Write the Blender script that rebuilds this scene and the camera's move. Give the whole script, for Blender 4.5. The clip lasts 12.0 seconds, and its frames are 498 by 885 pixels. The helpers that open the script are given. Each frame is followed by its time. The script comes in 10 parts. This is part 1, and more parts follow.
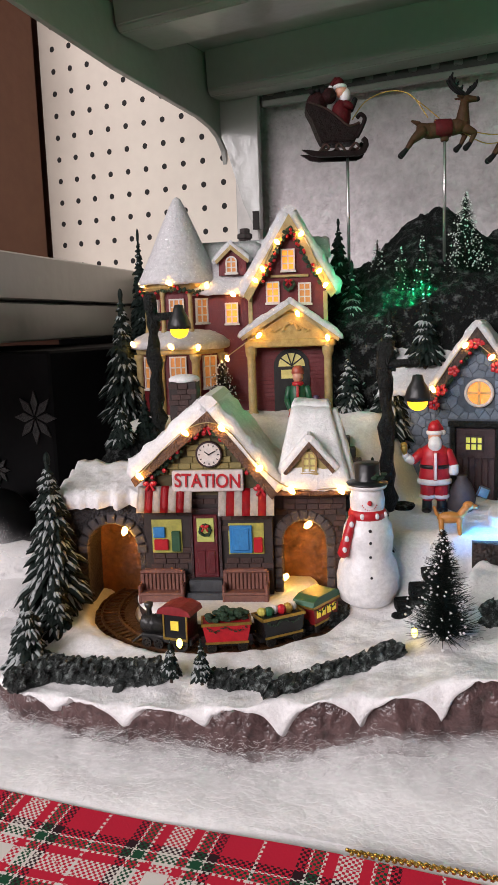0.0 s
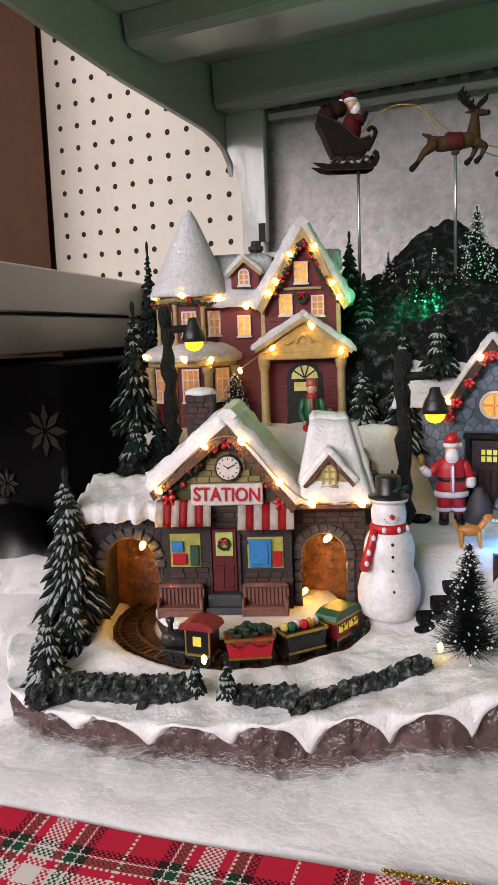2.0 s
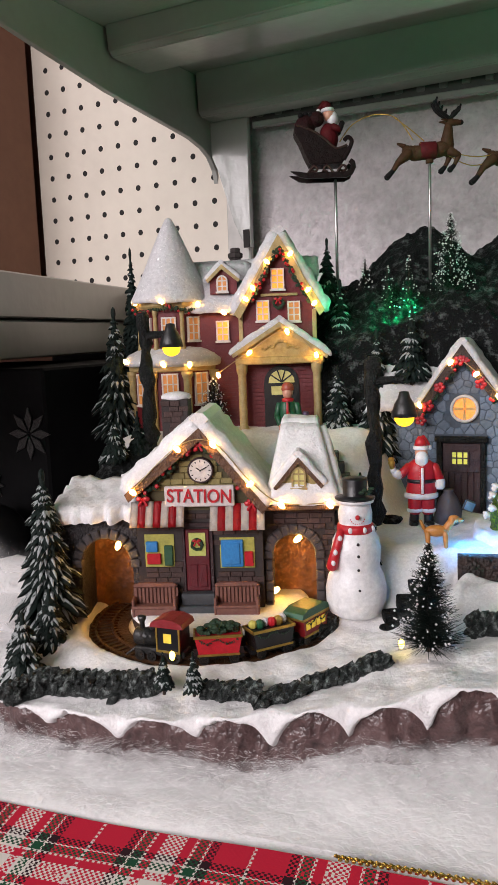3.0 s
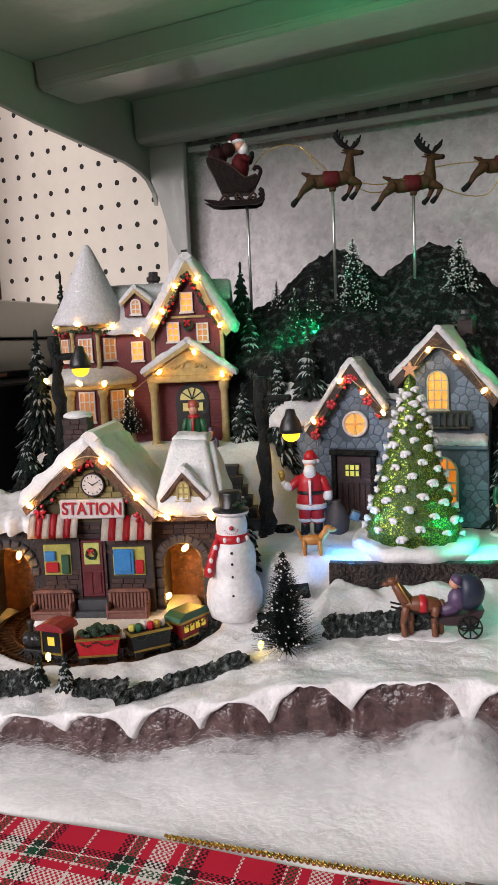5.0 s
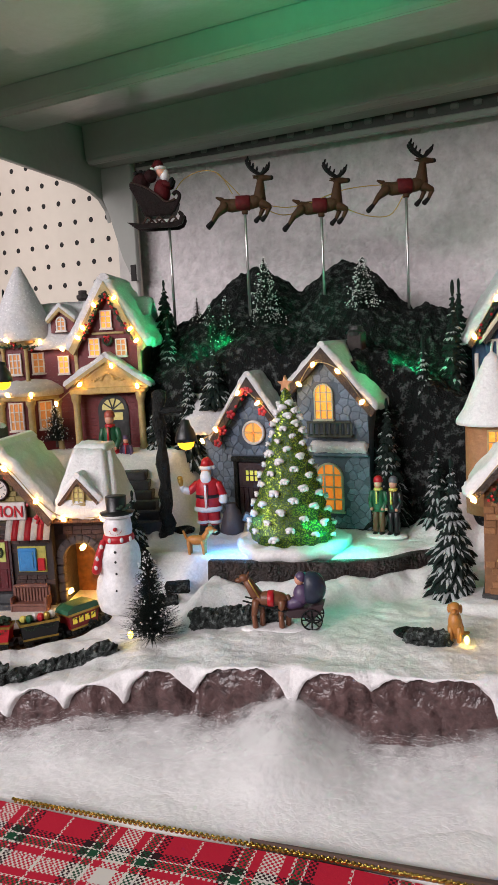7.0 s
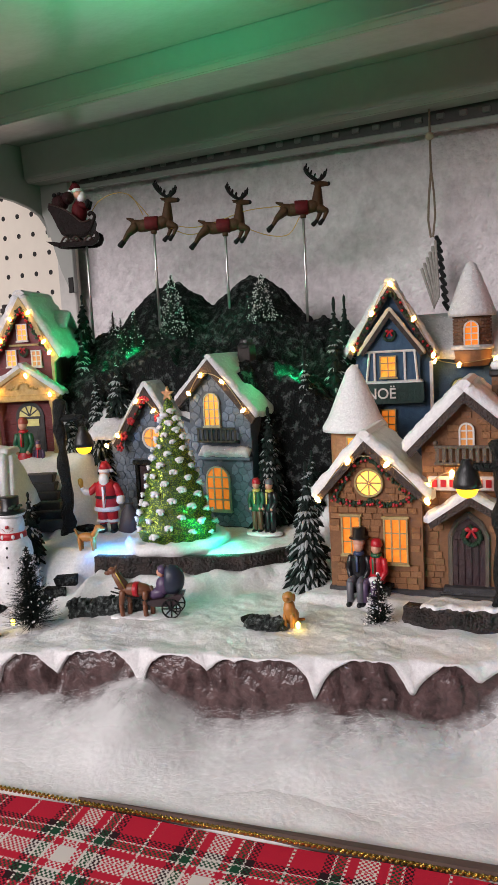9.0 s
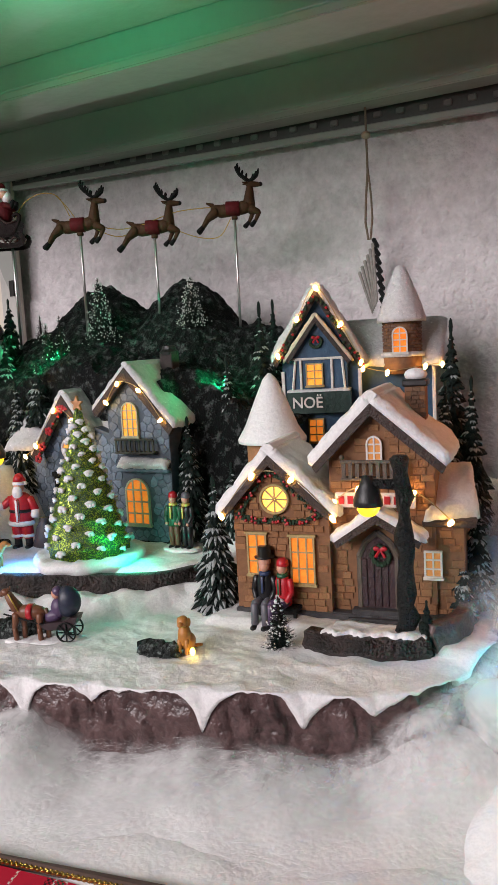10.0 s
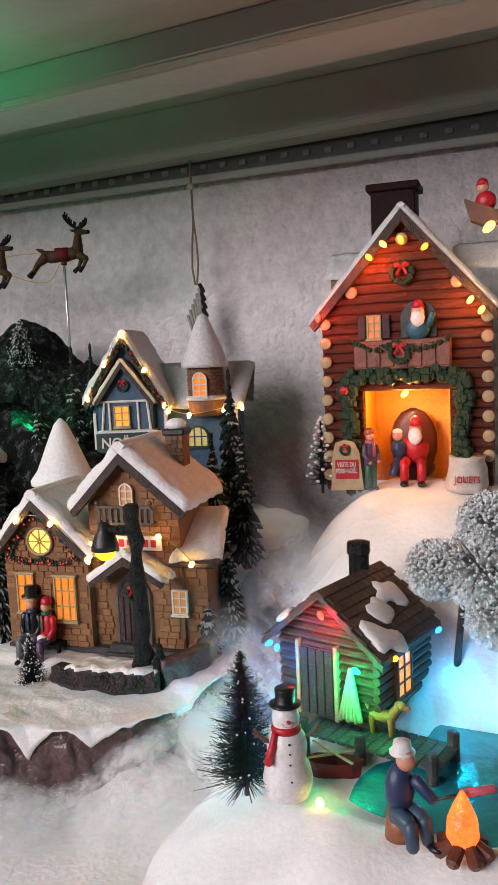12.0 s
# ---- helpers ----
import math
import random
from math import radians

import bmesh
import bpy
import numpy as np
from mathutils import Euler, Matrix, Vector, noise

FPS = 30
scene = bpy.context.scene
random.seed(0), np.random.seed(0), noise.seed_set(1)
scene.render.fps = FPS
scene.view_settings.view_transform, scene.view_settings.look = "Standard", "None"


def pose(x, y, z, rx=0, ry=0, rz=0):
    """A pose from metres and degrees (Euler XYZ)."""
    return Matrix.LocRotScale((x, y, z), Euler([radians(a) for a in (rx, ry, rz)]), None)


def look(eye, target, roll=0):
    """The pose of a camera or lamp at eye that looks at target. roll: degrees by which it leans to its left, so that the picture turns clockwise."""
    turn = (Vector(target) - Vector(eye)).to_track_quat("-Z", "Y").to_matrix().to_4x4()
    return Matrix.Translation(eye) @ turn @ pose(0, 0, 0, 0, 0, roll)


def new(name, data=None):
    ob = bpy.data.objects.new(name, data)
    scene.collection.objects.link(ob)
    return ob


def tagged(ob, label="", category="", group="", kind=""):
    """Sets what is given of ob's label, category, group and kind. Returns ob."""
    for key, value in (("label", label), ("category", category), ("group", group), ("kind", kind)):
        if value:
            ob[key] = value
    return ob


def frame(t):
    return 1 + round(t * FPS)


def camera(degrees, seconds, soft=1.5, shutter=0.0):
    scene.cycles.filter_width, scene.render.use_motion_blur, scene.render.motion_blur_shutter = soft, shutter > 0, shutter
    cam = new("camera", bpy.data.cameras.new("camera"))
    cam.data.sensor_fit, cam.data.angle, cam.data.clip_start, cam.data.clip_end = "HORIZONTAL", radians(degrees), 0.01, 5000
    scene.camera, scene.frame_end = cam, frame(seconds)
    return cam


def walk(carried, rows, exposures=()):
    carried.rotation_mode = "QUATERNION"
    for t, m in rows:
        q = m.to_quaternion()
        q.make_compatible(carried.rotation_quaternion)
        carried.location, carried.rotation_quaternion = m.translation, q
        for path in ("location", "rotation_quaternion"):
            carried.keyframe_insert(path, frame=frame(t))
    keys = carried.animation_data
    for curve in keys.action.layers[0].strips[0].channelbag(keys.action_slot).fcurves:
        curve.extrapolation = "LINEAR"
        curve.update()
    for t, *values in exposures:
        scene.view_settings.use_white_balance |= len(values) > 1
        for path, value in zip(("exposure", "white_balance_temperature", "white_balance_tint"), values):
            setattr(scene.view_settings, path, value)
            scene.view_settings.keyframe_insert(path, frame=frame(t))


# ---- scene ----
cam = camera(35.0, 12.0)
PATH = [
    (0, (-0.003, 0.022, 0.165), (-0.936, 1.765, -0.136), -2.0),
    (0.5, (-0.008, 0.02, 0.165), (-0.936, 1.767, -0.131), -2.0),
    (1, (-0.009, 0.019, 0.165), (-0.932, 1.77, -0.124), -2.0),
    (1.5, (-0.014, 0.021, 0.165), (-0.929, 1.777, -0.12), -2.0),
    (2, (-0.018, 0.017, 0.167), (-0.934, 1.773, -0.109), -2.1),
    (2.5, (-0.009, 0.014, 0.168), (-0.926, 1.771, -0.106), -2.1),
    (4.5, (0.055, 0.013, 0.174), (-0.869, 1.768, -0.082), -2.5),
    (5, (0.084, 0.017, 0.177), (-0.843, 1.771, -0.08), -2.6),
    (5.5, (0.109, 0.025, 0.178), (-0.823, 1.776, -0.081), -2.5),
    (6, (0.143, 0.033, 0.178), (-0.818, 1.769, -0.078), -2.7),
    (6.5, (0.167, 0.028, 0.181), (-0.81, 1.754, -0.077), -2.9),
    (8.5, (0.264, 0.015, 0.192), (-0.734, 1.73, -0.06), -3.2),
    (9, (0.29, 0.023, 0.19), (-0.7, 1.742, -0.064), -3.1),
    (9.5, (0.313, 0.052, 0.186), (-0.675, 1.773, -0.065), -3.1),
    (10, (0.326, 0.075, 0.191), (-0.648, 1.803, -0.06), -3.1),
    (10.5, (0.331, 0.105, 0.192), (-0.602, 1.856, -0.055), -2.8),
    (11, (0.33, 0.121, 0.186), (-0.584, 1.883, -0.056), -2.8),
    (11.5, (0.381, 0.115, 0.2), (-0.515, 1.889, -0.026), -2.8),
    (12, (0.454, 0.105, 0.21), (-0.434, 1.883, -0.013), -2.7),
]
walk(cam, [(t, look(eye, target, roll)) for t, eye, target, roll in PATH])

# ---------------------------------------------------------------- light
world = bpy.data.worlds.new("store")
scene.world = world
world.use_nodes = True
bg = world.node_tree.nodes["Background"]
bg.inputs[0].default_value, bg.inputs[1].default_value = (1.0, 0.98, 0.97, 1), 0.05


def area(name, eye, target, sx, sy, watts, colour):
    d = bpy.data.lights.new(name, "AREA")
    d.shape, d.size, d.size_y, d.energy, d.color = "RECTANGLE", sx, sy, watts, colour
    o = new(name, d)
    o.matrix_world = look(eye, target)
    return o


def point(name, p, watts, colour, r=0.002):
    d = bpy.data.lights.new(name, "POINT")
    d.energy, d.color, d.shadow_soft_size = watts, colour, r
    o = new(name, d)
    o.location = p
    return o


area("ceiling_tubes", (-0.70, -1.6, 0.84), (-0.15, 0.6, 0.1), 1.8, 0.8, 61, (1.0, 0.915, 0.945))
area("aisle_tubes", (-1.6, -0.6, 1.7), (-0.4, 0.7, 0.2), 0.6, 1.6, 7.5, (1.0, 0.95, 0.93))
for name, p, w, c in (("green_led", (-0.168, 0.610, 0.184), 0.19, (0.01, 1.0, 0.30)), ("green_led", (-0.002, 0.612, 0.164), 0.075, (0.01, 1.0, 0.32)), ("green_led", (-0.205, 0.560, 0.185), 0.012, (0.01, 1.0, 0.35)),
                      ("green_led", (-0.100, 0.640, 0.232), 0.03, (0.01, 1.0, 0.40)), ("green_led", (-0.175, 0.600, 0.222), 0.012, (0.01, 1.0, 0.40)),
                      ("green_led", (-0.012, 0.498, 0.052), 0.045, (0.0, 0.9, 0.55)), ("blue_led", (-0.092, 0.470, 0.050), 0.040, (0.02, 0.35, 1.0)),
                      ("warm_led", (-0.2850, 0.386, 0.040), 0.030, (1.0, 0.45, 0.08)), ("warm_led", (-0.186, 0.440, 0.030), 0.025, (1.0, 0.45, 0.08))):
    point(name, p, w, c)
# unseen spot added in mid-air to throw the green glow onto the shelf's underside
up = bpy.data.lights.new("added_green_shelf_spot", "SPOT")
up.energy, up.color, up.spot_size, up.spot_blend, up.shadow_soft_size = 0.95, (0.02, 1.0, 0.42), 2.7, 0.9, 0.01
up_ob = new("added_green_shelf_spot", up)
up_ob.matrix_world = look((-0.03, 0.455, 0.345), (-0.05, 0.475, 0.43))
scene.view_settings.exposure = 0.0

# ---------------------------------------------------------------- materials
MATS = {}


def mat(name, c, c2=None, rough=0.6, metal=0.0, scale=300.0, bump=0.3, fine=6.0, emit=0.0, sheen=0.0, spec=0.5, vary=0.0, mix=0.5, sharp=1.0):
    """Two colours mixed by noise at two scales, with matching relief. Sizes in cells per metre."""
    if name in MATS:
        return MATS[name]
    m = bpy.data.materials.new(name)
    m.use_nodes = True
    nt = m.node_tree
    b = nt.nodes["Principled BSDF"]
    b.inputs["Roughness"].default_value, b.inputs["Metallic"].default_value = rough, metal
    b.inputs["Specular IOR Level"].default_value = spec
    tc = nt.nodes.new("ShaderNodeTexCoord")
    n1, n2 = nt.nodes.new("ShaderNodeTexNoise"), nt.nodes.new("ShaderNodeTexNoise")
    n1.inputs["Scale"].default_value, n2.inputs["Scale"].default_value = scale, scale * fine
    n1.inputs["Detail"].default_value, n2.inputs["Detail"].default_value = 4, 2
    for n in (n1, n2):
        nt.links.new(tc.outputs["Object"], n.inputs["Vector"])
    add = nt.nodes.new("ShaderNodeMath")
    add.operation = "MULTIPLY_ADD"
    add.inputs[1].default_value = 0.5
    nt.links.new(n2.outputs[0], add.inputs[0])
    nt.links.new(n1.outputs[0], add.inputs[2])
    ramp = nt.nodes.new("ShaderNodeMapRange")
    ramp.inputs[1].default_value, ramp.inputs[2].default_value = 0.5 + (0.5 - mix) * 0.4, 0.5 + (0.5 - mix) * 0.4 + 0.5 / sharp
    nt.links.new(add.outputs[0], ramp.inputs[0])
    mx = nt.nodes.new("ShaderNodeMix")
    mx.data_type = "RGBA"
    c2 = c2 or tuple(v * 0.72 for v in c)
    mx.inputs[6].default_value, mx.inputs[7].default_value = (*c, 1), (*c2, 1)
    nt.links.new(ramp.outputs[0], mx.inputs[0])
    out = mx.outputs[2]
    if vary:
        oi = nt.nodes.new("ShaderNodeObjectInfo")
        hsv = nt.nodes.new("ShaderNodeHueSaturation")
        mr = nt.nodes.new("ShaderNodeMapRange")
        mr.inputs[3].default_value, mr.inputs[4].default_value = 1 - vary, 1 + vary
        nt.links.new(oi.outputs["Random"], mr.inputs[0])
        nt.links.new(mr.outputs[0], hsv.inputs["Value"])
        nt.links.new(out, hsv.inputs["Color"])
        out = hsv.outputs[0]
    nt.links.new(out, b.inputs["Base Color"])
    if emit:
        b.inputs["Emission Color"].default_value = (*c, 1)
        b.inputs["Emission Strength"].default_value = emit
        nt.links.new(out, b.inputs["Emission Color"])
    if sheen:
        b.inputs["Sheen Weight"].default_value = sheen
    if bump:
        bp = nt.nodes.new("ShaderNodeBump")
        bp.inputs["Strength"].default_value, bp.inputs["Distance"].default_value = bump, 0.6 / scale
        nt.links.new(add.outputs[0], bp.inputs["Height"])
        nt.links.new(bp.outputs[0], b.inputs["Normal"])
    MATS[name] = m
    return m


def glitter(name, c, c2, scale, rough, flake, spots, tint=(1, 1, 1)):
    """A painted coat with glitter flakes: some cells are small mirrors turned at random."""
    m = mat(name, c, c2, rough=rough, scale=scale, bump=0.55)
    nt = m.node_tree
    b = nt.nodes["Principled BSDF"]
    out = nt.nodes["Material Output"]
    tc = nt.nodes.new("ShaderNodeTexCoord")
    vo = nt.nodes.new("ShaderNodeTexVoronoi")
    vo.inputs["Scale"].default_value = flake
    nt.links.new(tc.outputs["Object"], vo.inputs["Vector"])
    sep = nt.nodes.new("ShaderNodeSeparateColor")
    nt.links.new(vo.outputs["Color"], sep.inputs[0])
    gt = nt.nodes.new("ShaderNodeMath")
    gt.operation = "GREATER_THAN"
    gt.inputs[1].default_value = 1 - spots
    nt.links.new(sep.outputs[0], gt.inputs[0])
    geo = nt.nodes.new("ShaderNodeNewGeometry")
    sub = nt.nodes.new("ShaderNodeVectorMath")
    sub.operation = "SUBTRACT"
    sub.inputs[1].default_value = (0.5, 0.5, 0.5)
    nt.links.new(vo.outputs["Color"], sub.inputs[0])
    ad = nt.nodes.new("ShaderNodeVectorMath")
    nt.links.new(geo.outputs["Normal"], ad.inputs[0])
    nt.links.new(sub.outputs[0], ad.inputs[1])
    nm = nt.nodes.new("ShaderNodeVectorMath")
    nm.operation = "NORMALIZE"
    nt.links.new(ad.outputs[0], nm.inputs[0])
    gl = nt.nodes.new("ShaderNodeBsdfGlossy")
    gl.inputs["Roughness"].default_value = 0.3
    gl.inputs["Color"].default_value = (*tint, 1)
    nt.links.new(nm.outputs[0], gl.inputs["Normal"])
    ms = nt.nodes.new("ShaderNodeMixShader")
    half = nt.nodes.new("ShaderNodeMath")
    half.operation = "MULTIPLY"
    half.inputs[1].default_value = 0.45 if c[0] > 0.4 else 0.9
    nt.links.new(gt.outputs[0], half.inputs[0])
    nt.links.new(half.outputs[0], ms.inputs[0])
    nt.links.new(b.outputs[0], ms.inputs[1])
    nt.links.new(gl.outputs[0], ms.inputs[2])
    nt.links.new(ms.outputs[0], out.inputs[0])
    return m


def emission(name, c, strength):
    if name in MATS:
        return MATS[name]
    m = bpy.data.materials.new(name)
    m.use_nodes = True
    b = m.node_tree.nodes["Principled BSDF"]
    b.inputs["Base Color"].default_value = (*c, 1)
    b.inputs["Emission Color"].default_value = (*c, 1)
    b.inputs["Emission Strength"].default_value = strength
    b.inputs["Roughness"].default_value = 0.3
    MATS[name] = m
    return m


SNOW = glitter("snow", (0.86, 0.85, 0.845), (0.72, 0.71, 0.715), 520, 0.6, 1500, 0.03)
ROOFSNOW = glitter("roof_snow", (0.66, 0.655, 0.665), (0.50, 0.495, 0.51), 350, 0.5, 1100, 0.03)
ROCK = mat("rock", (0.036, 0.021, 0.021), (0.105, 0.062, 0.060), 0.34, sharp=1.4, scale=70, bump=0.30, fine=4)
DARKROCK = mat("dark_rock", (0.004, 0.005, 0.005), (0.085, 0.094, 0.092), 0.7, scale=150, bump=1.0, fine=5, mix=-0.20, spec=0.15, sharp=2.5)
FIR = mat("fir_green", (0.004, 0.010, 0.008), (0.013, 0.021, 0.018), 0.6, spec=0.15, scale=500, bump=0.6)
HEDGE = mat("hedge_green", (0.004, 0.008, 0.007), (0.20, 0.23, 0.22), 0.55, mix=-0.15, sharp=2.5, scale=300, bump=1.0)
FROST = mat("frost", (0.008, 0.016, 0.014), (0.36, 0.39, 0.39), 0.6, scale=420, bump=0.5, mix=0.42, sharp=3)
BARK = mat("bark", (0.055, 0.032, 0.022), (0.02, 0.013, 0.01), 0.7, scale=260, bump=0.8)
PLANKDARK = mat("plank_dark", (0.040, 0.022, 0.018), (0.010, 0.007, 0.006), 0.5, scale=90, bump=0.9, sharp=1.5)
BLACKWOOD = mat("black_wood", (0.004, 0.005, 0.005), (0.016, 0.018, 0.017), 0.45, scale=150, bump=1.0, spec=0.25)
REDWALL = mat("red_siding", (0.16, 0.012, 0.016), (0.10, 0.008, 0.012), 0.45, scale=180, bump=0.25)
CREAM = mat("cream_trim", (0.46, 0.36, 0.16), (0.30, 0.21, 0.08), 0.5, scale=240, bump=0.35)
GOLDTRIM = mat("gold_trim", (0.52, 0.38, 0.13), (0.34, 0.22, 0.06), 0.45, scale=240, bump=0.3)
WHITE = mat("white_paint", (0.74, 0.70, 0.66), (0.55, 0.5, 0.46), 0.5, scale=300, bump=0.2)
BROWNBRICK = mat("brown_brick", (0.070, 0.034, 0.028), (0.035, 0.020, 0.018), 0.6, scale=300, bump=0.4, vary=0.25)
MORTAR = mat("dark_mortar", (0.022, 0.016, 0.015), (0.04, 0.03, 0.028), 0.8, scale=400, bump=0.3)
YELLOWBRICK = mat("yellow_brick", (0.33, 0.27, 0.10), (0.20, 0.16, 0.06), 0.6, scale=300, bump=0.4, vary=0.2)
YMORTAR = mat("olive_mortar", (0.09, 0.075, 0.03), (0.05, 0.04, 0.02), 0.8, scale=300, bump=0.3)
FASCIA = mat("brown_fascia", (0.14, 0.065, 0.03), (0.06, 0.028, 0.016), 0.5, scale=160, bump=0.6)
DARKFASCIA = mat("dark_fascia", (0.045, 0.026, 0.020), (0.02, 0.012, 0.01), 0.55, scale=160, bump=0.6)
BLUESTONE = mat("blue_stone", (0.165, 0.215, 0.275), (0.10, 0.135, 0.18), 0.5, scale=260, bump=0.5, vary=0.25)
GREYSTONE = mat("grey_stone", (0.075, 0.085, 0.10), (0.045, 0.05, 0.062), 0.55, scale=260, bump=0.5, vary=0.25)
STONEJOINT = mat("stone_joint", (0.085, 0.112, 0.145), (0.06, 0.08, 0.10), 0.8, scale=300, bump=0.3)
TANSTONE = mat("tan_stone", (0.36, 0.175, 0.080), (0.25, 0.118, 0.052), 0.55, scale=260, bump=0.5, vary=0.2)
TANJOINT = mat("tan_joint", (0.23, 0.108, 0.049), (0.16, 0.075, 0.034), 0.8, scale=300, bump=0.3)
BLUEWALL = mat("blue_siding", (0.030, 0.085, 0.155), (0.016, 0.05, 0.10), 0.5, scale=200, bump=0.3)
DOORRED = mat("door_red", (0.12, 0.008, 0.014), (0.07, 0.006, 0.01), 0.4, scale=200, bump=0.3)
DOORDARK = mat("door_dark", (0.045, 0.016, 0.018), (0.022, 0.010, 0.012), 0.45, scale=200, bump=0.5)
BLACK = mat("black_paint", (0.008, 0.008, 0.009), (0.02, 0.02, 0.02), 0.35, scale=300, bump=0.2)
PLANK = mat("cocoa_bench", (0.20, 0.085, 0.062), (0.13, 0.052, 0.04), 0.5, scale=250, bump=0.3)
RED = mat("red_paint", (0.50, 0.012, 0.022), (0.34, 0.008, 0.016), 0.4, scale=350, bump=0.15)
LEAFGREEN = mat("garland_green", (0.018, 0.055, 0.022), (0.008, 0.025, 0.012), 0.6, scale=900, bump=1.0)
SKIN = mat("flesh_paint", (0.62, 0.32, 0.22), (0.5, 0.24, 0.16), 0.45, scale=300, bump=0.1)
GOLD = mat("gold_paint", (0.62, 0.42, 0.10), (0.4, 0.26, 0.06), 0.3, metal=0.8, scale=400, bump=0.2)
STEEL = mat("pole_steel", (0.55, 0.54, 0.52), (0.4, 0.4, 0.4), 0.3, metal=0.9, scale=300, bump=0.05)
SHELFMETAL = mat("shelf_metal", (0.33, 0.336, 0.312), (0.30, 0.305, 0.283), 0.19, scale=18, bump=0.03, spec=0.6)
PEG = mat("pegboard", (0.66, 0.60, 0.51), (0.60, 0.54, 0.46), 0.5, scale=12, bump=0.02)
HOLE = mat("peg_hole", (0.012, 0.010, 0.009), None, 0.8, scale=100, bump=0)
CARD = mat("cardboard", (0.27, 0.13, 0.08), (0.22, 0.105, 0.066), 0.7, scale=14, bump=0.05)
BULB = emission("warm_bulb", (1.0, 0.50, 0.09), 42)
GLOWPANE = mat("lit_pane", (0.85, 0.26, 0.03), (0.7, 0.15, 0.015), 0.3, scale=220, bump=0.1, emit=0.65)
BRIGHTPANE = mat("bright_pane", (1.0, 0.38, 0.05), (0.9, 0.22, 0.02), 0.3, scale=220, bump=0.1, emit=0.95)
DIMPANE = mat("dim_pane", (0.55, 0.50, 0.20), (0.40, 0.34, 0.12), 0.3, scale=220, bump=0.1, emit=0.35)
WARMPANE = mat("warm_pane", (0.55, 0.24, 0.07), (0.42, 0.16, 0.045), 0.3, scale=220, bump=0.1, emit=0.42)


# ---------------------------------------------------------------- building helpers
def thing(name, label, category, p=(0, 0, 0), yaw=0.0, group="", kind="", scale=1.0):
    o = new(name)
    o.empty_display_size = 0.01
    o.matrix_world = pose(*p, 0, 0, yaw) @ Matrix.Scale(scale, 4)
    return tagged(o, label, category, group, kind)


def part(name, bm, material, parent=None, label="", smooth=False):
    me = bpy.data.meshes.new(name)
    bmesh.ops.recalc_face_normals(bm, faces=bm.faces)
    bm.to_mesh(me)
    bm.free()
    for m in material if isinstance(material, (list, tuple)) else [material]:
        me.materials.append(m)
    if smooth:
        me.polygons.foreach_set("use_smooth", [True] * len(me.polygons))
    o = new(name, me)
    o.parent = parent
    if label:
        o["label"] = label
    return o


def bx(bm, x0, x1, y0, y1, z0, z1, bevel=0.0, mi=0, m=None):
    r = bmesh.ops.create_cube(bm, size=1)["verts"]
    mm = Matrix.Translation(((x0 + x1) / 2, (y0 + y1) / 2, (z0 + z1) / 2)) @ Matrix.Diagonal((x1 - x0, y1 - y0, z1 - z0, 1))
    bmesh.ops.transform(bm, matrix=(m @ mm) if m else mm, verts=r)
    fs = {f for v in r for f in v.link_faces}
    for f in fs:
        f.material_index = mi
    if bevel:
        es = {e for v in r for e in v.link_edges}
        bmesh.ops.bevel(bm, geom=list(es), offset=bevel, segments=1, affect="EDGES", profile=0.5)
    return bm


def cubed(*a, **k):
    return bx(bmesh.new(), *a, **k)


def prism(bm, pts, y0, y1, mi=0):
    """A polygon of (x, z) points pushed from y0 to y1."""
    a = [bm.verts.new((x, y0, z)) for x, z in pts]
    b = [bm.verts.new((x, y1, z)) for x, z in pts]
    fs = [bm.faces.new(a), bm.faces.new(b[::-1])]
    n = len(pts)
    fs += [bm.faces.new((a[i], b[i], b[(i + 1) % n], a[(i + 1) % n])) for i in range(n)]
    for f in fs:
        f.material_index = mi
    return bm


def lathe(bm, prof, seg=16, mi=0, m=None, cap=True):
    """Turns a profile of (radius, z) about z."""
    rings = []
    m = m or Matrix()
    for r, z in prof:
        rings.append([bm.verts.new(m @ Vector((r * math.cos(2 * math.pi * i / seg), r * math.sin(2 * math.pi * i / seg), z))) for i in range(seg)])
    for a, b in zip(rings, rings[1:]):
        for i in range(seg):
            bm.faces.new((a[i], a[(i + 1) % seg], b[(i + 1) % seg], b[i])).material_index = mi
    if cap:
        bm.faces.new(rings[0][::-1]).material_index = mi
        bm.faces.new(rings[-1]).material_index = mi
    return bm


def blob(bm, c, r, mi=0, seg=12, rings=7, m=None):
    """An ellipsoid with radii r at c."""
    r = r if isinstance(r, (list, tuple)) else (r, r, r)
    prof = [(math.sin(math.pi * (0.03 + 0.94 * k / rings)), -math.cos(math.pi * (0.03 + 0.94 * k / rings))) for k in range(rings + 1)]
    mm = Matrix.Translation(c) @ Matrix.Diagonal((*r, 1))
    return lathe(bm, prof, seg, mi, (m @ mm) if m else mm)


def limb(bm, a, b, r0, r1, mi=0, seg=8):
    a, b = Vector(a), Vector(b)
    q = (b - a).to_track_quat("Z", "Y").to_matrix().to_4x4()
    L = (b - a).length
    return lathe(bm, [(r0 * 0.6, -r0 * 0.5), (r0, 0), (r1, L), (r1 * 0.6, L + r1 * 0.5)], seg, mi, Matrix.Translation(a) @ q)


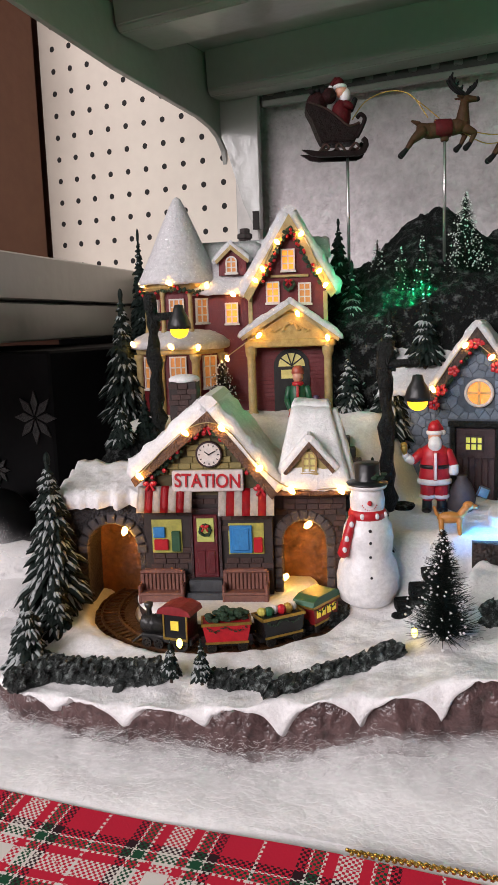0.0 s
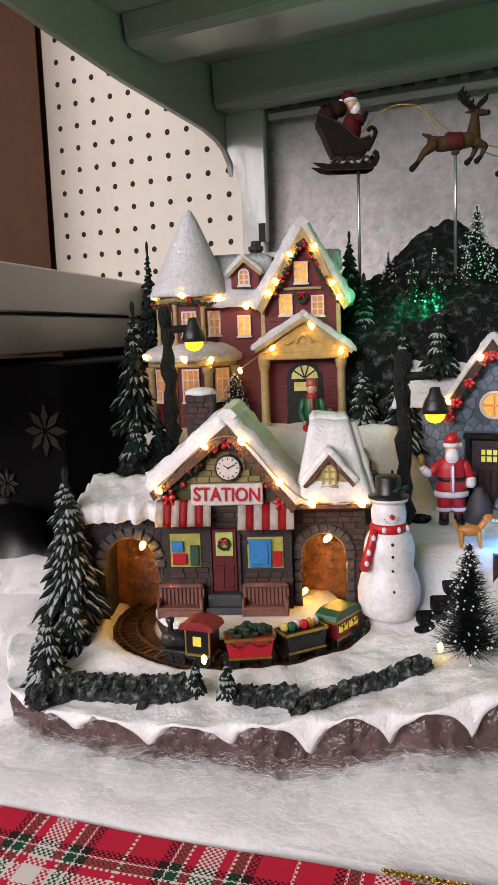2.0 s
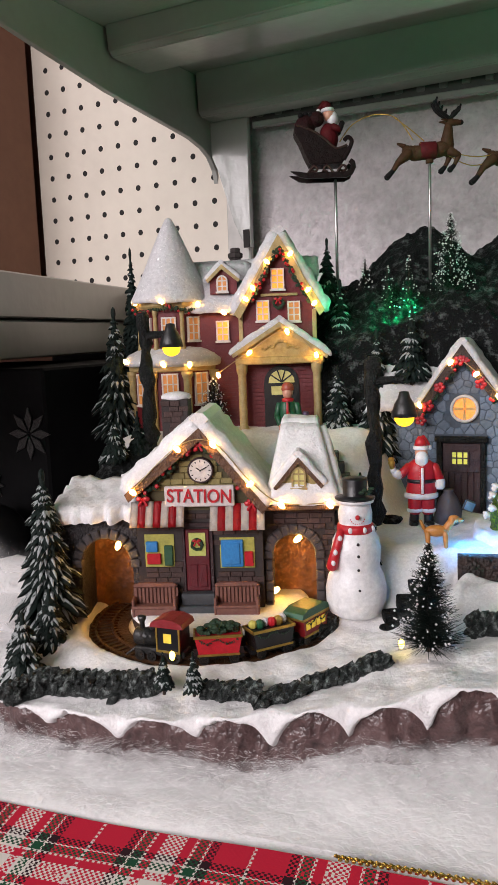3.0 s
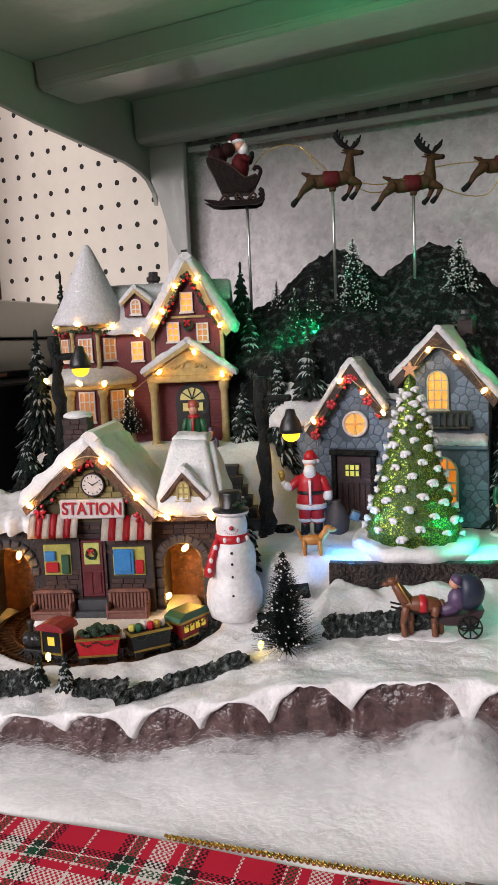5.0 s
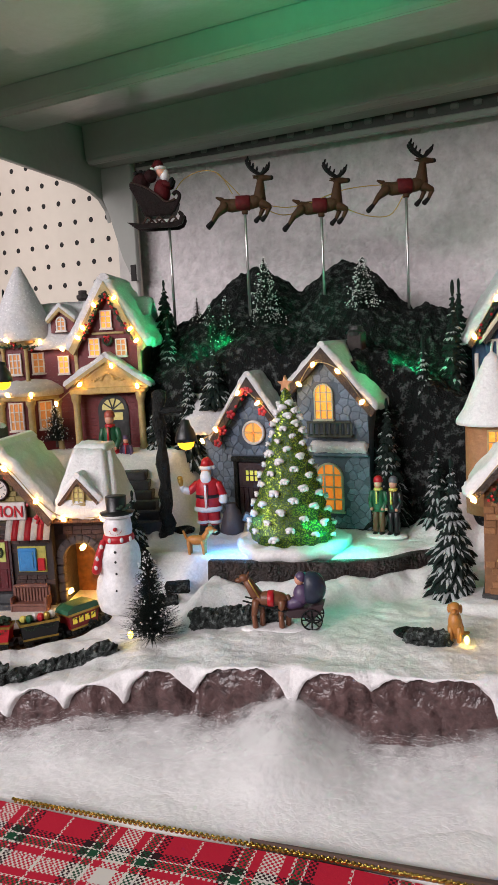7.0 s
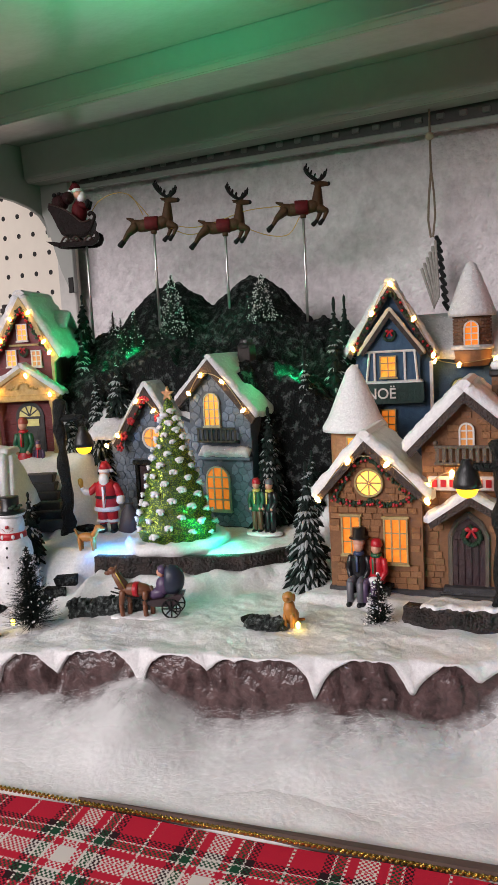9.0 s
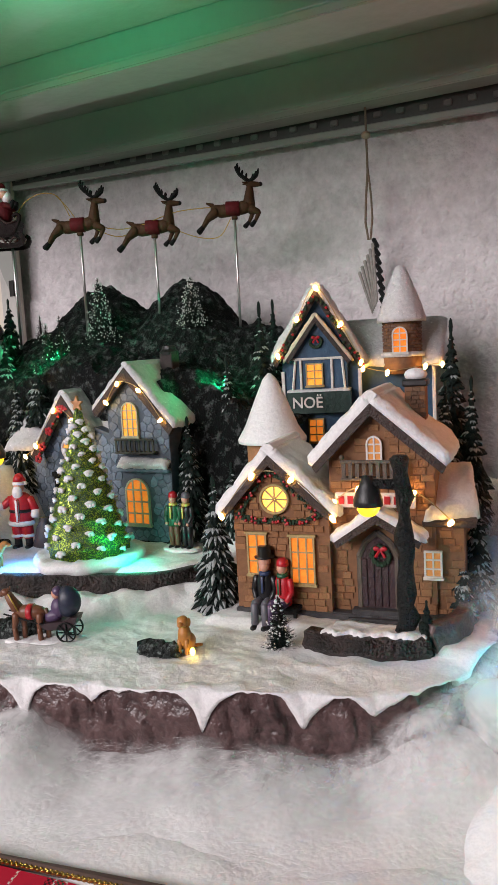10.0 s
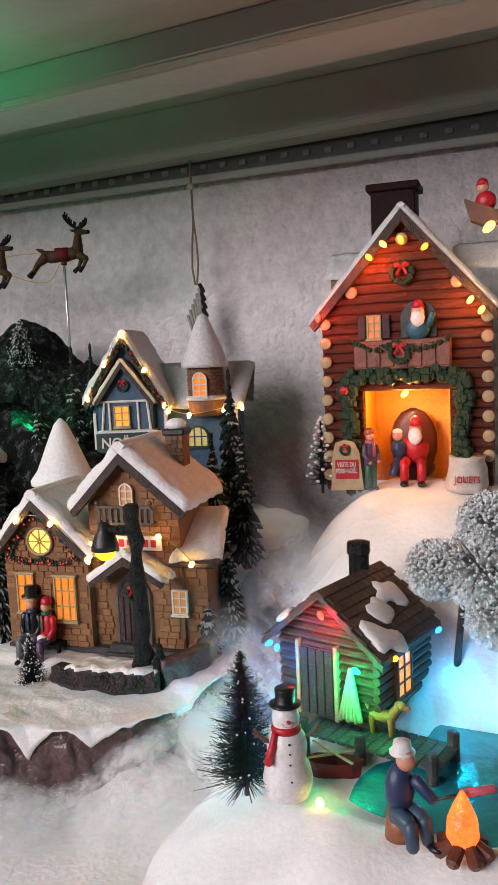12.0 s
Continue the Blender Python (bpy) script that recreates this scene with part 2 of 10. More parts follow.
def tube(name, pts, r, material, parent=None, label="", seg=6):
    """A round wire along points."""
    bm = bmesh.new()
    pts = [Vector(p) for p in pts]
    rings = []
    for i, p in enumerate(pts):
        d = (pts[min(i + 1, len(pts) - 1)] - pts[max(i - 1, 0)]).normalized()
        u = d.cross(Vector((0.31, 0.2, 0.93))).normalized()
        w = d.cross(u)
        rings.append([bm.verts.new(p + r * (u * math.cos(2 * math.pi * k / seg) + w * math.sin(2 * math.pi * k / seg))) for k in range(seg)])
    for a, b in zip(rings, rings[1:]):
        for k in range(seg):
            bm.faces.new((a[k], a[(k + 1) % seg], b[(k + 1) % seg], b[k]))
    return part(name, bm, material, parent, label, smooth=True)


def curve3(pts, n=8):
    """Catmull-Rom points through pts."""
    pts = [Vector(p) for p in pts]
    P = [pts[0]] + pts + [pts[-1]]
    out = []
    for i in range(1, len(P) - 2):
        a, b, c, d = P[i - 1:i + 3]
        for k in range(n):
            t = k / n
            out.append(0.5 * (2 * b + (c - a) * t + (2 * a - 5 * b + 4 * c - d) * t * t + (3 * b - a - 3 * c + d) * t ** 3))
    return out + [pts[-1]]


def slab(bm, a, b, c, d, thick, n=14, k=8, rough=0.0012, wave=0.0015, seed=0, mi=0):
    """An uneven sheet of snow over the quad a-b (eave) to d-c (ridge), with a thick wavy lip at the eave."""
    a, b, c, d = map(Vector, (a, b, c, d))
    nrm = (b - a).cross(d - a).normalized()
    if nrm.z < 0:
        nrm = -nrm
    top, bot = {}, {}
    for i in range(n + 1):
        for j in range(k + 1):
            s, t = i / n, j / k
            p = (a.lerp(b, s)).lerp(d.lerp(c, s), t)
            w = noise.noise(Vector((p.x * 130 + seed, p.y * 130, p.z * 130 + seed * 3))) + 0.5 * noise.noise(Vector((p.x * 420 + seed, p.y * 420, p.z * 420)))
            e = min(t * k, 1) * min(s * n, 1) * min((1 - s) * n, 1)
            slip = (a - d).normalized() * wave * (noise.noise(Vector((s * 9 + seed, seed, 0))) + 0.6 * noise.noise(Vector((s * 23 + seed, seed, 3)))) * (1 - t)
            top[i, j] = bm.verts.new(p + slip + nrm * (thick * (0.45 + 0.55 * e) + rough * w))
            bot[i, j] = bm.verts.new(p + slip * 0.8) if i in (0, n) or j in (0, k) else None
    for i in range(n):
        for j in range(k):
            bm.faces.new((top[i, j], top[i + 1, j], top[i + 1, j + 1], top[i, j + 1])).material_index = mi
    for i in range(n):
        for j in (0, k):
            bm.faces.new((top[i, j], top[i + 1, j], bot[i + 1, j], bot[i, j])).material_index = mi
    for j in range(k):
        for i in (0, n):
            bm.faces.new((top[i, j], top[i, j + 1], bot[i, j + 1], bot[i, j])).material_index = mi
    return bm


def gable_roof(parent, xm, hw_l, hw_r, z_l, z_r, z_top, y0, y1, thick, material, seed=0, fascia=None, fw=0.004, over=0.002):
    """Two snow slopes and the front barge boards of a gable that faces -y."""
    for side, hw, ze in ((-1, hw_l, z_l), (1, hw_r, z_r)):
        bm = bmesh.new()
        slab(bm, (xm + side * hw, y0, ze), (xm + side * hw, y1, ze), (xm, y1, z_top), (xm, y0, z_top), thick, 26, 18, seed=seed + side, rough=thick * 0.30, wave=0.005)
        part("roof_snow", bm, material, parent, smooth=True)
        if fascia:
            bm = bmesh.new()
            dx, dz = side * hw, ze - z_top
            L = math.hypot(dx, dz)
            nx, nz = -dz / L * side, dx / L * side
            nx, nz = (-abs(nx) * side, -abs(nz))
            prism(bm, [(xm, z_top), (xm + dx, ze), (xm + dx + nx * fw * 0.6, ze + nz * fw), (xm, z_top - fw * 1.25)], y0 - over, y0 + 0.004)
            part("barge_board", bm, fascia, parent)
    ends = []
    for side, hw, ze in ((-1, hw_l, z_l), (1, hw_r, z_r)):
        rise = z_top - ze
        L = math.hypot(hw, rise)
        ends.append(Vector((xm + side * rise / L * thick, z_top + hw / L * thick)))
    a, b = ends
    up = Vector((0, 0.28 * (b - a).length))
    bm = prism(bmesh.new(), [(xm, z_top - 0.001), tuple(b), tuple(a.lerp(b, 0.68) + up), tuple(a.lerp(b, 0.32) + up), tuple(a)], y0 + 0.0004, y1 - 0.0004)
    part("ridge_snow", bm, material, parent)


def window(parent, u, z, w, h, y, arch=False, cols=2, rows=3, pane=None, frame_mat=None, t=0.0011, sill=True, head=False):
    """A window on a wall that faces -y: frame with bars, and a lit pane behind."""
    pane, frame_mat = pane or GLOWPANE, frame_mat or WHITE
    hold = new("window")
    hold.parent, hold.location, hold.empty_display_size = parent, (u, y, z), 0.003
    k = 10
    hw = w / 2

    def outline(hw, h, drop=0.0):
        if not arch:
            return [(-hw, drop), (hw, drop), (hw, h), (-hw, h)]
        s = h - hw
        return [(-hw, drop), (hw, drop)] + [(hw * math.cos(math.pi * i / k), s + hw * math.sin(math.pi * i / k)) for i in range(k + 1)]

    bm = bmesh.new()
    o, i_ = outline(hw, h), outline(hw - t, h - t, t)
    vo = [[bm.verts.new((x, yy, zz)) for x, zz in o] for yy in (-0.0014, 0.0006)]
    vi = [[bm.verts.new((x, yy, zz)) for x, zz in i_] for yy in (-0.0014, 0.0006)]
    n = len(o)
    for q in range(n):
        r = (q + 1) % n
        bm.faces.new((vo[0][q], vo[0][r], vi[0][r], vi[0][q]))
        bm.faces.new((vo[0][q], vo[0][r], vo[1][r], vo[1][q]))
        bm.faces.new((vi[0][q], vi[0][r], vi[1][r], vi[1][q]))
    bt = t * 0.42
    for c in range(1, cols):
        x = -hw + w * c / cols
        top = h - t * 0.5 if not arch else (h - hw + math.sqrt(max(hw * hw - x * x, 0)) - t * 0.5)
        bx(bm, x - bt, x + bt, -0.0011, 0.0, t * 0.5, top)
    for r in range(1, rows):
        zz = h * r / rows
        half = hw - t * 0.5
        if arch and zz > h - hw:
            half = math.sqrt(max(hw * hw - (zz - h + hw) ** 2, 0)) - t * 0.5
        bx(bm, -half, half, -0.0010, 0.0001, zz - bt, zz + bt)
    if sill:
        bx(bm, -hw - t * 0.7, hw + t * 0.7, -0.0022, 0.0004, -t * 0.9, t * 0.25)
    if head:
        bx(bm, -hw - t * 0.9, hw + t * 0.9, -0.002, 0.0004, h - t * 0.2, h + t * 0.9)
    f = part("window_frame", bm, frame_mat, hold)
    bm = bmesh.new()
    prism(bm, outline(hw - t * 0.8, h - t * 0.8, t * 0.8), -0.0004, 0.0004)
    part("pane", bm, pane, hold)
    return hold


def bulb_mesh():
    bm = bmesh.new()
    lathe(bm, [(0.0006, -0.0026), (0.0013, -0.0016), (0.0016, 0.0), (0.0013, 0.0014), (0.0005, 0.0022)], 10)
    me = bpy.data.meshes.new("bulb")
    bm.to_mesh(me)
    bm.free()
    me.materials.append(BULB)
    me.polygons.foreach_set("use_smooth", [True] * len(me.polygons))
    return me


BULB_MESH = bulb_mesh()
WIRE = mat("clear_wire", (0.5, 0.4, 0.22), None, 0.3, metal=0.6, scale=500, bump=0.1)
LEDS = []


def string_lights(name, label, parent_m, pts, wire_pts=None, size=1.0, mesh=None, lamp=0.0, colour=(1, 0.62, 0.2)):
    """Small lamps on a clear wire; pts in the space of parent_m."""
    hold = new(name)
    hold.empty_display_size = 0.005
    hold.matrix_world = parent_m
    tagged(hold, label, "string lights", "fairy lights")
    for p in pts:
        o = new("bulb", mesh or BULB_MESH)
        o.parent, o.location = hold, p
        o.scale = (size * 0.88, size * 0.88, size * 0.88)
        o.rotation_euler = (0.4 * math.sin(p[0] * 900), 0.9 * math.sin(p[2] * 700), 0)
        if lamp:
            LEDS.append((parent_m @ (Vector(p) + Vector((0, -0.0045, 0.0))), lamp, colour))
    if len(pts) > 1:
        tube("wire", curve3(wire_pts or [Vector(p) + Vector((0, 0.0015, 0.001)) for p in pts], 6), 0.00035, WIRE, hold, seg=5)
    return hold


def inside(pts, x, z):
    hit = False
    n = len(pts)
    for i in range(n):
        (x1, z1), (x2, z2) = pts[i], pts[(i + 1) % n]
        if (z1 > z) != (z2 > z) and x < (x2 - x1) * (z - z1) / (z2 - z1) + x1:
            hit = not hit
    return hit


STONES = {}


def clip(cell, p, n):
    """The part of a convex cell on the side of p to which n points away from."""
    out = []
    for a, b in zip(cell, cell[1:] + cell[:1]):
        da, db = (a - p).dot(n), (b - p).dot(n)
        if da <= 0:
            out.append(a)
        if da * db < 0:
            out.append(a.lerp(b, da / (da - db)))
    return out


def fieldstones(parent, poly, y, cell_w, cell_h, material, seed, skip, depth, name, limit):
    """Irregular stones fitted to one another, with thin sunk joints."""
    rnd = random.Random(seed)
    x0, x1 = min(p[0] for p in poly), max(p[0] for p in poly)
    z0, z1 = min(p[1] for p in poly), max(p[1] for p in poly)
    seeds = []
    for r in range(-1, int((z1 - z0) / cell_h) + 3):
        for c in range(-1, int((x1 - x0) / cell_w) + 3):
            seeds.append(Vector((x0 + (c + 0.5 * (r % 2) + rnd.uniform(-0.34, 0.34)) * cell_w, z0 + (r + rnd.uniform(-0.34, 0.34)) * cell_h)))
    edges = [(Vector(a), Vector(b)) for a, b in zip(poly, list(poly[1:]) + list(poly[:1])) if (Vector(a) - Vector(b)).length > 1e-6]
    count = 0
    for q in seeds:
        if not inside(poly, q.x, q.y) or any(a - 0.0004 < q.x < b + 0.0004 and c - 0.0004 < q.y < d + 0.0004 for a, b, c, d in skip):
            continue
        R = 1.6 * cell_w
        cell = [q + Vector(v) * R for v in ((-1, -1), (1, -1), (1, 1), (-1, 1))]
        for o in seeds:
            if o is not q and (o - q).length < 3 * cell_w:
                cell = clip(cell, (o + q) / 2, (o - q).normalized())
        for a, b in edges:
            n = Vector(((b - a).y, -(b - a).x)).normalized()
            if (q - a).dot(n) > 0:
                n = -n
            t = (q - a).dot(b - a) / (b - a).length_squared
            if -0.1 < t < 1.1:
                cell = clip(cell, a, n)
        for a, b, c, d in skip:
            if a - cell_w < q.x < b + cell_w and c - cell_h < q.y < d + cell_h:
                sides = [(a - q.x, Vector((a, c)), Vector((1, 0))), (q.x - b, Vector((b, c)), Vector((-1, 0))), (c - q.y, Vector((a, c)), Vector((0, 1))), (q.y - d, Vector((a, d)), Vector((0, -1)))]
                far = max(sides, key=lambda v: v[0])
                cell = clip(cell, far[1], far[2])
        if len(cell) < 3 or count >= limit:
            continue
        mid = sum(cell, Vector((0, 0))) / len(cell)
        size = min((v - mid).length for v in cell)
        if size < 0.0008:
            continue
        ring = [v - mid for v in cell]
        bm = bmesh.new()
        h = depth * rnd.uniform(0.40, 0.80)
        gap = 1 - min(0.00022 / size, 0.3)
        lo, hi, tp = ([bm.verts.new((v.x * g, yy, v.y * g)) for v in ring] for g, yy in ((gap, 0.0004), (gap * 0.985, -h * 0.6), (gap * 0.86, -h)))
        for i in range(len(ring)):
            j = (i + 1) % len(ring)
            bm.faces.new((lo[i], lo[j], hi[j], hi[i]))
            bm.faces.new((hi[i], hi[j], tp[j], tp[i]))
        bm.faces.new(tp)
        bmesh.ops.recalc_face_normals(bm, faces=bm.faces)
        o = part(name, bm, material, parent)
        o.location = (mid.x, y, mid.y)
        count += 1


def stones(parent, poly, y, cell_w, cell_h, material, seed, skip=(), depth=0.0011, name="stone", ragged=0.5, limit=300):
    """Courses of separate worn stones over the polygon (x, z) of a wall that faces -y; skip: boxes left free."""
    if ragged > 0.3:
        return fieldstones(parent, poly, y, cell_w, cell_h, material, seed, skip, depth, name, limit)
    rnd = random.Random(seed)
    key = (material.name, name)
    if key not in STONES:
        kinds = []
        for q in range(5):
            bm = bmesh.new()
            k = 8 if ragged > 0.3 else 4
            ring = []
            for i in range(k):
                a = 2 * math.pi * (i + 0.5) / k
                sx, sz = math.cos(a), math.sin(a)
                s = 1 / max(abs(sx), abs(sz))
                s *= 1 - ragged * 0.16 * rnd.random()
                ring.append((0.5 * sx * s, 0.5 * sz * s))
            lo = [bm.verts.new((x, 0.3, z)) for x, z in ring]
            hi = [bm.verts.new((x * 0.99, -0.5, z * 0.99)) for x, z in ring]
            tp = [bm.verts.new((x * 0.90, -1, z * 0.88)) for x, z in ring]
            for i in range(k):
                j = (i + 1) % k
                bm.faces.new((lo[i], lo[j], hi[j], hi[i]))
                bm.faces.new((hi[i], hi[j], tp[j], tp[i]))
            bm.faces.new(tp)
            bmesh.ops.recalc_face_normals(bm, faces=bm.faces)
            me = bpy.data.meshes.new(name)
            bm.to_mesh(me)
            bm.free()
            me.materials.append(material)
            kinds.append(me)
        STONES[key] = kinds
    x0, x1 = min(p[0] for p in poly), max(p[0] for p in poly)
    z0, z1 = min(p[1] for p in poly), max(p[1] for p in poly)
    count = 0
    zz, row = z0, 0
    while zz < z1:
        h = cell_h * (1 + ragged * rnd.uniform(-0.3, 0.3))
        x = x0 - rnd.random() * cell_w
        while x < x1:
            w = cell_w * (1 + ragged * rnd.uniform(-0.55, 0.55))
            cx, cz = x + w / 2, zz + h / 2 + ragged * cell_h * rnd.uniform(-0.16, 0.16)
            ok = all(inside(poly, cx + sx * w * 0.42, cz + sz * h * 0.42) for sx in (-1, 1) for sz in (-1, 1))
            ok = ok and not any(a - w * 0.25 < cx < b + w * 0.25 and c - h * 0.25 < cz < d + h * 0.25 for a, b, c, d in skip)
            if ok and count < limit:
                o = new(name, rnd.choice(STONES[key]))
                o.parent = parent
                o.location = (cx, y, cz)
                o.scale = (w * 0.985, depth * rnd.uniform(0.7, 1.2), h * 0.965)
                o.rotation_euler = (0, ragged * rnd.uniform(-0.16, 0.16), 0)
                count += 1
            x += w
        zz += h
        row += 1


def smooth(a, b, x):
    t = min(max((x - a) / (b - a), 0), 1)
    return t * t * (3 - 2 * t)


def ridge_noise(p, octaves=5, s=1.0):
    v, a = 0.0, 1.0
    for _ in range(octaves):
        v += a * (1 - abs(noise.noise(p * s)) * 2)
        s *= 2.1
        a *= 0.5
    return v


# ---------------------------------------------------------------- store shelf, walls, table
PANEL_Z = 0.440


def shelf_above():
    hold = thing("upper_shelf", "grey painted steel shelf seen from below with two box beams", "shelf", kind="structure")
    part("panel", cubed(-0.47, 2.2, 0.42, 0.84, PANEL_Z, PANEL_Z + 0.014), SHELFMETAL, hold)
    for y0, y1, z in ((0.608, 0.672, 0.4145), (0.760, 0.800, 0.3965)):
        bm = bmesh.new()
        pts = [(y0, PANEL_Z), (y0 + 0.003, z + 0.005), (y0 + 0.008, z), (y1 - 0.004, z), (y1, z + 0.004), (y1, PANEL_Z)]
        prism(bm, [(p[0], p[1]) for p in pts], 0.0, 2.62)
        bmesh.ops.transform(bm, matrix=Matrix(((0, 1, 0, -0.434), (1, 0, 0, 0), (0, 0, 1, 0), (0, 0, 0, 1))), verts=bm.verts)
        bmesh.ops.bevel(bm, geom=[e for e in bm.edges], offset=0.0012, segments=2, affect="EDGES")
        part("box_beam", bm, SHELFMETAL, hold, smooth=False)
    bm = bmesh.new()
    bx(bm, -0.47, 2.2, 0.412, 0.42, 0.415, 0.446, 0.002)
    part("front_lip", bm, SHELFMETAL, hold)
    # cantilever bracket with its tapering foot at the upright
    bm = bmesh.new()
    pts = [(0.42, 0.44), (0.42, 0.414), (0.5166, 0.3997), (0.6125, 0.3863), (0.750, 0.3735), (0.775, 0.3680), (0.791, 0.3606), (0.802, 0.349), (0.806, 0.335), (0.806, 0.44)]
    prism(bm, pts, 0, 0.006)
    bmesh.ops.transform(bm, matrix=Matrix(((0, 1, 0, -0.443), (1, 0, 0, 0), (0, 0, 1, 0), (0, 0, 0, 1))), verts=bm.verts)
    bmesh.ops.bevel(bm, geom=list(bm.edges), offset=0.0008, segments=1, affect="EDGES")
    part("bracket", bm, SHELFMETAL, hold, "tapered grey steel bracket")
    bm = prism(bmesh.new(), [(-0.437, 0.362), (-0.428, 0.345), (-0.412, 0.290), (-0.402, 0.268), (-0.396, 0.262), (-0.392, 0.262), (-0.392, 0.40), (-0.437, 0.40)], 0.792, 0.799)
    bmesh.ops.bevel(bm, geom=list(bm.edges), offset=0.0008, segments=1, affect="EDGES")
    part("bracket_foot", bm, SHELFMETAL, hold)
    part("slot", cubed(-0.4005, -0.3935, 0.7905, 0.7925, 0.262, 0.281), HOLE, hold)
    tilt = Matrix.Translation((-0.39, 0.799, 0.3865)) @ Matrix.Rotation(math.atan(0.0165), 4, "Y")
    bm = bmesh.new()
    bx(bm, 0.0, 2.5, 0.0, 0.007, 0.0, 0.0062, 0.001, m=tilt)
    part("rear_lip", bm, SHELFMETAL, hold)
    bm = bmesh.new()
    bx(bm, 0.0, 2.5, 0.001, 0.007, 0.0062, 0.030, m=tilt)
    strip = part("slotted_strip", bm, mat("dark_strip", (0.05, 0.048, 0.044), None, 0.5, scale=60, bump=0.05), hold, "dark slotted steel strip")
    dot = cubed(-0.004, 0.004, -0.0012, 0.0, -0.0028, 0.0028, 0.001)
    first = part("slot", dot, mat("slot_light", (0.17, 0.165, 0.155), None, 0.5, scale=80, bump=0), strip)
    first.matrix_local = tilt @ Matrix.Translation((0.01, 0.0005, 0.0125))
    for i in range(1, 70):
        o = new("slot", first.data)
        o.parent, o.matrix_local = strip, tilt @ Matrix.Translation((0.01 + i * 0.0215, 0.0005, 0.0125 - 0.0006 * math.sin(i * 1.7)))
    return hold


shelf_above()

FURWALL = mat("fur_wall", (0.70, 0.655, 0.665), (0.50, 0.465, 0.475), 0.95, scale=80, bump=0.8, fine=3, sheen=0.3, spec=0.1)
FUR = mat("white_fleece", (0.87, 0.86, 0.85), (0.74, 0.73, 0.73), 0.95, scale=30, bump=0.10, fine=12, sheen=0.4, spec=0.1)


def fleece_sheet(name, x0, x1, nx, ny, f, material, label, wall=False):
    bm = bmesh.new()
    g = {}
    for i in range(nx + 1):
        for j in range(ny + 1):
            g[i, j] = bm.verts.new(f(x0 + (x1 - x0) * i / nx, j / ny))
    for i in range(nx):
        for j in range(ny):
            bm.faces.new((g[i, j], g[i + 1, j], g[i + 1, j + 1], g[i, j + 1]))
    o = part(name, bm, material, None, "", True)
    return tagged(o, label, "fleece" if not wall else "wall", kind="structure")


def wall_point(x, t):
    z = -0.06 + 0.60 * t
    n = noise.noise(Vector((x * 9, z * 9, 3)))
    edge = 0.004 * math.sin(z * 60) if x < -0.41 else 0
    return (x + edge, 0.822 + 0.004 * n + 0.006 * noise.noise(Vector((x * 3, z * 4, 9))), z)


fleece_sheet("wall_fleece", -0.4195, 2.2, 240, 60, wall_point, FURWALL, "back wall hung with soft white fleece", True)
tagged(part("wall_back", cubed(-3.0, 2.2, 0.83, 0.86, -1.0, 1.8), CARD), "plain back panel of the shelf unit", "wall", kind="structure")


def front_edge(x):
    return 0.292 + 0.155 * x


def table_point(x, t):
    y0 = front_edge(x) - 0.001
    y = y0 + (0.83 - y0) * t ** 1.3
    z = -0.036 + 0.0035 * noise.noise(Vector((x * 14, y * 14, 1))) + 0.0015 * noise.noise(Vector((x * 60, y * 60, 4)))
    z -= 0.006 * math.exp(-((y - y0) / 0.012))
    z += 0.040 * (1 - smooth(-0.365, -0.315, x + 0.12 * max(0.36 - y, 0))) * smooth(0.29, 0.38, y) * (1 - smooth(0.46, 0.50, y))
    return (x, y, z)


fleece_sheet("table_fleece", -1.2, 1.5, 420, 110, table_point, FUR, "thick white fleece covering the display table")


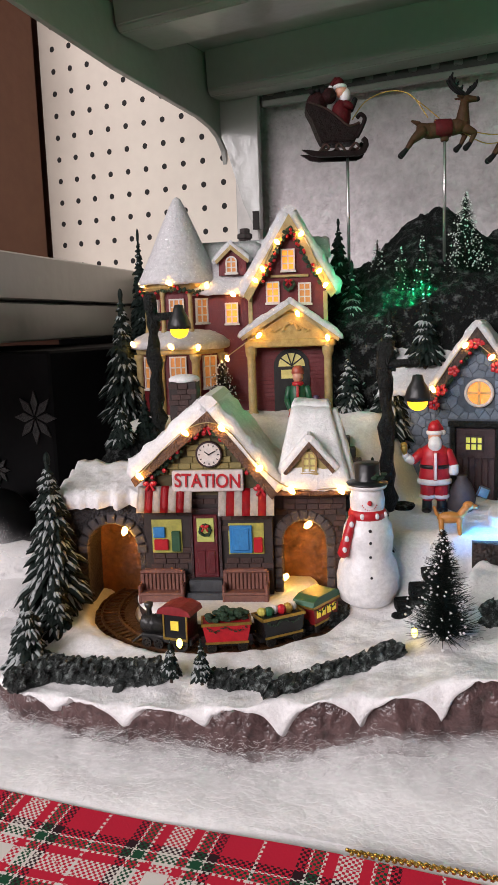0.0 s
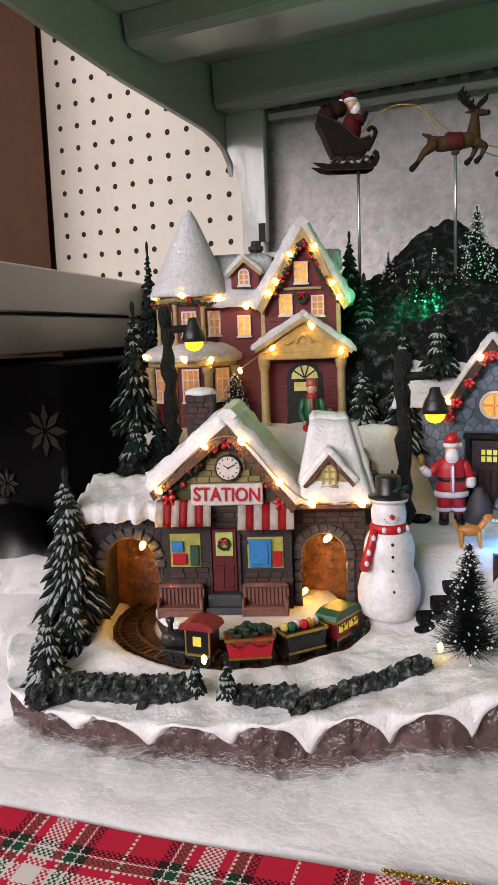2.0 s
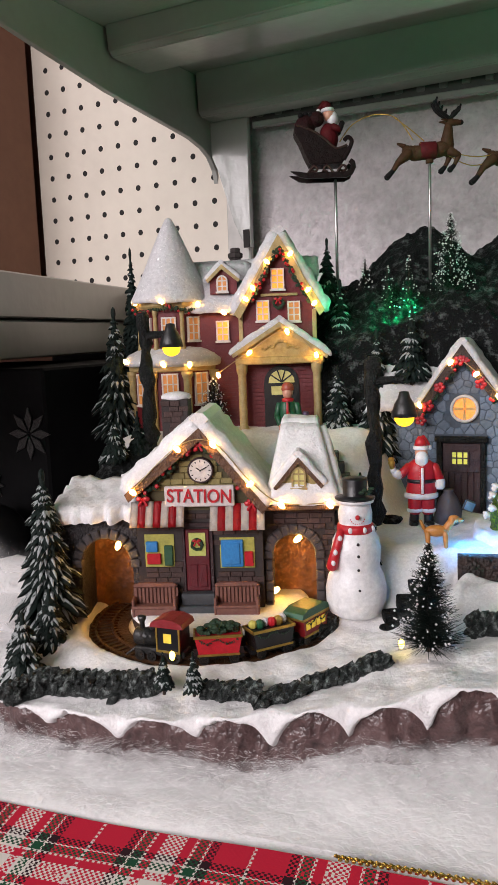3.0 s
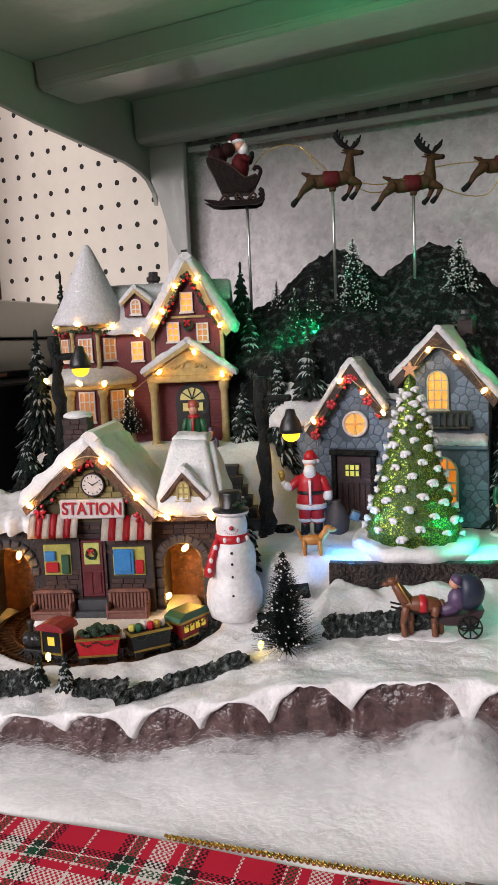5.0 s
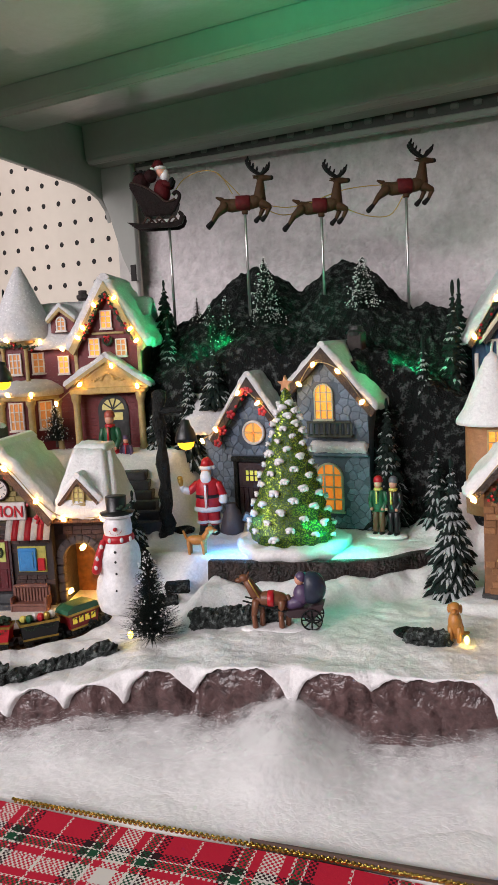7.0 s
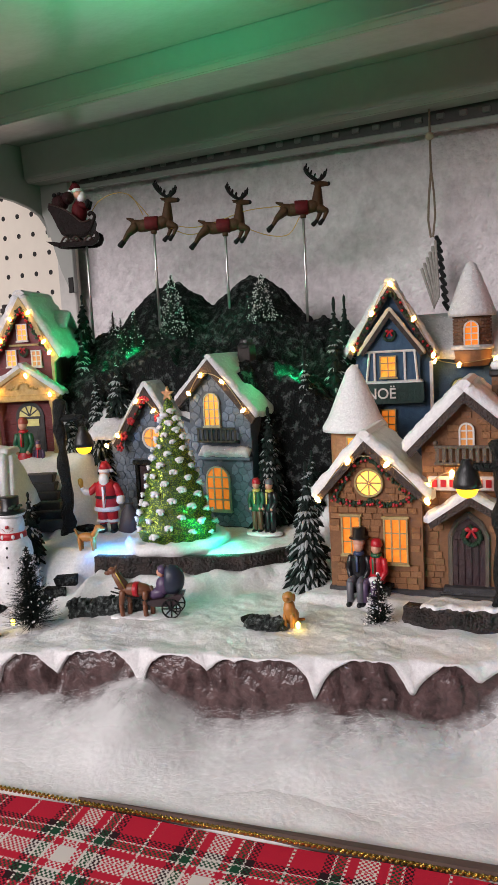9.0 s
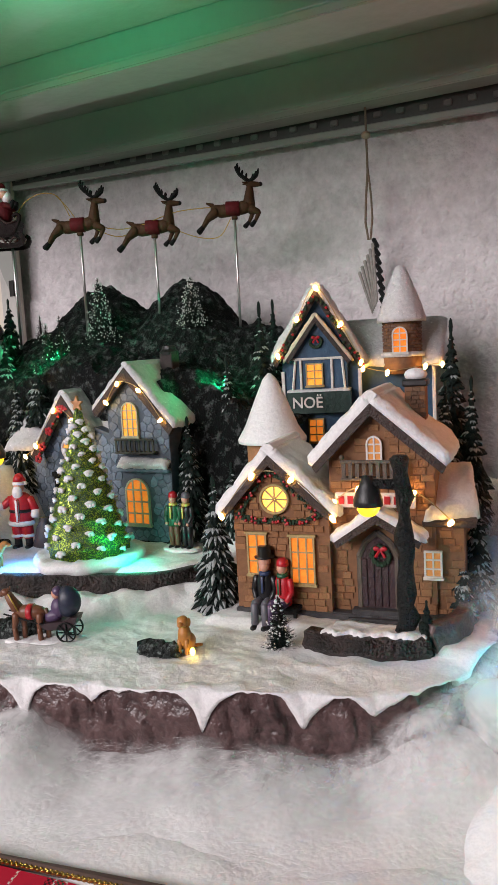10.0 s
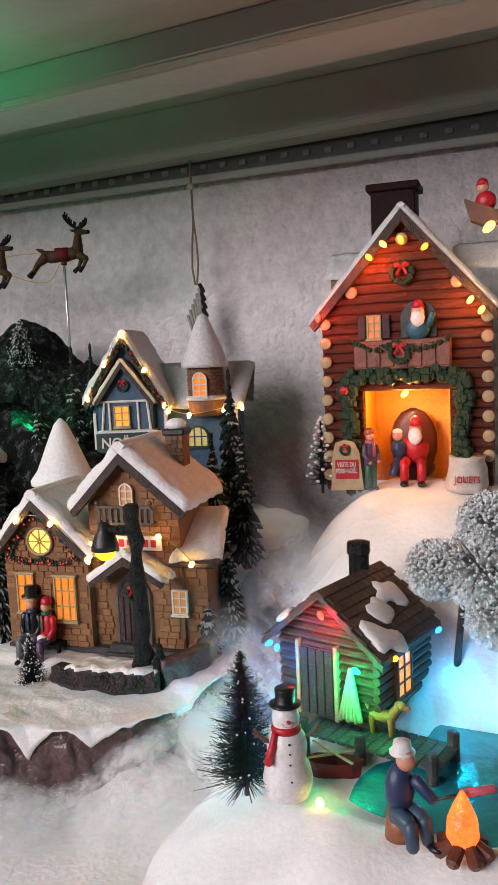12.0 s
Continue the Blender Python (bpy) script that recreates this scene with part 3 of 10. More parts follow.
def plaid_material():
    """Woven red tartan: bands of red, dark red, green, black and white threads in both directions, with the weave."""
    m = bpy.data.materials.new("tartan")
    m.use_nodes = True
    nt = m.node_tree
    b = nt.nodes["Principled BSDF"]
    b.inputs["Roughness"].default_value = 0.85
    b.inputs["Specular IOR Level"].default_value = 0.15
    tc = nt.nodes.new("ShaderNodeTexCoord")
    sep = nt.nodes.new("ShaderNodeSeparateXYZ")
    nt.links.new(tc.outputs["Object"], sep.inputs[0])

    def band(axis):
        d = nt.nodes.new("ShaderNodeMath")
        d.operation = "DIVIDE"
        d.inputs[1].default_value = 0.0685
        off = nt.nodes.new("ShaderNodeMath")
        off.inputs[1].default_value = (0.103 + 0.5 * 0.0685, 0.030 + 0.5 * 0.0685)[axis]
        nt.links.new(sep.outputs[axis], off.inputs[0])
        nt.links.new(off.outputs[0], d.inputs[0])
        fr = nt.nodes.new("ShaderNodeMath")
        fr.operation = "FRACT"
        nt.links.new(d.outputs[0], fr.inputs[0])
        r = nt.nodes.new("ShaderNodeValToRGB")
        r.color_ramp.interpolation = "CONSTANT"
        red, white, green, black = (0.50, 0.016, 0.042), (0.66, 0.62, 0.58), (0.012, 0.065, 0.032), (0.028, 0.010, 0.014)
        half = [(0.0, white), (0.010, red), (0.215, black), (0.275, white), (0.29, green), (0.355, white), (0.372, red), (0.43, white)]
        stops = half + [(1 - p1, c) for (p0, c), (p1, _) in reversed(list(zip(half[:-1], half[1:])))] + [(0.99, white)]
        e = r.color_ramp.elements
        for k, (p, c) in enumerate(stops):
            el = e[k] if k < 2 else e.new(p)
            el.position, el.color = p, (*c, 1)
        nt.links.new(fr.outputs[0], r.inputs[0])
        return r

    cx, cy = band(0), band(1)
    ch = nt.nodes.new("ShaderNodeTexChecker")
    ch.inputs["Scale"].default_value = 800
    nt.links.new(tc.outputs["Object"], ch.inputs["Vector"])
    mx = nt.nodes.new("ShaderNodeMix")
    mx.data_type = "RGBA"
    nt.links.new(ch.outputs[1], mx.inputs[0])
    nt.links.new(cx.outputs[0], mx.inputs[6])
    nt.links.new(cy.outputs[0], mx.inputs[7])
    nt.links.new(mx.outputs[2], b.inputs["Base Color"])
    bp = nt.nodes.new("ShaderNodeBump")
    bp.inputs["Strength"].default_value, bp.inputs["Distance"].default_value = 0.6, 0.0006
    nt.links.new(ch.outputs[1], bp.inputs["Height"])
    nt.links.new(bp.outputs[0], b.inputs["Normal"])
    return m


bm = bmesh.new()
g = {}
for i in range(121):
    for j in range(16):
        x = -1.0 + 2.0 * i / 120
        g[i, j] = bm.verts.new((x, -0.02 * j + 0.002, -0.004 * j * 0.25 - (0.0002 * j * j) + 0.0008 * math.sin(x * 40 + j)))
for i in range(120):
    for j in range(15):
        bm.faces.new((g[i, j], g[i + 1, j], g[i + 1, j + 1], g[i, j + 1]))
cloth = part("table_cloth", bm, plaid_material(), None, "", True)
cloth.matrix_world = pose(0, front_edge(0), -0.0375, 0, 0, math.degrees(math.atan(0.155)))
tagged(cloth, "red tartan ribbon cloth with white and green stripes", "table cloth")
cord = thing("gold_cord", "thin glittering gold cord along the tartan edge", "trim")
cord.matrix_world = pose(0, front_edge(0), -0.036, 0, 0, math.degrees(math.atan(0.155)))
bm = bmesh.new()
for i in range(750):
    x = -0.105 + 0.0009 * i
    blob(bm, (x, 0.0035 + 0.0008 * math.sin(i * 2.1), 0.0005 * math.cos(i * 2.1)), (0.0011, 0.0009, 0.0009), seg=5, rings=3)
part("braid", bm, mat("gold_braid", (0.75, 0.55, 0.16), (0.45, 0.3, 0.06), 0.25, metal=1.0, scale=900, bump=0.4), cord)
tagged(part("ground", cubed(-6, 6, -6, 4, -1.05, -1.0), mat("floor_tile", (0.45, 0.43, 0.40), None, 0.5, scale=3)), "plain pale store floor", "floor", kind="structure")
tagged(part("table_edge", cubed(-1.2, 1.5, 0.05, 0.83, -0.9, -0.11), CARD), "plain front of the display table", "table", kind="structure")

# pegboard with its holes, an inch apart
peg = tagged(part("wall_pegboard", cubed(-0.692, -0.40, 0.806, 0.812, -0.06, 0.56), PEG), "cream perforated hardboard panel with dark holes", "wall", kind="structure")
bm = lathe(bmesh.new(), [(0.0027, -0.0012), (0.0033, -0.0004), (0.0033, 0.0)], 12, m=pose(0, 0, 0, 90))
me = bpy.data.meshes.new("peg_hole")
bm.to_mesh(me)
bm.free()
me.materials.append(HOLE)
for i in range(11):
    for j in range(24):
        z = 0.5245 - 0.0254 * j
        if z > -0.03:
            o = new("peg_hole", me)
            o.parent, o.location = peg, (-0.6715 + 0.0254 * i, 0.8058, z - 0.0035)
tagged(part("upright_post", cubed(-0.425, -0.3975, 0.7995, 0.806, -0.06, 0.43, 0.0015), mat("post", (0.5, 0.48, 0.45), None, 0.4, scale=20, bump=0.02)), "grey steel upright post of the shelf", "post", kind="structure")
tagged(part("carton", cubed(-1.1, -0.694, 0.66, 0.80, 0.20, 0.62, 0.002), CARD), "plain brown cardboard carton", "carton")

# neighbouring tray and the dark goods under it
tray = thing("side_shelf", "folded grey steel side shelf with a creased edge", "shelf", (-0.4775, 0.5, 0), 105.5)
TRAYM = (mat("tray_metal", (0.40, 0.38, 0.34), (0.36, 0.34, 0.30), 0.28, metal=0.4, scale=8, bump=0.02))
part("upper_fold", cubed(-0.30, 0.33, 0.0, 0.30, 0.190, 0.229, 0.0015), TRAYM, tray)
part("lower_fold", cubed(-0.30, 0.33, 0.003, 0.30, 0.155, 0.1885, 0.0015), TRAYM, tray)


# bare brown shelf board between the fleece and the trimmed cloth
bm = bmesh.new()
rows = []
for i in range(41):
    x = 0.02 + 0.54 * i / 40
    y0, y1 = front_edge(x) + 0.0044, front_edge(x) + 0.0048 + 0.008 * min(i / 25, 1)
    rows.append([bm.verts.new((x, y, z)) for y, z in ((y0, -0.041), (y0, -0.0338), (y1, -0.0338), (y1, -0.041))])
for a, b in zip(rows, rows[1:]):
    for q in range(3):
        bm.faces.new((a[q], b[q], b[q + 1], a[q + 1]))
bmesh.ops.recalc_face_normals(bm, faces=bm.faces)
tagged(part("shelf_board", bm, mat("brown_board", (0.11, 0.075, 0.065), (0.08, 0.055, 0.048), 0.5, scale=40, bump=0.1)), "dark brown strip of bare shelf beside the fleece", "shelf", kind="structure")


# ---------------------------------------------------------------- the village base
def interp(x, xs, ys):
    return float(np.interp(x, xs, ys))


OUTLINE = [(-0.306, 0.306), (-0.286, 0.2985), (-0.252, 0.3005), (-0.223, 0.304), (-0.185, 0.3145), (-0.151, 0.325), (-0.118, 0.337),
           (-0.085, 0.349), (-0.049, 0.364), (0.0, 0.376), (0.05, 0.3855), (0.107, 0.3965), (0.157, 0.412), (0.190, 0.4245), (0.213, 0.446),
           (0.226, 0.48), (0.23, 0.52), (0.22, 0.60), (0.20, 0.70), (0.10, 0.74),
           (-0.10, 0.745), (-0.35, 0.70), (-0.405, 0.62), (-0.40, 0.52), (-0.38, 0.42), (-0.342, 0.345), (-0.322, 0.318)]
RING = (-0.237, 0.420)


def front_y(x):
    return interp(x, [p[0] for p in OUTLINE[:15]], [p[1] for p in OUTLINE[:15]])


def ground_z(x, y):
    """Height of the snow."""
    d = max(y - front_y(x), 0)
    inner = interp(x, [-0.27, -0.15, -0.12, -0.10, -0.03, 0.035, 0.22], [-0.003, -0.003, 0.004, 0.007, 0.016, 0.018, 0.020])
    rim = interp(x, [-0.30, -0.20, -0.15, -0.11, -0.08, -0.03, 0.03, 0.13, 0.20], [-0.0115, -0.0105, -0.005, 0.001, 0.0085, 0.0125, 0.0145, 0.018, 0.017])
    z = rim + (inner - rim) * smooth(0, 0.045, d)
    # slope beside the snowman up to the church terrace
    z += 0.010 * smooth(0.40, 0.46, y) * smooth(-0.20, -0.15, x) * (1 - smooth(-0.10, -0.06, x))
    ledge = interp(x, [-0.19, -0.13, -0.10, -0.035, 0.014, 0.03, 0.06], [0.452, 0.458, 0.462, 0.483, 0.506, 0.530, 0.550])
    terr = smooth(ledge - 0.006 - 0.028 * (1 - smooth(-0.115, -0.098, x)), ledge + 0.006, y) * smooth(-0.185, -0.165, x) * (1 - smooth(0.04, 0.055, x))
    z += (0.0125 + 0.004 * noise.noise(Vector((x * 70, y * 70, 3)))) * smooth(ledge - 0.045, ledge - 0.016, y) * (1 - smooth(ledge - 0.010, ledge - 0.004, y)) * smooth(-0.105, -0.09, x) * (1 - smooth(0.05, 0.075, x))
    z = z + (0.040 - z) * terr if z < 0.040 else z
    z += 0.03 * smooth(0.55, 0.60, y) * smooth(0.0, 0.03, x) * (1 - smooth(0.07, 0.10, x))
    plot = smooth(0.468, 0.478, y) * smooth(0.055, 0.07, x)
    z += (0.024 - z) * plot if z < 0.024 else 0
    z += 0.05 * smooth(0.58, 0.64, y) * smooth(0.06, 0.09, x)
    # the hill that carries the red house
    # round pit of the railway
    r = math.hypot(x - RING[0], y - RING[1])
    pit = 1 - smooth(0.0765, 0.0815, r)
    z += 0.0035 * smooth(0.075, 0.083, r) * (1 - smooth(0.088, 0.105, r)) * (1 if y < 0.43 else 0)
    if y < 0.475:
        z += (-0.006 - z) * pit
    yl = (y - 0.412) * 0.92 - (x + 0.23) * 0.39
    hill = (0.55 * smooth(0.040, 0.052, yl) + 0.45 * smooth(0.052, 0.115, yl)) * (1 - smooth(-0.185, -0.150, x + 0.25 * max(0.53 - y, 0))) * smooth(-0.372, -0.345, x + 0.4 * max(0.0, 0.0))
    z = max(z, z + (0.098 - z) * hill)
    w = 0.0024 * noise.noise(Vector((x * 55, y * 55, 2))) + 0.0007 * noise.noise(Vector((x * 170, y * 170, 5)))
    return z + w * (1 - 0.8 * pit)


def outline_points(n):
    pts = curve3([(x, y, 0) for x, y in OUTLINE + OUTLINE[:1]], 12)
    cum = [0.0]
    for a, b in zip(pts, pts[1:]):
        cum.append(cum[-1] + (b - a).length)
    out = []
    for k in range(n):
        s = cum[-1] * k / n
        i = int(np.searchsorted(cum, s, side="right")) - 1
        i = min(i, len(pts) - 2)
        out.append((pts[i].lerp(pts[i + 1], (s - cum[i]) / (cum[i + 1] - cum[i])), s))
    return out


village = thing("village_base", "moulded village base with sparkling snow over brown rock", "display base", (0, 0, 0))
N = 1100
OUT = outline_points(N)
CENTRE = Vector((-0.08, 0.53, 0))


JOINTS = [(-0.330, 0.010), (-0.296, 0.006), (-0.262, 0.009), (-0.223, 0.011), (-0.185, 0.010), (-0.151, 0.017), (-0.118, 0.014), (-0.085, 0.018), (-0.049, 0.016), (0.004, 0.026), (0.045, 0.010), (0.107, 0.024), (0.157, 0.019), (0.190, 0.010), (0.24, 0.012)]


def boulder(p, s):
    """Place along one boulder of the rim: 0 at the joints, 1 in the middle; and the drip's length at the joint."""
    if p.y < 0.46:
        for (a, da), (b, db) in zip(JOINTS, JOINTS[1:]):
            if a <= p.x < b:
                f = (p.x - a) / (b - a)
                near = da if f < 0.5 else db
                k = min(f, 1 - f) * (b - a) / 0.017
                return min(1, math.sin(math.pi / 2 * min(k, 1)) ** 0.8), near
    u = s / 0.042 + 1.25 * noise.noise(Vector((s * 11, 0.3, 0.7)))
    return math.sin(math.pi * (u - math.floor(u))) ** 0.75, 0.012


bm = bmesh.new()
K = 110
rings = []
for k in range(1, K + 1):
    t = (k / K) ** 0.85
    ring = []
    for p, s in OUT:
        q = CENTRE.lerp(p, t)
        ring.append(bm.verts.new((q.x, q.y, ground_z(q.x, q.y))))
    rings.append(ring)
c = bm.verts.new((CENTRE.x, CENTRE.y, ground_z(CENTRE.x, CENTRE.y)))
for k in range(N):
    bm.faces.new((c, rings[0][k], rings[0][(k + 1) % N]))
for outw, drop in ((0.0022, 0.0008), (0.0036, 0.25), (0.0042, 0.6), (0.0042, 0.92), (0.0030, 1.0), (0.0, 1.02)):
    ring = []
    for i, (p, s) in enumerate(OUT):
        b, deep = boulder(p, s)
        drip = 0.0012 + deep * (1 - b) ** 1.15 + 0.0030 * abs(noise.noise(Vector((s * 85, 2, 0)))) + 0.0014 * noise.noise(Vector((s * 300, 5, 0)))
        o = (p - CENTRE).normalized()
        z = ground_z(p.x, p.y)
        z -= drop if drop < 0.01 else drip * drop
        q = p + o * (outw + 0.0022 * b)
        ring.append(bm.verts.new((q.x, q.y, z)))
    rings.append(ring)
for a, b in zip(rings, rings[1:]):
    for k in range(N):
        bm.faces.new((a[k], b[k], b[(k + 1) % N], a[(k + 1) % N]))
part("snow", bm, SNOW, village, "sparkling white snow with drips over the rim", True)
bm = bmesh.new()
rr = []
M = 18
for j in range(M + 1):
    ring = []
    for i, (p, s) in enumerate(OUT):
        b, deep = boulder(p, s)
        o = (p - CENTRE).normalized()
        t = j / M
        z = (ground_z(p.x, p.y) - 0.0015) * (1 - t) - 0.046 * t
        bulge = 0.0030 * b * math.sin(math.pi * min(t * 1.1 + 0.22, 1)) ** 0.7 + 0.0042 * t - 0.0012
        bulge += (0.0014 * noise.noise(Vector((s * 75, z * 42, 3))) + 0.0046 * (ridge_noise(Vector((s * 62 + 0.6 * noise.noise(Vector((s * 40, z * 60, 1))), z * 16, 7)), 2) - 0.8)) * min(t * 5, 1)
        q = p + o * (bulge * (1 - 0.6 * t * t) + 0.001 * t * t)
        ring.append(bm.verts.new((q.x, q.y, z)))
    rr.append(ring)
for a, b in zip(rr, rr[1:]):
    for k in range(N):
        bm.faces.new((a[k], b[k], b[(k + 1) % N], a[(k + 1) % N]))
part("rock", bm, ROCK, village, "dark brown moulded rock", True)


# ---------------------------------------------------------------- mountain
PEAKS = [(-0.177, 0.700, 0.248, 1.1), (-0.097, 0.720, 0.249, 1.1), (-0.215, 0.655, 0.205, 0.9), (-0.022, 0.715, 0.208, 1.1), (-0.12, 0.615, 0.190, 0.55), (-0.06, 0.612, 0.178, 0.6),
         (0.01, 0.66, 0.150, 0.8), (-0.16, 0.60, 0.165, 0.7), (-0.25, 0.64, 0.17, 0.8), (-0.018, 0.60, 0.150, 0.9)]


def mountain_z(x, y):
    v = [h - s * (math.sqrt((x - px) ** 2 + (1.15 * (y - py)) ** 2 + 0.0009) - 0.030) for px, py, h, s in PEAKS]
    m = max(v)
    z = m + 0.004 * math.log(sum(math.exp((q - m) / 0.004) for q in v))
    z -= 0.11 * smooth(-0.035, -0.005, x) * (1 - smooth(0.578, 0.608, y))
    n = ridge_noise(Vector((x, y * 0.8, 0.3)), 4, 22)
    return z + 0.0070 * (n - 0.75) + 0.0035 * noise.noise(Vector((x * 120, y * 120, 1))) + 0.0016 * noise.noise(Vector((x * 300, y * 300, 4)))


bm = bmesh.new()
g = {}
for i in range(221):
    for j in range(111):
        x, y = -0.30 + 0.36 * i / 220, 0.578 + 0.165 * j / 110
        g[i, j] = bm.verts.new((x, y - (0.0 if j else 0.004), max(mountain_z(x, y), 0.03) if j else 0.02))
for i in range(220):
    for j in range(110):
        bm.faces.new((g[i, j], g[i + 1, j], g[i + 1, j + 1], g[i, j + 1]))
mountain = tagged(part("mountain", bm, DARKROCK, None, "", False), "dark craggy moulded mountain with two peaks", "mountain")


# ---------------------------------------------------------------- trees
def bough(bm, base, d, L, w, droop, mi):
    """A drooping moulded bough along direction d, split into three fingers at its end."""
    side = Vector((-d.y, d.x, 0)).normalized()
    up = Vector((0, 0, 1))
    for turn, size in ((0.0, 1.0), (0.42, 0.80), (-0.42, 0.80)):
        e = (d + side * turn).normalized()
        sd = Vector((-e.y, e.x, 0)).normalized()
        pts = []
        for t, ww, zz in ((0.15, 0.30, 0.0), (0.50, 0.62, 0.03), (0.80, 0.50, -0.16), (1.0, 0.08, -0.46)):
            c = base + e * (L * t * size) + up * (L * zz * droop)
            pts.append([bm.verts.new(c + sd * w * ww), bm.verts.new(c + up * w * 0.75 * ww), bm.verts.new(c - sd * w * ww), bm.verts.new(c - up * w * 0.9 * ww)])
        for a, b in zip(pts, pts[1:]):
            for k in range(4):
                bm.faces.new((a[k], a[(k + 1) % 4], b[(k + 1) % 4], b[k])).material_index = mi
        bm.faces.new(pts[-1]).material_index = mi


def fir(p, h, r, seed, snow=0.5, label="dark green moulded fir tree with frosted bough tips", group="fir trees", tiers=None):
    rnd = random.Random(seed)
    hold = thing("fir_tree", label, "tree", p, rnd.uniform(0, 360), group)
    part("trunk", lathe(bmesh.new(), [(r * 0.16, -0.004), (r * 0.12, h * 0.3), (r * 0.05, h * 0.9)], 7), BARK, hold)
    part("core", lathe(bmesh.new(), [(r * 0.50, h * 0.05), (r * 0.40, h * 0.3), (r * 0.20, h * 0.7), (r * 0.03, h * 0.97)], 9), FIR, hold)
    crown, tips = bmesh.new(), bmesh.new()
    n = tiers or max(8, int(h / 0.0050))
    for k in range(n):
        f = k / (n - 1)
        z = h * (0.08 + 0.86 * f)
        rad = r * (1 - f) ** 0.85 * rnd.uniform(0.84, 1.1) + r * 0.08
        m = max(5, int(5 + 6 * (1 - f)))
        a0 = rnd.random() * 6
        for i in range(m):
            a = a0 + 2 * math.pi * i / m + rnd.uniform(-0.2, 0.2)
            d = Vector((math.cos(a), math.sin(a), -0.15))
            L = rad * rnd.uniform(0.78, 1.12)
            base = Vector((0, 0, z + rnd.uniform(-0.3, 0.3) * h / n))
            w = min(L * 0.40, 0.0042) + 0.0008
            droop = rnd.uniform(0.30, 0.75)
            bough(crown, base, d, L, w, droop, 0)
            if rnd.random() < snow:
                q = rnd.uniform(0.5, 1.0)
                bough(tips, base + Vector((0, 0, w * 0.34)), d, L * rnd.uniform(0.96, 1.03), w * 0.55 * q, droop * 0.96, 0)
    blob(crown, (0, 0, h * 0.97), (r * 0.09, r * 0.09, h * 0.05), seg=6, rings=4)
    part("crown", crown, FIR, hold)
    part("frosting", tips, FROST, hold, "grey-white frost on the boughs")
    return hold


def brush_tree(p, h, r, seed, snow=0.3, n=2600, label="dark green bottle-brush fir tree dusted with snow", tip=None, group="bottle-brush trees"):
    rnd = random.Random(seed)
    hold = thing("brush_tree", label, "tree", p, 0, group)
    part("trunk", lathe(bmesh.new(), [(0.0012, -0.004), (0.0009, h * 0.5), (0.0004, h)], 6), BARK, hold)
    parts = {0: ([], []), 1: ([], [])}
    for k in range(n):
        f = rnd.random() ** 1.35
        z = h * (0.05 + 0.95 * f)
        rad = (r * (1 - f) ** 0.8 + r * 0.06) * rnd.uniform(0.65, 1.1) * (0.82 + 0.18 * math.cos(f * h / 0.009 * 6.28))
        a = rnd.random() * 6.283
        d = Vector((math.cos(a), math.sin(a), rnd.uniform(-0.05, 0.45)))
        s = Vector((-d.y, d.x, rnd.uniform(-0.4, 0.4))).normalized() * 0.00022
        b0 = Vector((0, 0, z)) + d * rad * 0.1
        e = Vector((0, 0, z)) + d * rad
        V, F = parts[0]
        i = len(V)
        V += [b0 - s, b0 + s, e + s * 0.6, e - s * 0.6]
        F.append((i, i + 1, i + 2, i + 3))
        if rnd.random() < snow:
            V, F = parts[1]
            q = 0.00055 * rnd.uniform(0.6, 1.6)
            i = len(V)
            V += [e + Vector(v) * q for v in ((1, 0, 0), (-1, 0, 0), (0, 1, 0), (0, -1, 0), (0, 0, 1), (0, 0, -1))]
            F += [(i + a_, i + b_, i + c_) for c_ in (4, 5) for a_, b_ in ((0, 2), (2, 1), (1, 3), (3, 0))]
    for q, name, mt in ((0, "needles", FIR), (1, "frosting", tip or SNOW)):
        V, F = parts[q]
        if V:
            me = bpy.data.meshes.new(name)
            me.from_pydata([tuple(v) for v in V], [], F)
            me.materials.append(mt)
            o = new(name, me)
            o.parent = hold
    return hold


TREES = [(-0.320, 0.365, 0.002, 0.091, 0.0235, 0.85), (-0.293, 0.313, -0.012, 0.039, 0.016, 0.6), (-0.307, 0.325, -0.008, 0.030, 0.011, 0.6), (-0.303, 0.345, -0.004, 0.033, 0.013, 0.5),
         (-0.377, 0.52, 0.092, 0.100, 0.022, 0.45), (-0.415, 0.60, 0.12, 0.126, 0.015, 0.1), (-0.330, 0.45, 0.088, 0.024, 0.012, 0.6),
         (-0.219, 0.60, 0.115, 0.092, 0.018, 0.6), (-0.241, 0.63, 0.17, 0.073, 0.015, 0.2), (-0.207, 0.56, 0.088, 0.055, 0.0135, 0.7), (-0.180, 0.57, 0.070, 0.098, 0.018, 0.8),
         (-0.198, 0.59, 0.069, 0.097, 0.022, 0.7), (-0.154, 0.57, 0.130, 0.054, 0.014, 0.4),
         (0.008, 0.610, 0.062, 0.118, 0.021, 0.7), (-0.010, 0.576, 0.040, 0.096, 0.018, 0.5), (0.026, 0.578, 0.040, 0.062, 0.015, 0.6), (0.023, 0.64, 0.086, 0.135, 0.018, 0.2), (0.058, 0.50, 0.018, 0.088, 0.018, 0.85),
         (0.182, 0.62, 0.080, 0.118, 0.017, 0.4), (0.215, 0.545, 0.017, 0.081, 0.013, 0.6), (0.188, 0.58, 0.095, 0.061, 0.012, 0.7), (0.212, 0.52, 0.026, 0.040, 0.009, 0.6),
         (0.020, 0.67, 0.12, 0.104, 0.016, 0.3), (-0.152, 0.45, 0.030, 0.055, 0.012, 0.4), (0.200, 0.60, 0.06, 0.10, 0.014, 0.4)]
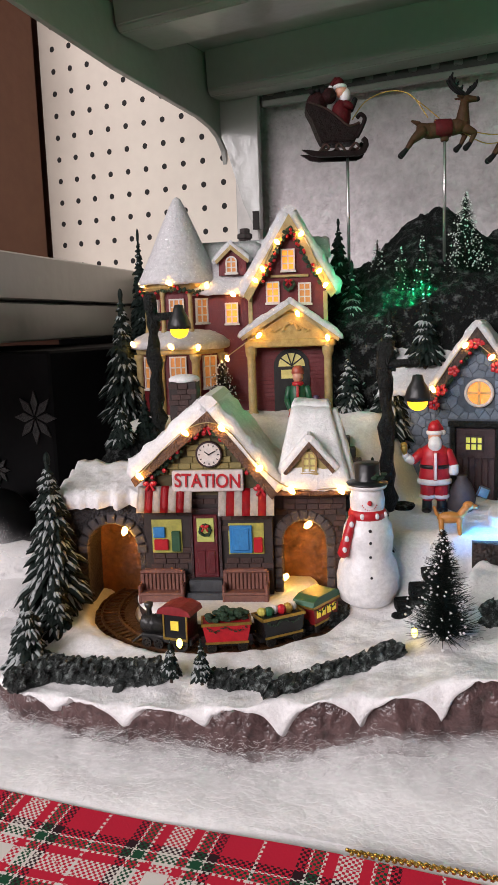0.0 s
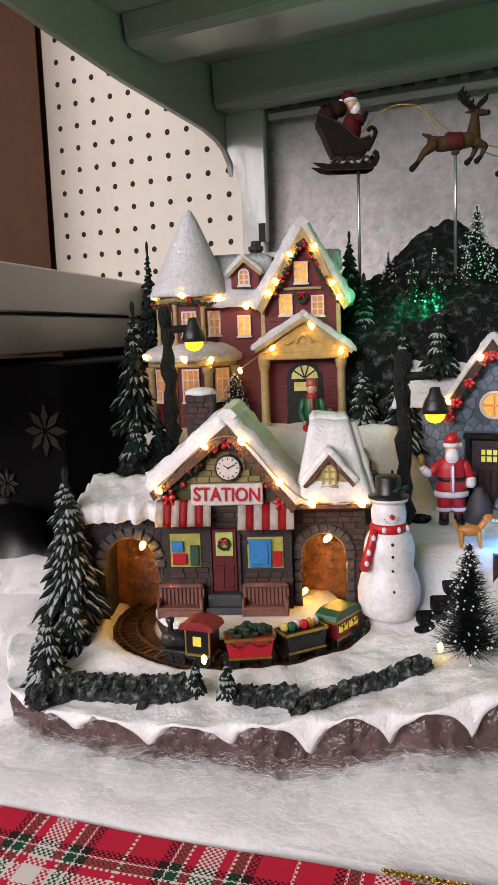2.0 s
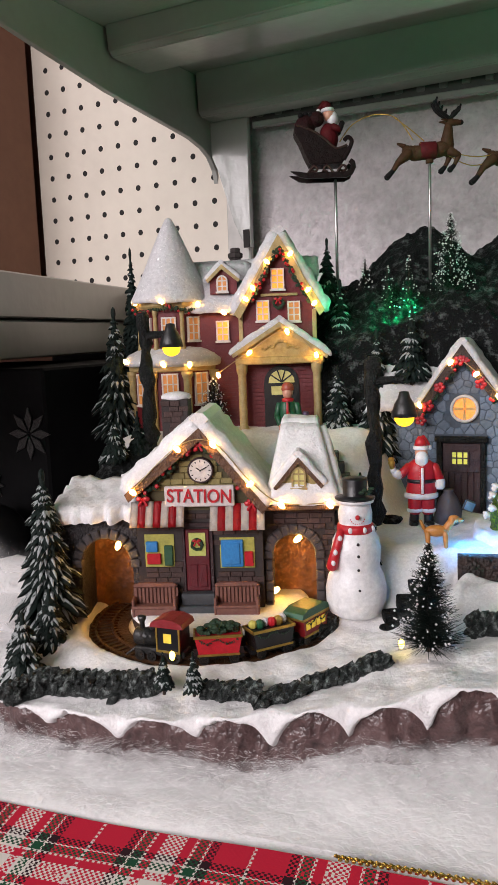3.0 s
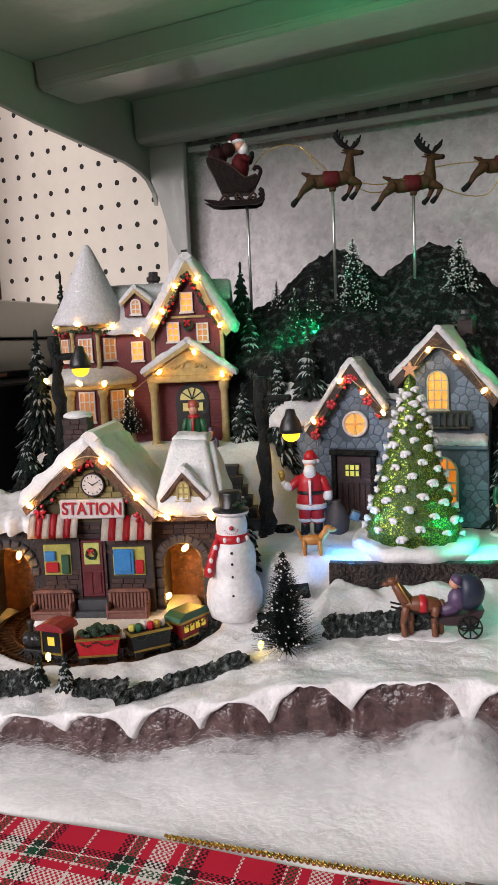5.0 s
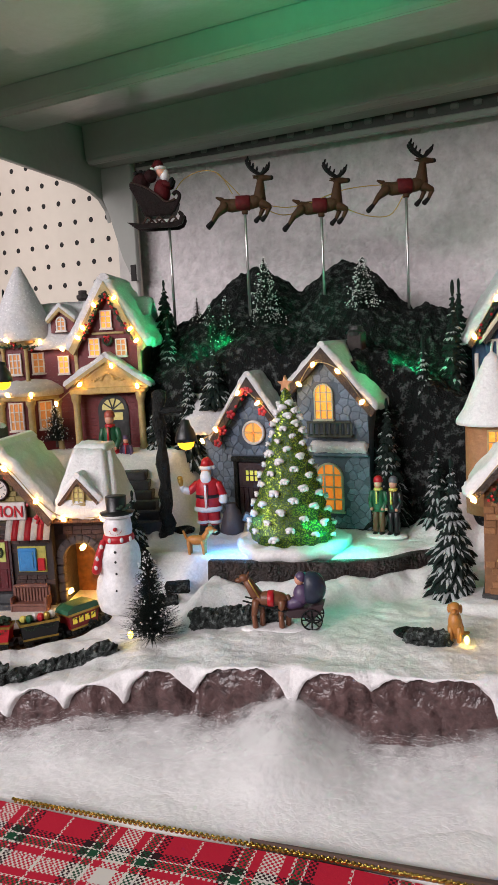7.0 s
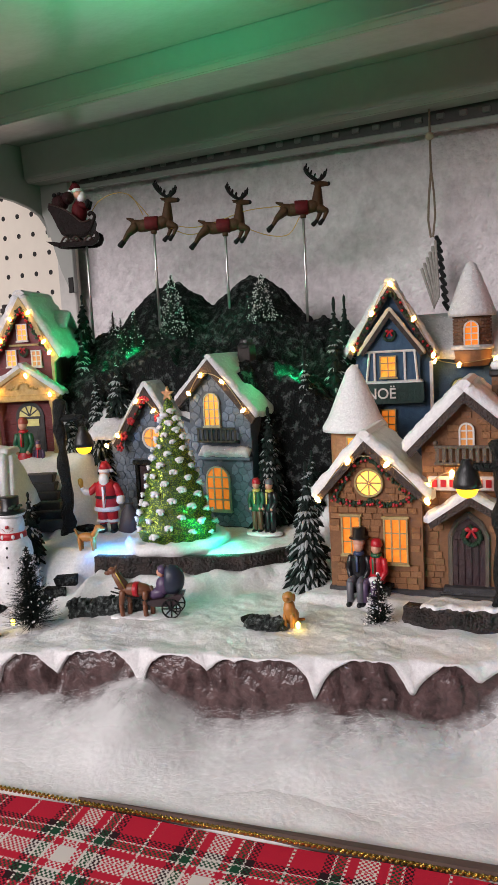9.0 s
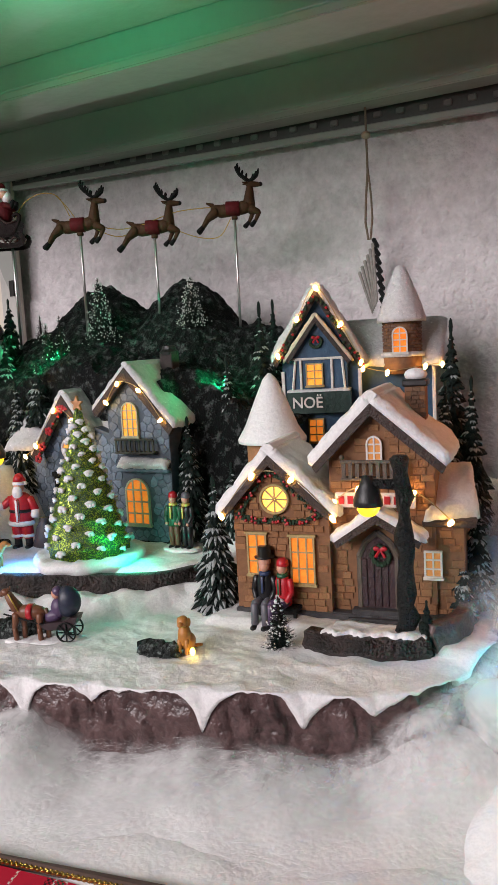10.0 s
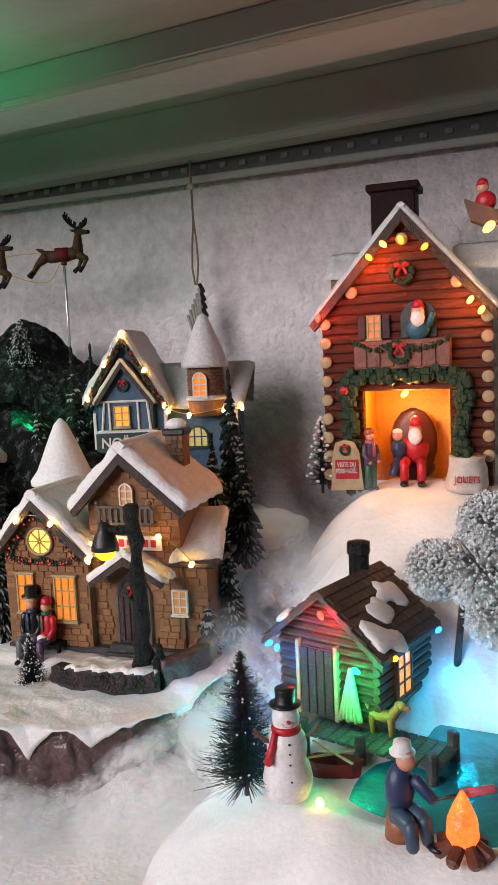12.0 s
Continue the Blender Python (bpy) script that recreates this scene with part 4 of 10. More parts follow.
for k, (x, y, z, h, r, s) in enumerate(TREES):
    fir((x, y, z), h, r, 50 + k, s)
for k, (x, y, z, h, r, s, n) in enumerate([(-0.096, 0.39, 0.008, 0.055, 0.019, 0.06, 3600), (-0.298, 0.535, 0.105, 0.032, 0.014, 0.08, 1700), (-0.1440, 0.646, 0.194, 0.062, 0.0165, 0.16, 3000),
                                          (-0.0640, 0.676, 0.203, 0.048, 0.0165, 0.16, 3000), (-0.187, 0.62, 0.178, 0.040, 0.010, 0.05, 1300), (-0.170, 0.62, 0.174, 0.050, 0.011, 0.05, 1500), (-0.212, 0.64, 0.198, 0.028, 0.008, 0.1, 800),
                                          (0.125, 0.455, 0.014, 0.035, 0.011, 0.12, 1500)]):
    brush_tree((x, y, z), h, r, 90 + k, s, n)


# ---------------------------------------------------------------- station
def house(name, label, p, yaw, category="toy house"):
    h = thing(name, label, category, p, yaw, "village houses")
    return h, pose(*p, 0, 0, yaw)


ST, ST_M = house("station_house", "brown brick toy railway station with a snowy gable", (-0.23, 0.412, 0.0), 23, "toy station")
GABLE = [(-0.049, 0.066), (0.029, 0.063), (0.029, 0.070), (-0.0067, 0.114), (-0.049, 0.074)]
bm = bmesh.new()
bx(bm, -0.048, 0.028, 0.0, 0.055, -0.006, 0.066)
part("wall", bm, MORTAR, ST)
part("gable_wall", prism(bmesh.new(), [(-0.046, 0.066), (0.027, 0.066), (0.027, 0.072), (-0.0067, 0.110), (-0.046, 0.076)], 0.0, 0.05), YMORTAR, ST)
bm = bmesh.new()
bx(bm, 0.028, 0.031, 0.006, 0.05, 0.048, 0.068)
bx(bm, 0.060, 0.071, 0.006, 0.05, -0.006, 0.068)
bx(bm, 0.0305, 0.0605, 0.006, 0.05, 0.049, 0.068)
bx(bm, 0.028, 0.033, 0.006, 0.05, -0.006, 0.049)
part("wing_wall", bm, MORTAR, ST)
gable_roof(ST, -0.0067, 0.046, 0.0385, 0.0775, 0.068, 0.116, -0.006, 0.062, 0.008, SNOW, 3, FASCIA, 0.0062, 0.001)
# wing roof with a truncated top and a dormer
bm = bmesh.new()
slab(bm, (0.030, -0.004, 0.069), (0.075, -0.004, 0.068), (0.064, 0.026, 0.111), (0.040, 0.026, 0.112), 0.005, seed=9)
slab(bm, (0.075, -0.004, 0.068), (0.075, 0.055, 0.068), (0.064, 0.034, 0.111), (0.064, 0.026, 0.111), 0.004, seed=11)
slab(bm, (0.040, 0.026, 0.112), (0.064, 0.026, 0.111), (0.064, 0.05, 0.111), (0.040, 0.05, 0.112), 0.005, seed=12)
part("roof_snow", bm, SNOW, ST, "", True)
part("eave_board", cubed(0.030, 0.074, -0.004, 0.01, 0.0655, 0.0685, 0.0006), FASCIA, ST)
bm = prism(bmesh.new(), [(0.0385, 0.078), (0.0625, 0.078), (0.0625, 0.080), (0.0505, 0.0945), (0.0385, 0.080)], -0.001, 0.02)
part("dormer", bm, YELLOWBRICK, ST)
gable_roof(ST, 0.0505, 0.0150, 0.0145, 0.0790, 0.0800, 0.0968, -0.003, 0.024, 0.0035, SNOW, 21, FASCIA, 0.003, 0.0006)
window(ST, 0.0505, 0.0785, 0.0085, 0.0125, -0.0015, arch=True, cols=2, rows=3, pane=MATS["dim_pane"], frame_mat=CREAM)
stones(ST, [(-0.048, -0.005), (0.028, -0.005), (0.028, 0.066), (-0.048, 0.066)], 0.0, 0.0072, 0.0033, BROWNBRICK, 4, [(-0.0205, -0.002, 0.0, 0.060), (-0.044, -0.025, 0.031, 0.0525), (0.002, 0.0235, 0.030, 0.049)], 0.0008, "brick", 0.12, 290)
stones(ST, [(-0.045, 0.078), (0.026, 0.0745), (0.026, 0.0745), (-0.0067, 0.106)], 0.0, 0.0075, 0.0036, YELLOWBRICK, 5, [], 0.0009, "gable_brick", 0.12, 200)
stones(ST, [(0.029, 0.052), (0.071, 0.052), (0.071, 0.066), (0.029, 0.066)], 0.006, 0.0072, 0.0033, BROWNBRICK, 6, [], 0.0008, "brick", 0.12, 90)
stones(ST, [(0.061, -0.004), (0.071, -0.004), (0.071, 0.052), (0.061, 0.052)], 0.006, 0.0065, 0.0033, BROWNBRICK, 7, [], 0.0008, "brick", 0.12, 60)
# arch of the wing, voussoirs one by one
arch_mesh = cubed(-0.0026, 0.0026, -0.0022, 0.004, -0.0031, 0.0031, 0.0007)
first = part("arch_stone", arch_mesh, mat("arch_stone", (0.035, 0.030, 0.032), (0.06, 0.05, 0.05), 0.6, scale=300, bump=0.6, vary=0.3), ST)
for cx, zc, R in ((0.0465, 0.0365, 0.0155),):
    for k in range(11):
        a = math.pi * k / 10
        o = first if k == 0 else new("arch_stone", first.data)
        o.parent, o.location, o.rotation_euler = ST, (cx + R * math.cos(a), 0.006, zc + R * math.sin(a)), (0, math.pi / 2 - a, 0)
    for side in (-1, 1):
        for q in range(6):
            o = new("arch_stone", first.data)
            o.parent, o.location = ST, (cx + side * R, 0.006, zc - 0.0065 * (q + 1))
# door, porch step, windows
door = part("door", cubed(-0.0185, -0.0040, -0.0014, 0.002, 0.0165, 0.0545, 0.0005), DOORRED, ST, "dark red panelled door")
part("door_panel", cubed(-0.0165, -0.0117, -0.0020, 0.0, 0.019, 0.033, 0.0004), DOORRED, door)
part("door_panel", cubed(-0.0107, -0.0058, -0.0020, 0.0, 0.019, 0.033, 0.0004), DOORRED, door)
part("door_light", cubed(-0.0162, -0.0062, -0.0021, 0.0, 0.0385, 0.0525), mat("pale_light", (0.42, 0.45, 0.12), None, 0.4, scale=200, emit=0.25), door, "pale yellow door light")
bm = bmesh.new()
for sx in (-0.0205, -0.0035):
    bx(bm, sx, sx + 0.0016, -0.0018, 0.002, 0.0150, 0.0560)
bx(bm, -0.0205, -0.0019, -0.0018, 0.002, 0.056, 0.0585)
part("door_frame", bm, DOORDARK, ST)


def wreath(parent, x, y, z, R=0.0032, bow=RED):
    bm = bmesh.new()
    rnd = random.Random(int(x * 1e5))
    for k in range(26):
        a = 2 * math.pi * k / 26
        blob(bm, (x + R * math.cos(a) * rnd.uniform(0.85, 1.12), y - 0.0006 + rnd.uniform(-0.0004, 0.0004), z + R * math.sin(a) * rnd.uniform(0.85, 1.12)), R * 0.32, 0, 6, 3)
    for s in (-1, 1):
        blob(bm, (x + s * R * 0.42, y - 0.0018, z + R * 0.85), (R * 0.42, R * 0.22, R * 0.3), 1, 7, 4)
        limb(bm, (x, y - 0.0018, z + R * 0.8), (x + s * R * 0.5, y - 0.0016, z - R * 0.1), R * 0.12, R * 0.2, 1, 5)
    return part("wreath", bm, [LEAFGREEN, bow], parent, "green wreath with a red bow")


wreath(door, -0.0112, -0.0021, 0.0455)
BLUEPAINT = mat("blue_shutter", (0.03, 0.22, 0.52), (0.02, 0.14, 0.36), 0.45, scale=200, bump=0.25)
GREENPAINT = mat("green_shutter", (0.03, 0.10, 0.045), (0.015, 0.06, 0.03), 0.45, scale=200, bump=0.25)
YEL = mat("yellow_inside", (0.40, 0.36, 0.07), (0.22, 0.22, 0.05), 0.5, scale=160, bump=0.2, emit=0.12)
for x0, x1, z0, z1, bits in ((-0.0425, -0.0262, 0.0325, 0.0505, ((-0.0425, -0.0352, 0.041, 0.0475, BLUEPAINT), (-0.042, -0.0335, 0.0335, 0.040, RED), (-0.0315, -0.0262, 0.0325, 0.045, GREENPAINT))),
                             (0.0030, 0.0222, 0.0312, 0.0478, ((0.0030, 0.0163, 0.0312, 0.0478, BLUEPAINT), (0.0170, 0.0222, 0.0315, 0.0405, RED)))):
    w = part("shop_window", cubed(x0 - 0.0008, x1 + 0.0008, -0.0006, 0.002, z0 - 0.0008, z1 + 0.0012), YEL, ST, "yellow shop window with coloured goods")
    for a, b, c, d, mt in bits:
        part("display_box", cubed(a, b, -0.0024, 0.0, c, d, 0.0005), mt, w)
part("panel", cubed(0.0048, 0.0145, -0.0030, 0.0, 0.0330, 0.0462, 0.0005), BLUEPAINT, w, "raised blue panel")


def awning(x0, x1, z0, z1):
    a = new("awning")
    a.parent, a.empty_display_size = ST, 0.004
    a["label"] = "red and white striped awning"
    n = 7
    for k in range(n):
        bm = bmesh.new()
        xa, xb = x0 + (x1 - x0) * k / n, x0 + (x1 - x0) * (k + 1) / n
        g = []
        for j in range(7):
            t = j / 6
            y, z = -0.0015 - 0.0085 * t ** 0.8, z1 + (z0 - z1) * t ** 1.1
            if j == 6:
                z -= 0.0004
            g.append([bm.verts.new((x, y - q, z + q * 0.4)) for x, q in ((xa, 0), ((xa + xb) / 2, 0.0008), (xb, 0))])
        for p, q in zip(g, g[1:]):
            for i in range(2):
                bm.faces.new((p[i], p[i + 1], q[i + 1], q[i]))
        r = bmesh.ops.solidify(bm, geom=bm.faces[:], thickness=0.0009)
        part("awning_strip", bm, RED if k % 2 else WHITE, a, "", True)


awning(-0.0498, -0.0175, 0.0585, 0.0722)
awning(-0.0023, 0.0300, 0.0560, 0.0700)
sign = part("sign_board", cubed(-0.0290, 0.0125, -0.0048, -0.0015, 0.0690, 0.0815, 0.0006), mat("sign_white", (0.66, 0.62, 0.6), (0.5, 0.45, 0.44), 0.5, scale=260, bump=0.2), ST, "white station sign with red letters")


def letters(text, size, m, material, parent, name="lettering", extrude=0.0004, xscale=1.0):
    cu = bpy.data.curves.new(name, "FONT")
    cu.body, cu.size, cu.extrude, cu.align_x, cu.align_y, cu.offset = text, size, extrude, "CENTER", "CENTER", size * 0.012
    tmp = bpy.data.objects.new(name, cu)
    scene.collection.objects.link(tmp)
    me = bpy.data.meshes.new_from_object(tmp)
    bpy.data.objects.remove(tmp)
    me.materials.clear()
    me.materials.append(material)
    o = new(name, me)
    o.parent = parent
    o.matrix_local = m @ Matrix.Diagonal((xscale, 1, 1, 1))
    return o


letters("STATION", 0.0112, pose(-0.0082, -0.0052, 0.0752, 90, 1.5, 0), RED, sign, xscale=0.83)
clock = part("clock", lathe(bmesh.new(), [(0.0078, 0.0), (0.0078, 0.0022), (0.0071, 0.0030), (0.0068, 0.0022), (0.0005, 0.0022)], 28, m=pose(-0.0071, -0.0008, 0.0905, 90)), DOORDARK, ST, "round white clock with a dark rim", True)
part("dial", lathe(bmesh.new(), [(0.0067, 0.0), (0.0067, 0.0024), (0.0003, 0.0025)], 28, m=pose(-0.0071, -0.0008, 0.0905, 90)), WHITE, clock)
bm = bmesh.new()
for k in range(12):
    a = math.pi / 6 * k
    bx(bm, -0.00028, 0.00028, -0.0001, 0.0001, 0.0049, 0.0061, m=Matrix.Translation((-0.0071, -0.0034, 0.0905)) @ Matrix.Rotation(a, 4, "Y"))
for a, L in ((math.radians(62), 0.0045), (math.radians(-55), 0.0032)):
    bx(bm, -0.0003, 0.0003, -0.0001, 0.0001, -0.0006, L, m=Matrix.Translation((-0.0071, -0.0036, 0.0905)) @ Matrix.Rotation(a, 4, "Y"))
part("clock_hands", bm, BLACK, clock)


def garland(parent, pts, r=0.0018, berries=0.25, seed=1, n=10, name="garland"):
    rnd = random.Random(seed)
    bm = bmesh.new()
    for p in curve3(pts, n):
        for _ in range(2):
            q = p + Vector((rnd.uniform(-1, 1), rnd.uniform(-0.6, 0.2), rnd.uniform(-1, 1))) * r * 0.7
            blob(bm, q, r * rnd.uniform(0.45, 0.7), 0, 6, 3)
        if rnd.random() < berries:
            blob(bm, p + Vector((rnd.uniform(-1, 1) * r, -r * 0.9, rnd.uniform(-1, 1) * r)), r * 0.55, 1, 6, 4)
    return part(name, bm, [LEAFGREEN, RED], parent, "green garland with red berries")


chim = part("chimney", cubed(-0.0355, -0.0185, 0.034, 0.050, 0.085, 0.1300, 0.0006), MORTAR, ST, "brown brick chimney capped with snow")
stones(chim, [(-0.0355, 0.095), (-0.0185, 0.095), (-0.0185, 0.130), (-0.0355, 0.130)], 0.034, 0.0062, 0.0034, BROWNBRICK, 8, [], 0.0008, "brick", 0.1, 60)
bm = blob(bmesh.new(), (-0.027, 0.042, 0.1310), (0.0100, 0.0095, 0.0034), 0, 18, 7)
part("chimney_snow", bm, SNOW, chim, "", True)
# station: garland, lights, benches, tunnel, platform, railway
garland(ST, [(-0.041, -0.002, 0.077), (-0.030, -0.003, 0.088), (-0.018, -0.003, 0.099), (-0.008, -0.003, 0.106), (0.006, -0.003, 0.095), (0.016, -0.003, 0.083), (0.024, -0.003, 0.073)], 0.0026, 0.3, 3)
bm = bmesh.new()
for x, z in ((-0.042, 0.0745), (0.0225, 0.0705), (-0.0075, 0.1065)):
    for s in (-1, 1):
        blob(bm, (x + s * 0.0022, -0.005, z), (0.0022, 0.0012, 0.0016), 0, 8, 4)
        limb(bm, (x, -0.005, z), (x + s * 0.0022, -0.0048, z - 0.004), 0.0006, 0.0010, 0, 5)
part("bow", bm, RED, ST, "red bows")
string_lights("fairy_lights", "warm fairy lights along the station gable", ST_M, [(-0.047, -0.009, 0.0795), (-0.0195, -0.009, 0.1045), (0.0015, -0.009, 0.1065), (0.0225, -0.009, 0.083), (0.040, -0.007, 0.0695), (0.068, -0.007, 0.0690)], size=1.15, lamp=0.010)
for x0 in (-0.0505, -0.0012):
    b = thing("bench", "rounded cocoa-brown toy bench with a slatted back", "bench", group="station benches")
    b.matrix_world = ST_M @ Matrix.Translation((x0, -0.012, 0.0042))
    bm = bmesh.new()
    for k in range(11):
        bx(bm, 0.0008 + 0.00228 * k, 0.0008 + 0.00228 * k + 0.0018, 0.0052, 0.0062, 0.0055, 0.0165, 0.0004)
    part("backrest_slats", bm, PLANK, b)
    bm = bmesh.new()
    prism(bm, [(0.0, 0.0048), (0.0268, 0.0048), (0.0268, 0.016), (0.024, 0.0188), (0.0028, 0.0188), (0.0, 0.016)], 0.0062, 0.0085)
    bx(bm, 0, 0.0268, 0.0045, 0.0085, 0.0160, 0.0186, 0.0012)
    part("backrest", bm, PLANK, b)
    part("seat", cubed(-0.0002, 0.027, -0.0015, 0.0064, 0.0050, 0.0068, 0.0006), PLANK, b)
    part("apron", cubed(0.0, 0.0268, -0.0008, 0.0003, 0.0002, 0.0052, 0.0004), PLANK, b)
    for x in (0.0, 0.0250):
        part("armrest", cubed(x, x + 0.0018, -0.0012, 0.007, 0.0, 0.0112, 0.0006), PLANK, b)
step = part("door_step", cubed(-0.0225, -0.0010, -0.010, 0.0, -0.004, 0.0095, 0.0006), mat("slate", (0.045, 0.05, 0.056), (0.03, 0.032, 0.036), 0.5, scale=300, bump=0.5), ST)
part("door_step", cubed(-0.0215, -0.0015, -0.006, 0.0, 0.008, 0.0160, 0.0006), MATS["slate"], ST)

# tunnel beside the station
TUN, TUN_M = thing("tunnel", "dark stone railway tunnel mouth under a cap of snow", "tunnel", (-0.23, 0.412, 0.0), 23), ST_M
pts = [(-0.108, -0.008), (-0.0835, -0.008), (-0.0835, 0.032)]
pts += [(-0.0675 + 0.016 * math.cos(a), 0.034 + 0.0165 * math.sin(a)) for a in [math.pi * (1 - k / 10) for k in range(1, 10)]]
pts += [(-0.0515, 0.032), (-0.0515, -0.008), (-0.0485, -0.008), (-0.0485, 0.068), (-0.095, 0.068), (-0.108, 0.05)]
part("portal", prism(bmesh.new(), pts, 0.001, 0.035), mat("tunnel_stone", (0.05, 0.045, 0.046), (0.025, 0.022, 0.024), 0.6, scale=130, bump=1.0), TUN)
for k in range(11):
    a = math.pi * k / 10
    o = new("arch_stone", first.data)
    o.parent, o.location, o.rotation_euler = TUN, (-0.0675 + 0.018 * math.cos(a), 0.001, 0.034 + 0.0185 * math.sin(a)), (0, math.pi / 2 - a, 0)
WOOD = mat("tunnel_wood", (0.26, 0.095, 0.02), (0.10, 0.035, 0.010), 0.45, scale=60, bump=0.3, fine=4)
bm = bmesh.new()
g = []
for i in range(19):
    a = -0.4 + 3.6 * i / 18
    g.append([bm.verts.new((-0.065 + 0.026 * math.cos(a), 0.012 + 0.026 * math.sin(a), z)) for z in (-0.007, 0.055)])
for a, b in zip(g, g[1:]):
    bm.faces.new((a[0], b[0], b[1], a[1]))
part("lining", bm, WOOD, TUN, "warm brown tunnel lining", True)
part("back_lining", cubed(0.030, 0.064, 0.034, 0.038, -0.006, 0.055), WOOD, TUN)
bm = bmesh.new()
slab(bm, (-0.102, -0.004, 0.059), (-0.046, -0.004, 0.0605), (-0.046, 0.040, 0.072), (-0.098, 0.042, 0.072), 0.009, 28, 14, 0.0024, 0.007, 31)
part("snow_cap", bm, SNOW, TUN, "thick cap of snow", True)
string_lights("tunnel_light", "small warm lamp hanging in the tunnel mouth", ST_M, [(-0.0595, -0.001, 0.0455)], size=1.3, lamp=0.03, colour=(1, 0.5, 0.12))
string_lights("tunnel_light", "small warm lamp hanging in the station arch", ST_M, [(0.0490, 0.004, 0.0465)], size=1.3, lamp=0.03, colour=(1, 0.5, 0.12))
string_lights("tunnel_light", "small warm lamp low beside the rails", ST_M, [(0.0345, 0.012, 0.012)], size=1.2, lamp=0.02, colour=(1, 0.5, 0.12))
plat = part("platform", lathe(bmesh.new(), [(0.050, -0.008), (0.052, -0.002), (0.0525, 0.003), (0.0515, 0.0050), (0.044, 0.0054), (0.001, 0.0055)], 56, m=Matrix.Diagonal((1.06, 1.0, 1, 1))), [mat("plat_side", (0.04, 0.022, 0.015), None, 0.6, scale=120, bump=0.4), SNOW], None, "", True)
for f in plat.data.polygons:
    f.material_index = 1 if f.center.z > 0.003 else 0
plat.matrix_world = pose(RING[0] + 0.003, RING[1] + 0.002, 0, 0, 0, 23)
tagged(plat, "round snowy station platform with a brown edge", "platform")
rail = thing("railway", "ring of brown toy rails with sleepers", "railway", (RING[0], RING[1], -0.0055))
RAILM = mat("rail_brown", (0.10, 0.045, 0.018), (0.05, 0.022, 0.01), 0.35, metal=0.3, scale=200, bump=0.3)
part("track_bed", lathe(bmesh.new(), [(0.0785, -0.002), (0.0785, 0.0005), (0.054, 0.0005), (0.054, -0.002)], 72, cap=False), mat("bed", (0.035, 0.018, 0.01), (0.06, 0.03, 0.016), 0.5, scale=100, bump=0.4), rail)
for R in (0.0635, 0.0735):
    part("rail", lathe(bmesh.new(), [(R - 0.0006, 0.0005), (R - 0.0006, 0.0026), (R + 0.0006, 0.0026), (R + 0.0006, 0.0005)], 72, cap=False), RAILM, rail)
sl = part("sleeper", cubed(0.0605, 0.0765, -0.0011, 0.0011, 0.0004, 0.0014, 0.0002), RAILM, rail)
for k in range(1, 84):
    o = new("sleeper", sl.data)
    o.parent, o.rotation_euler = rail, (0, 0, 2 * math.pi * k / 84)

# ---------------------------------------------------------------- red house
RH, RH_M = house("red_house", "red clapboard toy mansion with a snowy turret and porch", (-0.245, 0.563, 0.0), 25)
part("wall", cubed(-0.037, 0.0176, 0.0, 0.075, 0.09, 0.190), REDWALL, RH)
part("gable_wall", prism(bmesh.new(), [(-0.037, 0.190), (0.0176, 0.190), (0.0195, 0.193), (-0.0076, 0.238), (-0.0350, 0.193)], 0.0, 0.07), REDWALL, RH)
part("side_wall", cubed(-0.075, -0.0365, 0.012, 0.07, 0.09, 0.187), REDWALL, RH)
bd = part("clapboard", prism(bmesh.new(), [(-0.5, 0), (0.5, 0), (0.5, 1), (-0.5, 1)], 0, 1), REDWALL, RH)
bd.location, bd.scale = (-0.0095, -0.0008, 0.097), (0.0535, 0.0008, 0.0026)
for k in range(1, 26):
    z = 0.097 + 0.0031 * k
    for xm, w, y in ((-0.0095, 0.0535, -0.0008), (-0.0555, 0.0375, 0.0112)):
        o = new("clapboard", bd.data)
        o.parent, o.location, o.scale, o.rotation_euler = RH, (xm, y, z), (w, 0.0009, 0.0027), (0, 0, 0)
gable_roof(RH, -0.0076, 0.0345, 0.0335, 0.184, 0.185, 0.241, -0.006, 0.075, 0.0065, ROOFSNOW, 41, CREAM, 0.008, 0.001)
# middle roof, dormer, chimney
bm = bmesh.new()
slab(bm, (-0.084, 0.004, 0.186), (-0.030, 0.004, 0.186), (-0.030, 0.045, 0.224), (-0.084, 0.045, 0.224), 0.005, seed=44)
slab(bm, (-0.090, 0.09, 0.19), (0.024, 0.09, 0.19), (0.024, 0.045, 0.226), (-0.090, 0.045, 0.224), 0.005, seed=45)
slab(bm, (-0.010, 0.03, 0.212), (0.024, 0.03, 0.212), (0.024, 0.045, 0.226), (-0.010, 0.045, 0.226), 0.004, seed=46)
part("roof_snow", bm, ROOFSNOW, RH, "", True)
part("dormer", prism(bmesh.new(), [(-0.0605, 0.200), (-0.0400, 0.200), (-0.0400, 0.210), (-0.0510, 0.2205), (-0.0605, 0.210)], 0.008, 0.035), REDWALL, RH)
gable_roof(RH, -0.0510, 0.0120, 0.0135, 0.2105, 0.2105, 0.2220, 0.0045, 0.035, 0.003, ROOFSNOW, 47, CREAM, 0.0028, 0.0004)
window(RH, -0.0510, 0.2015, 0.0085, 0.0125, 0.0075, arch=True, pane=MATS["warm_pane"])
part("chimney", lathe(bmesh.new(), [(0.0045, 0.218), (0.0045, 0.230), (0.0060, 0.231), (0.0060, 0.234), (0.0040, 0.235), (0.0040, 0.238), (0.003, 0.2385)], 8, m=Matrix.Translation((-0.0425, 0.052, 0))), MATS["dark_mortar"], RH)
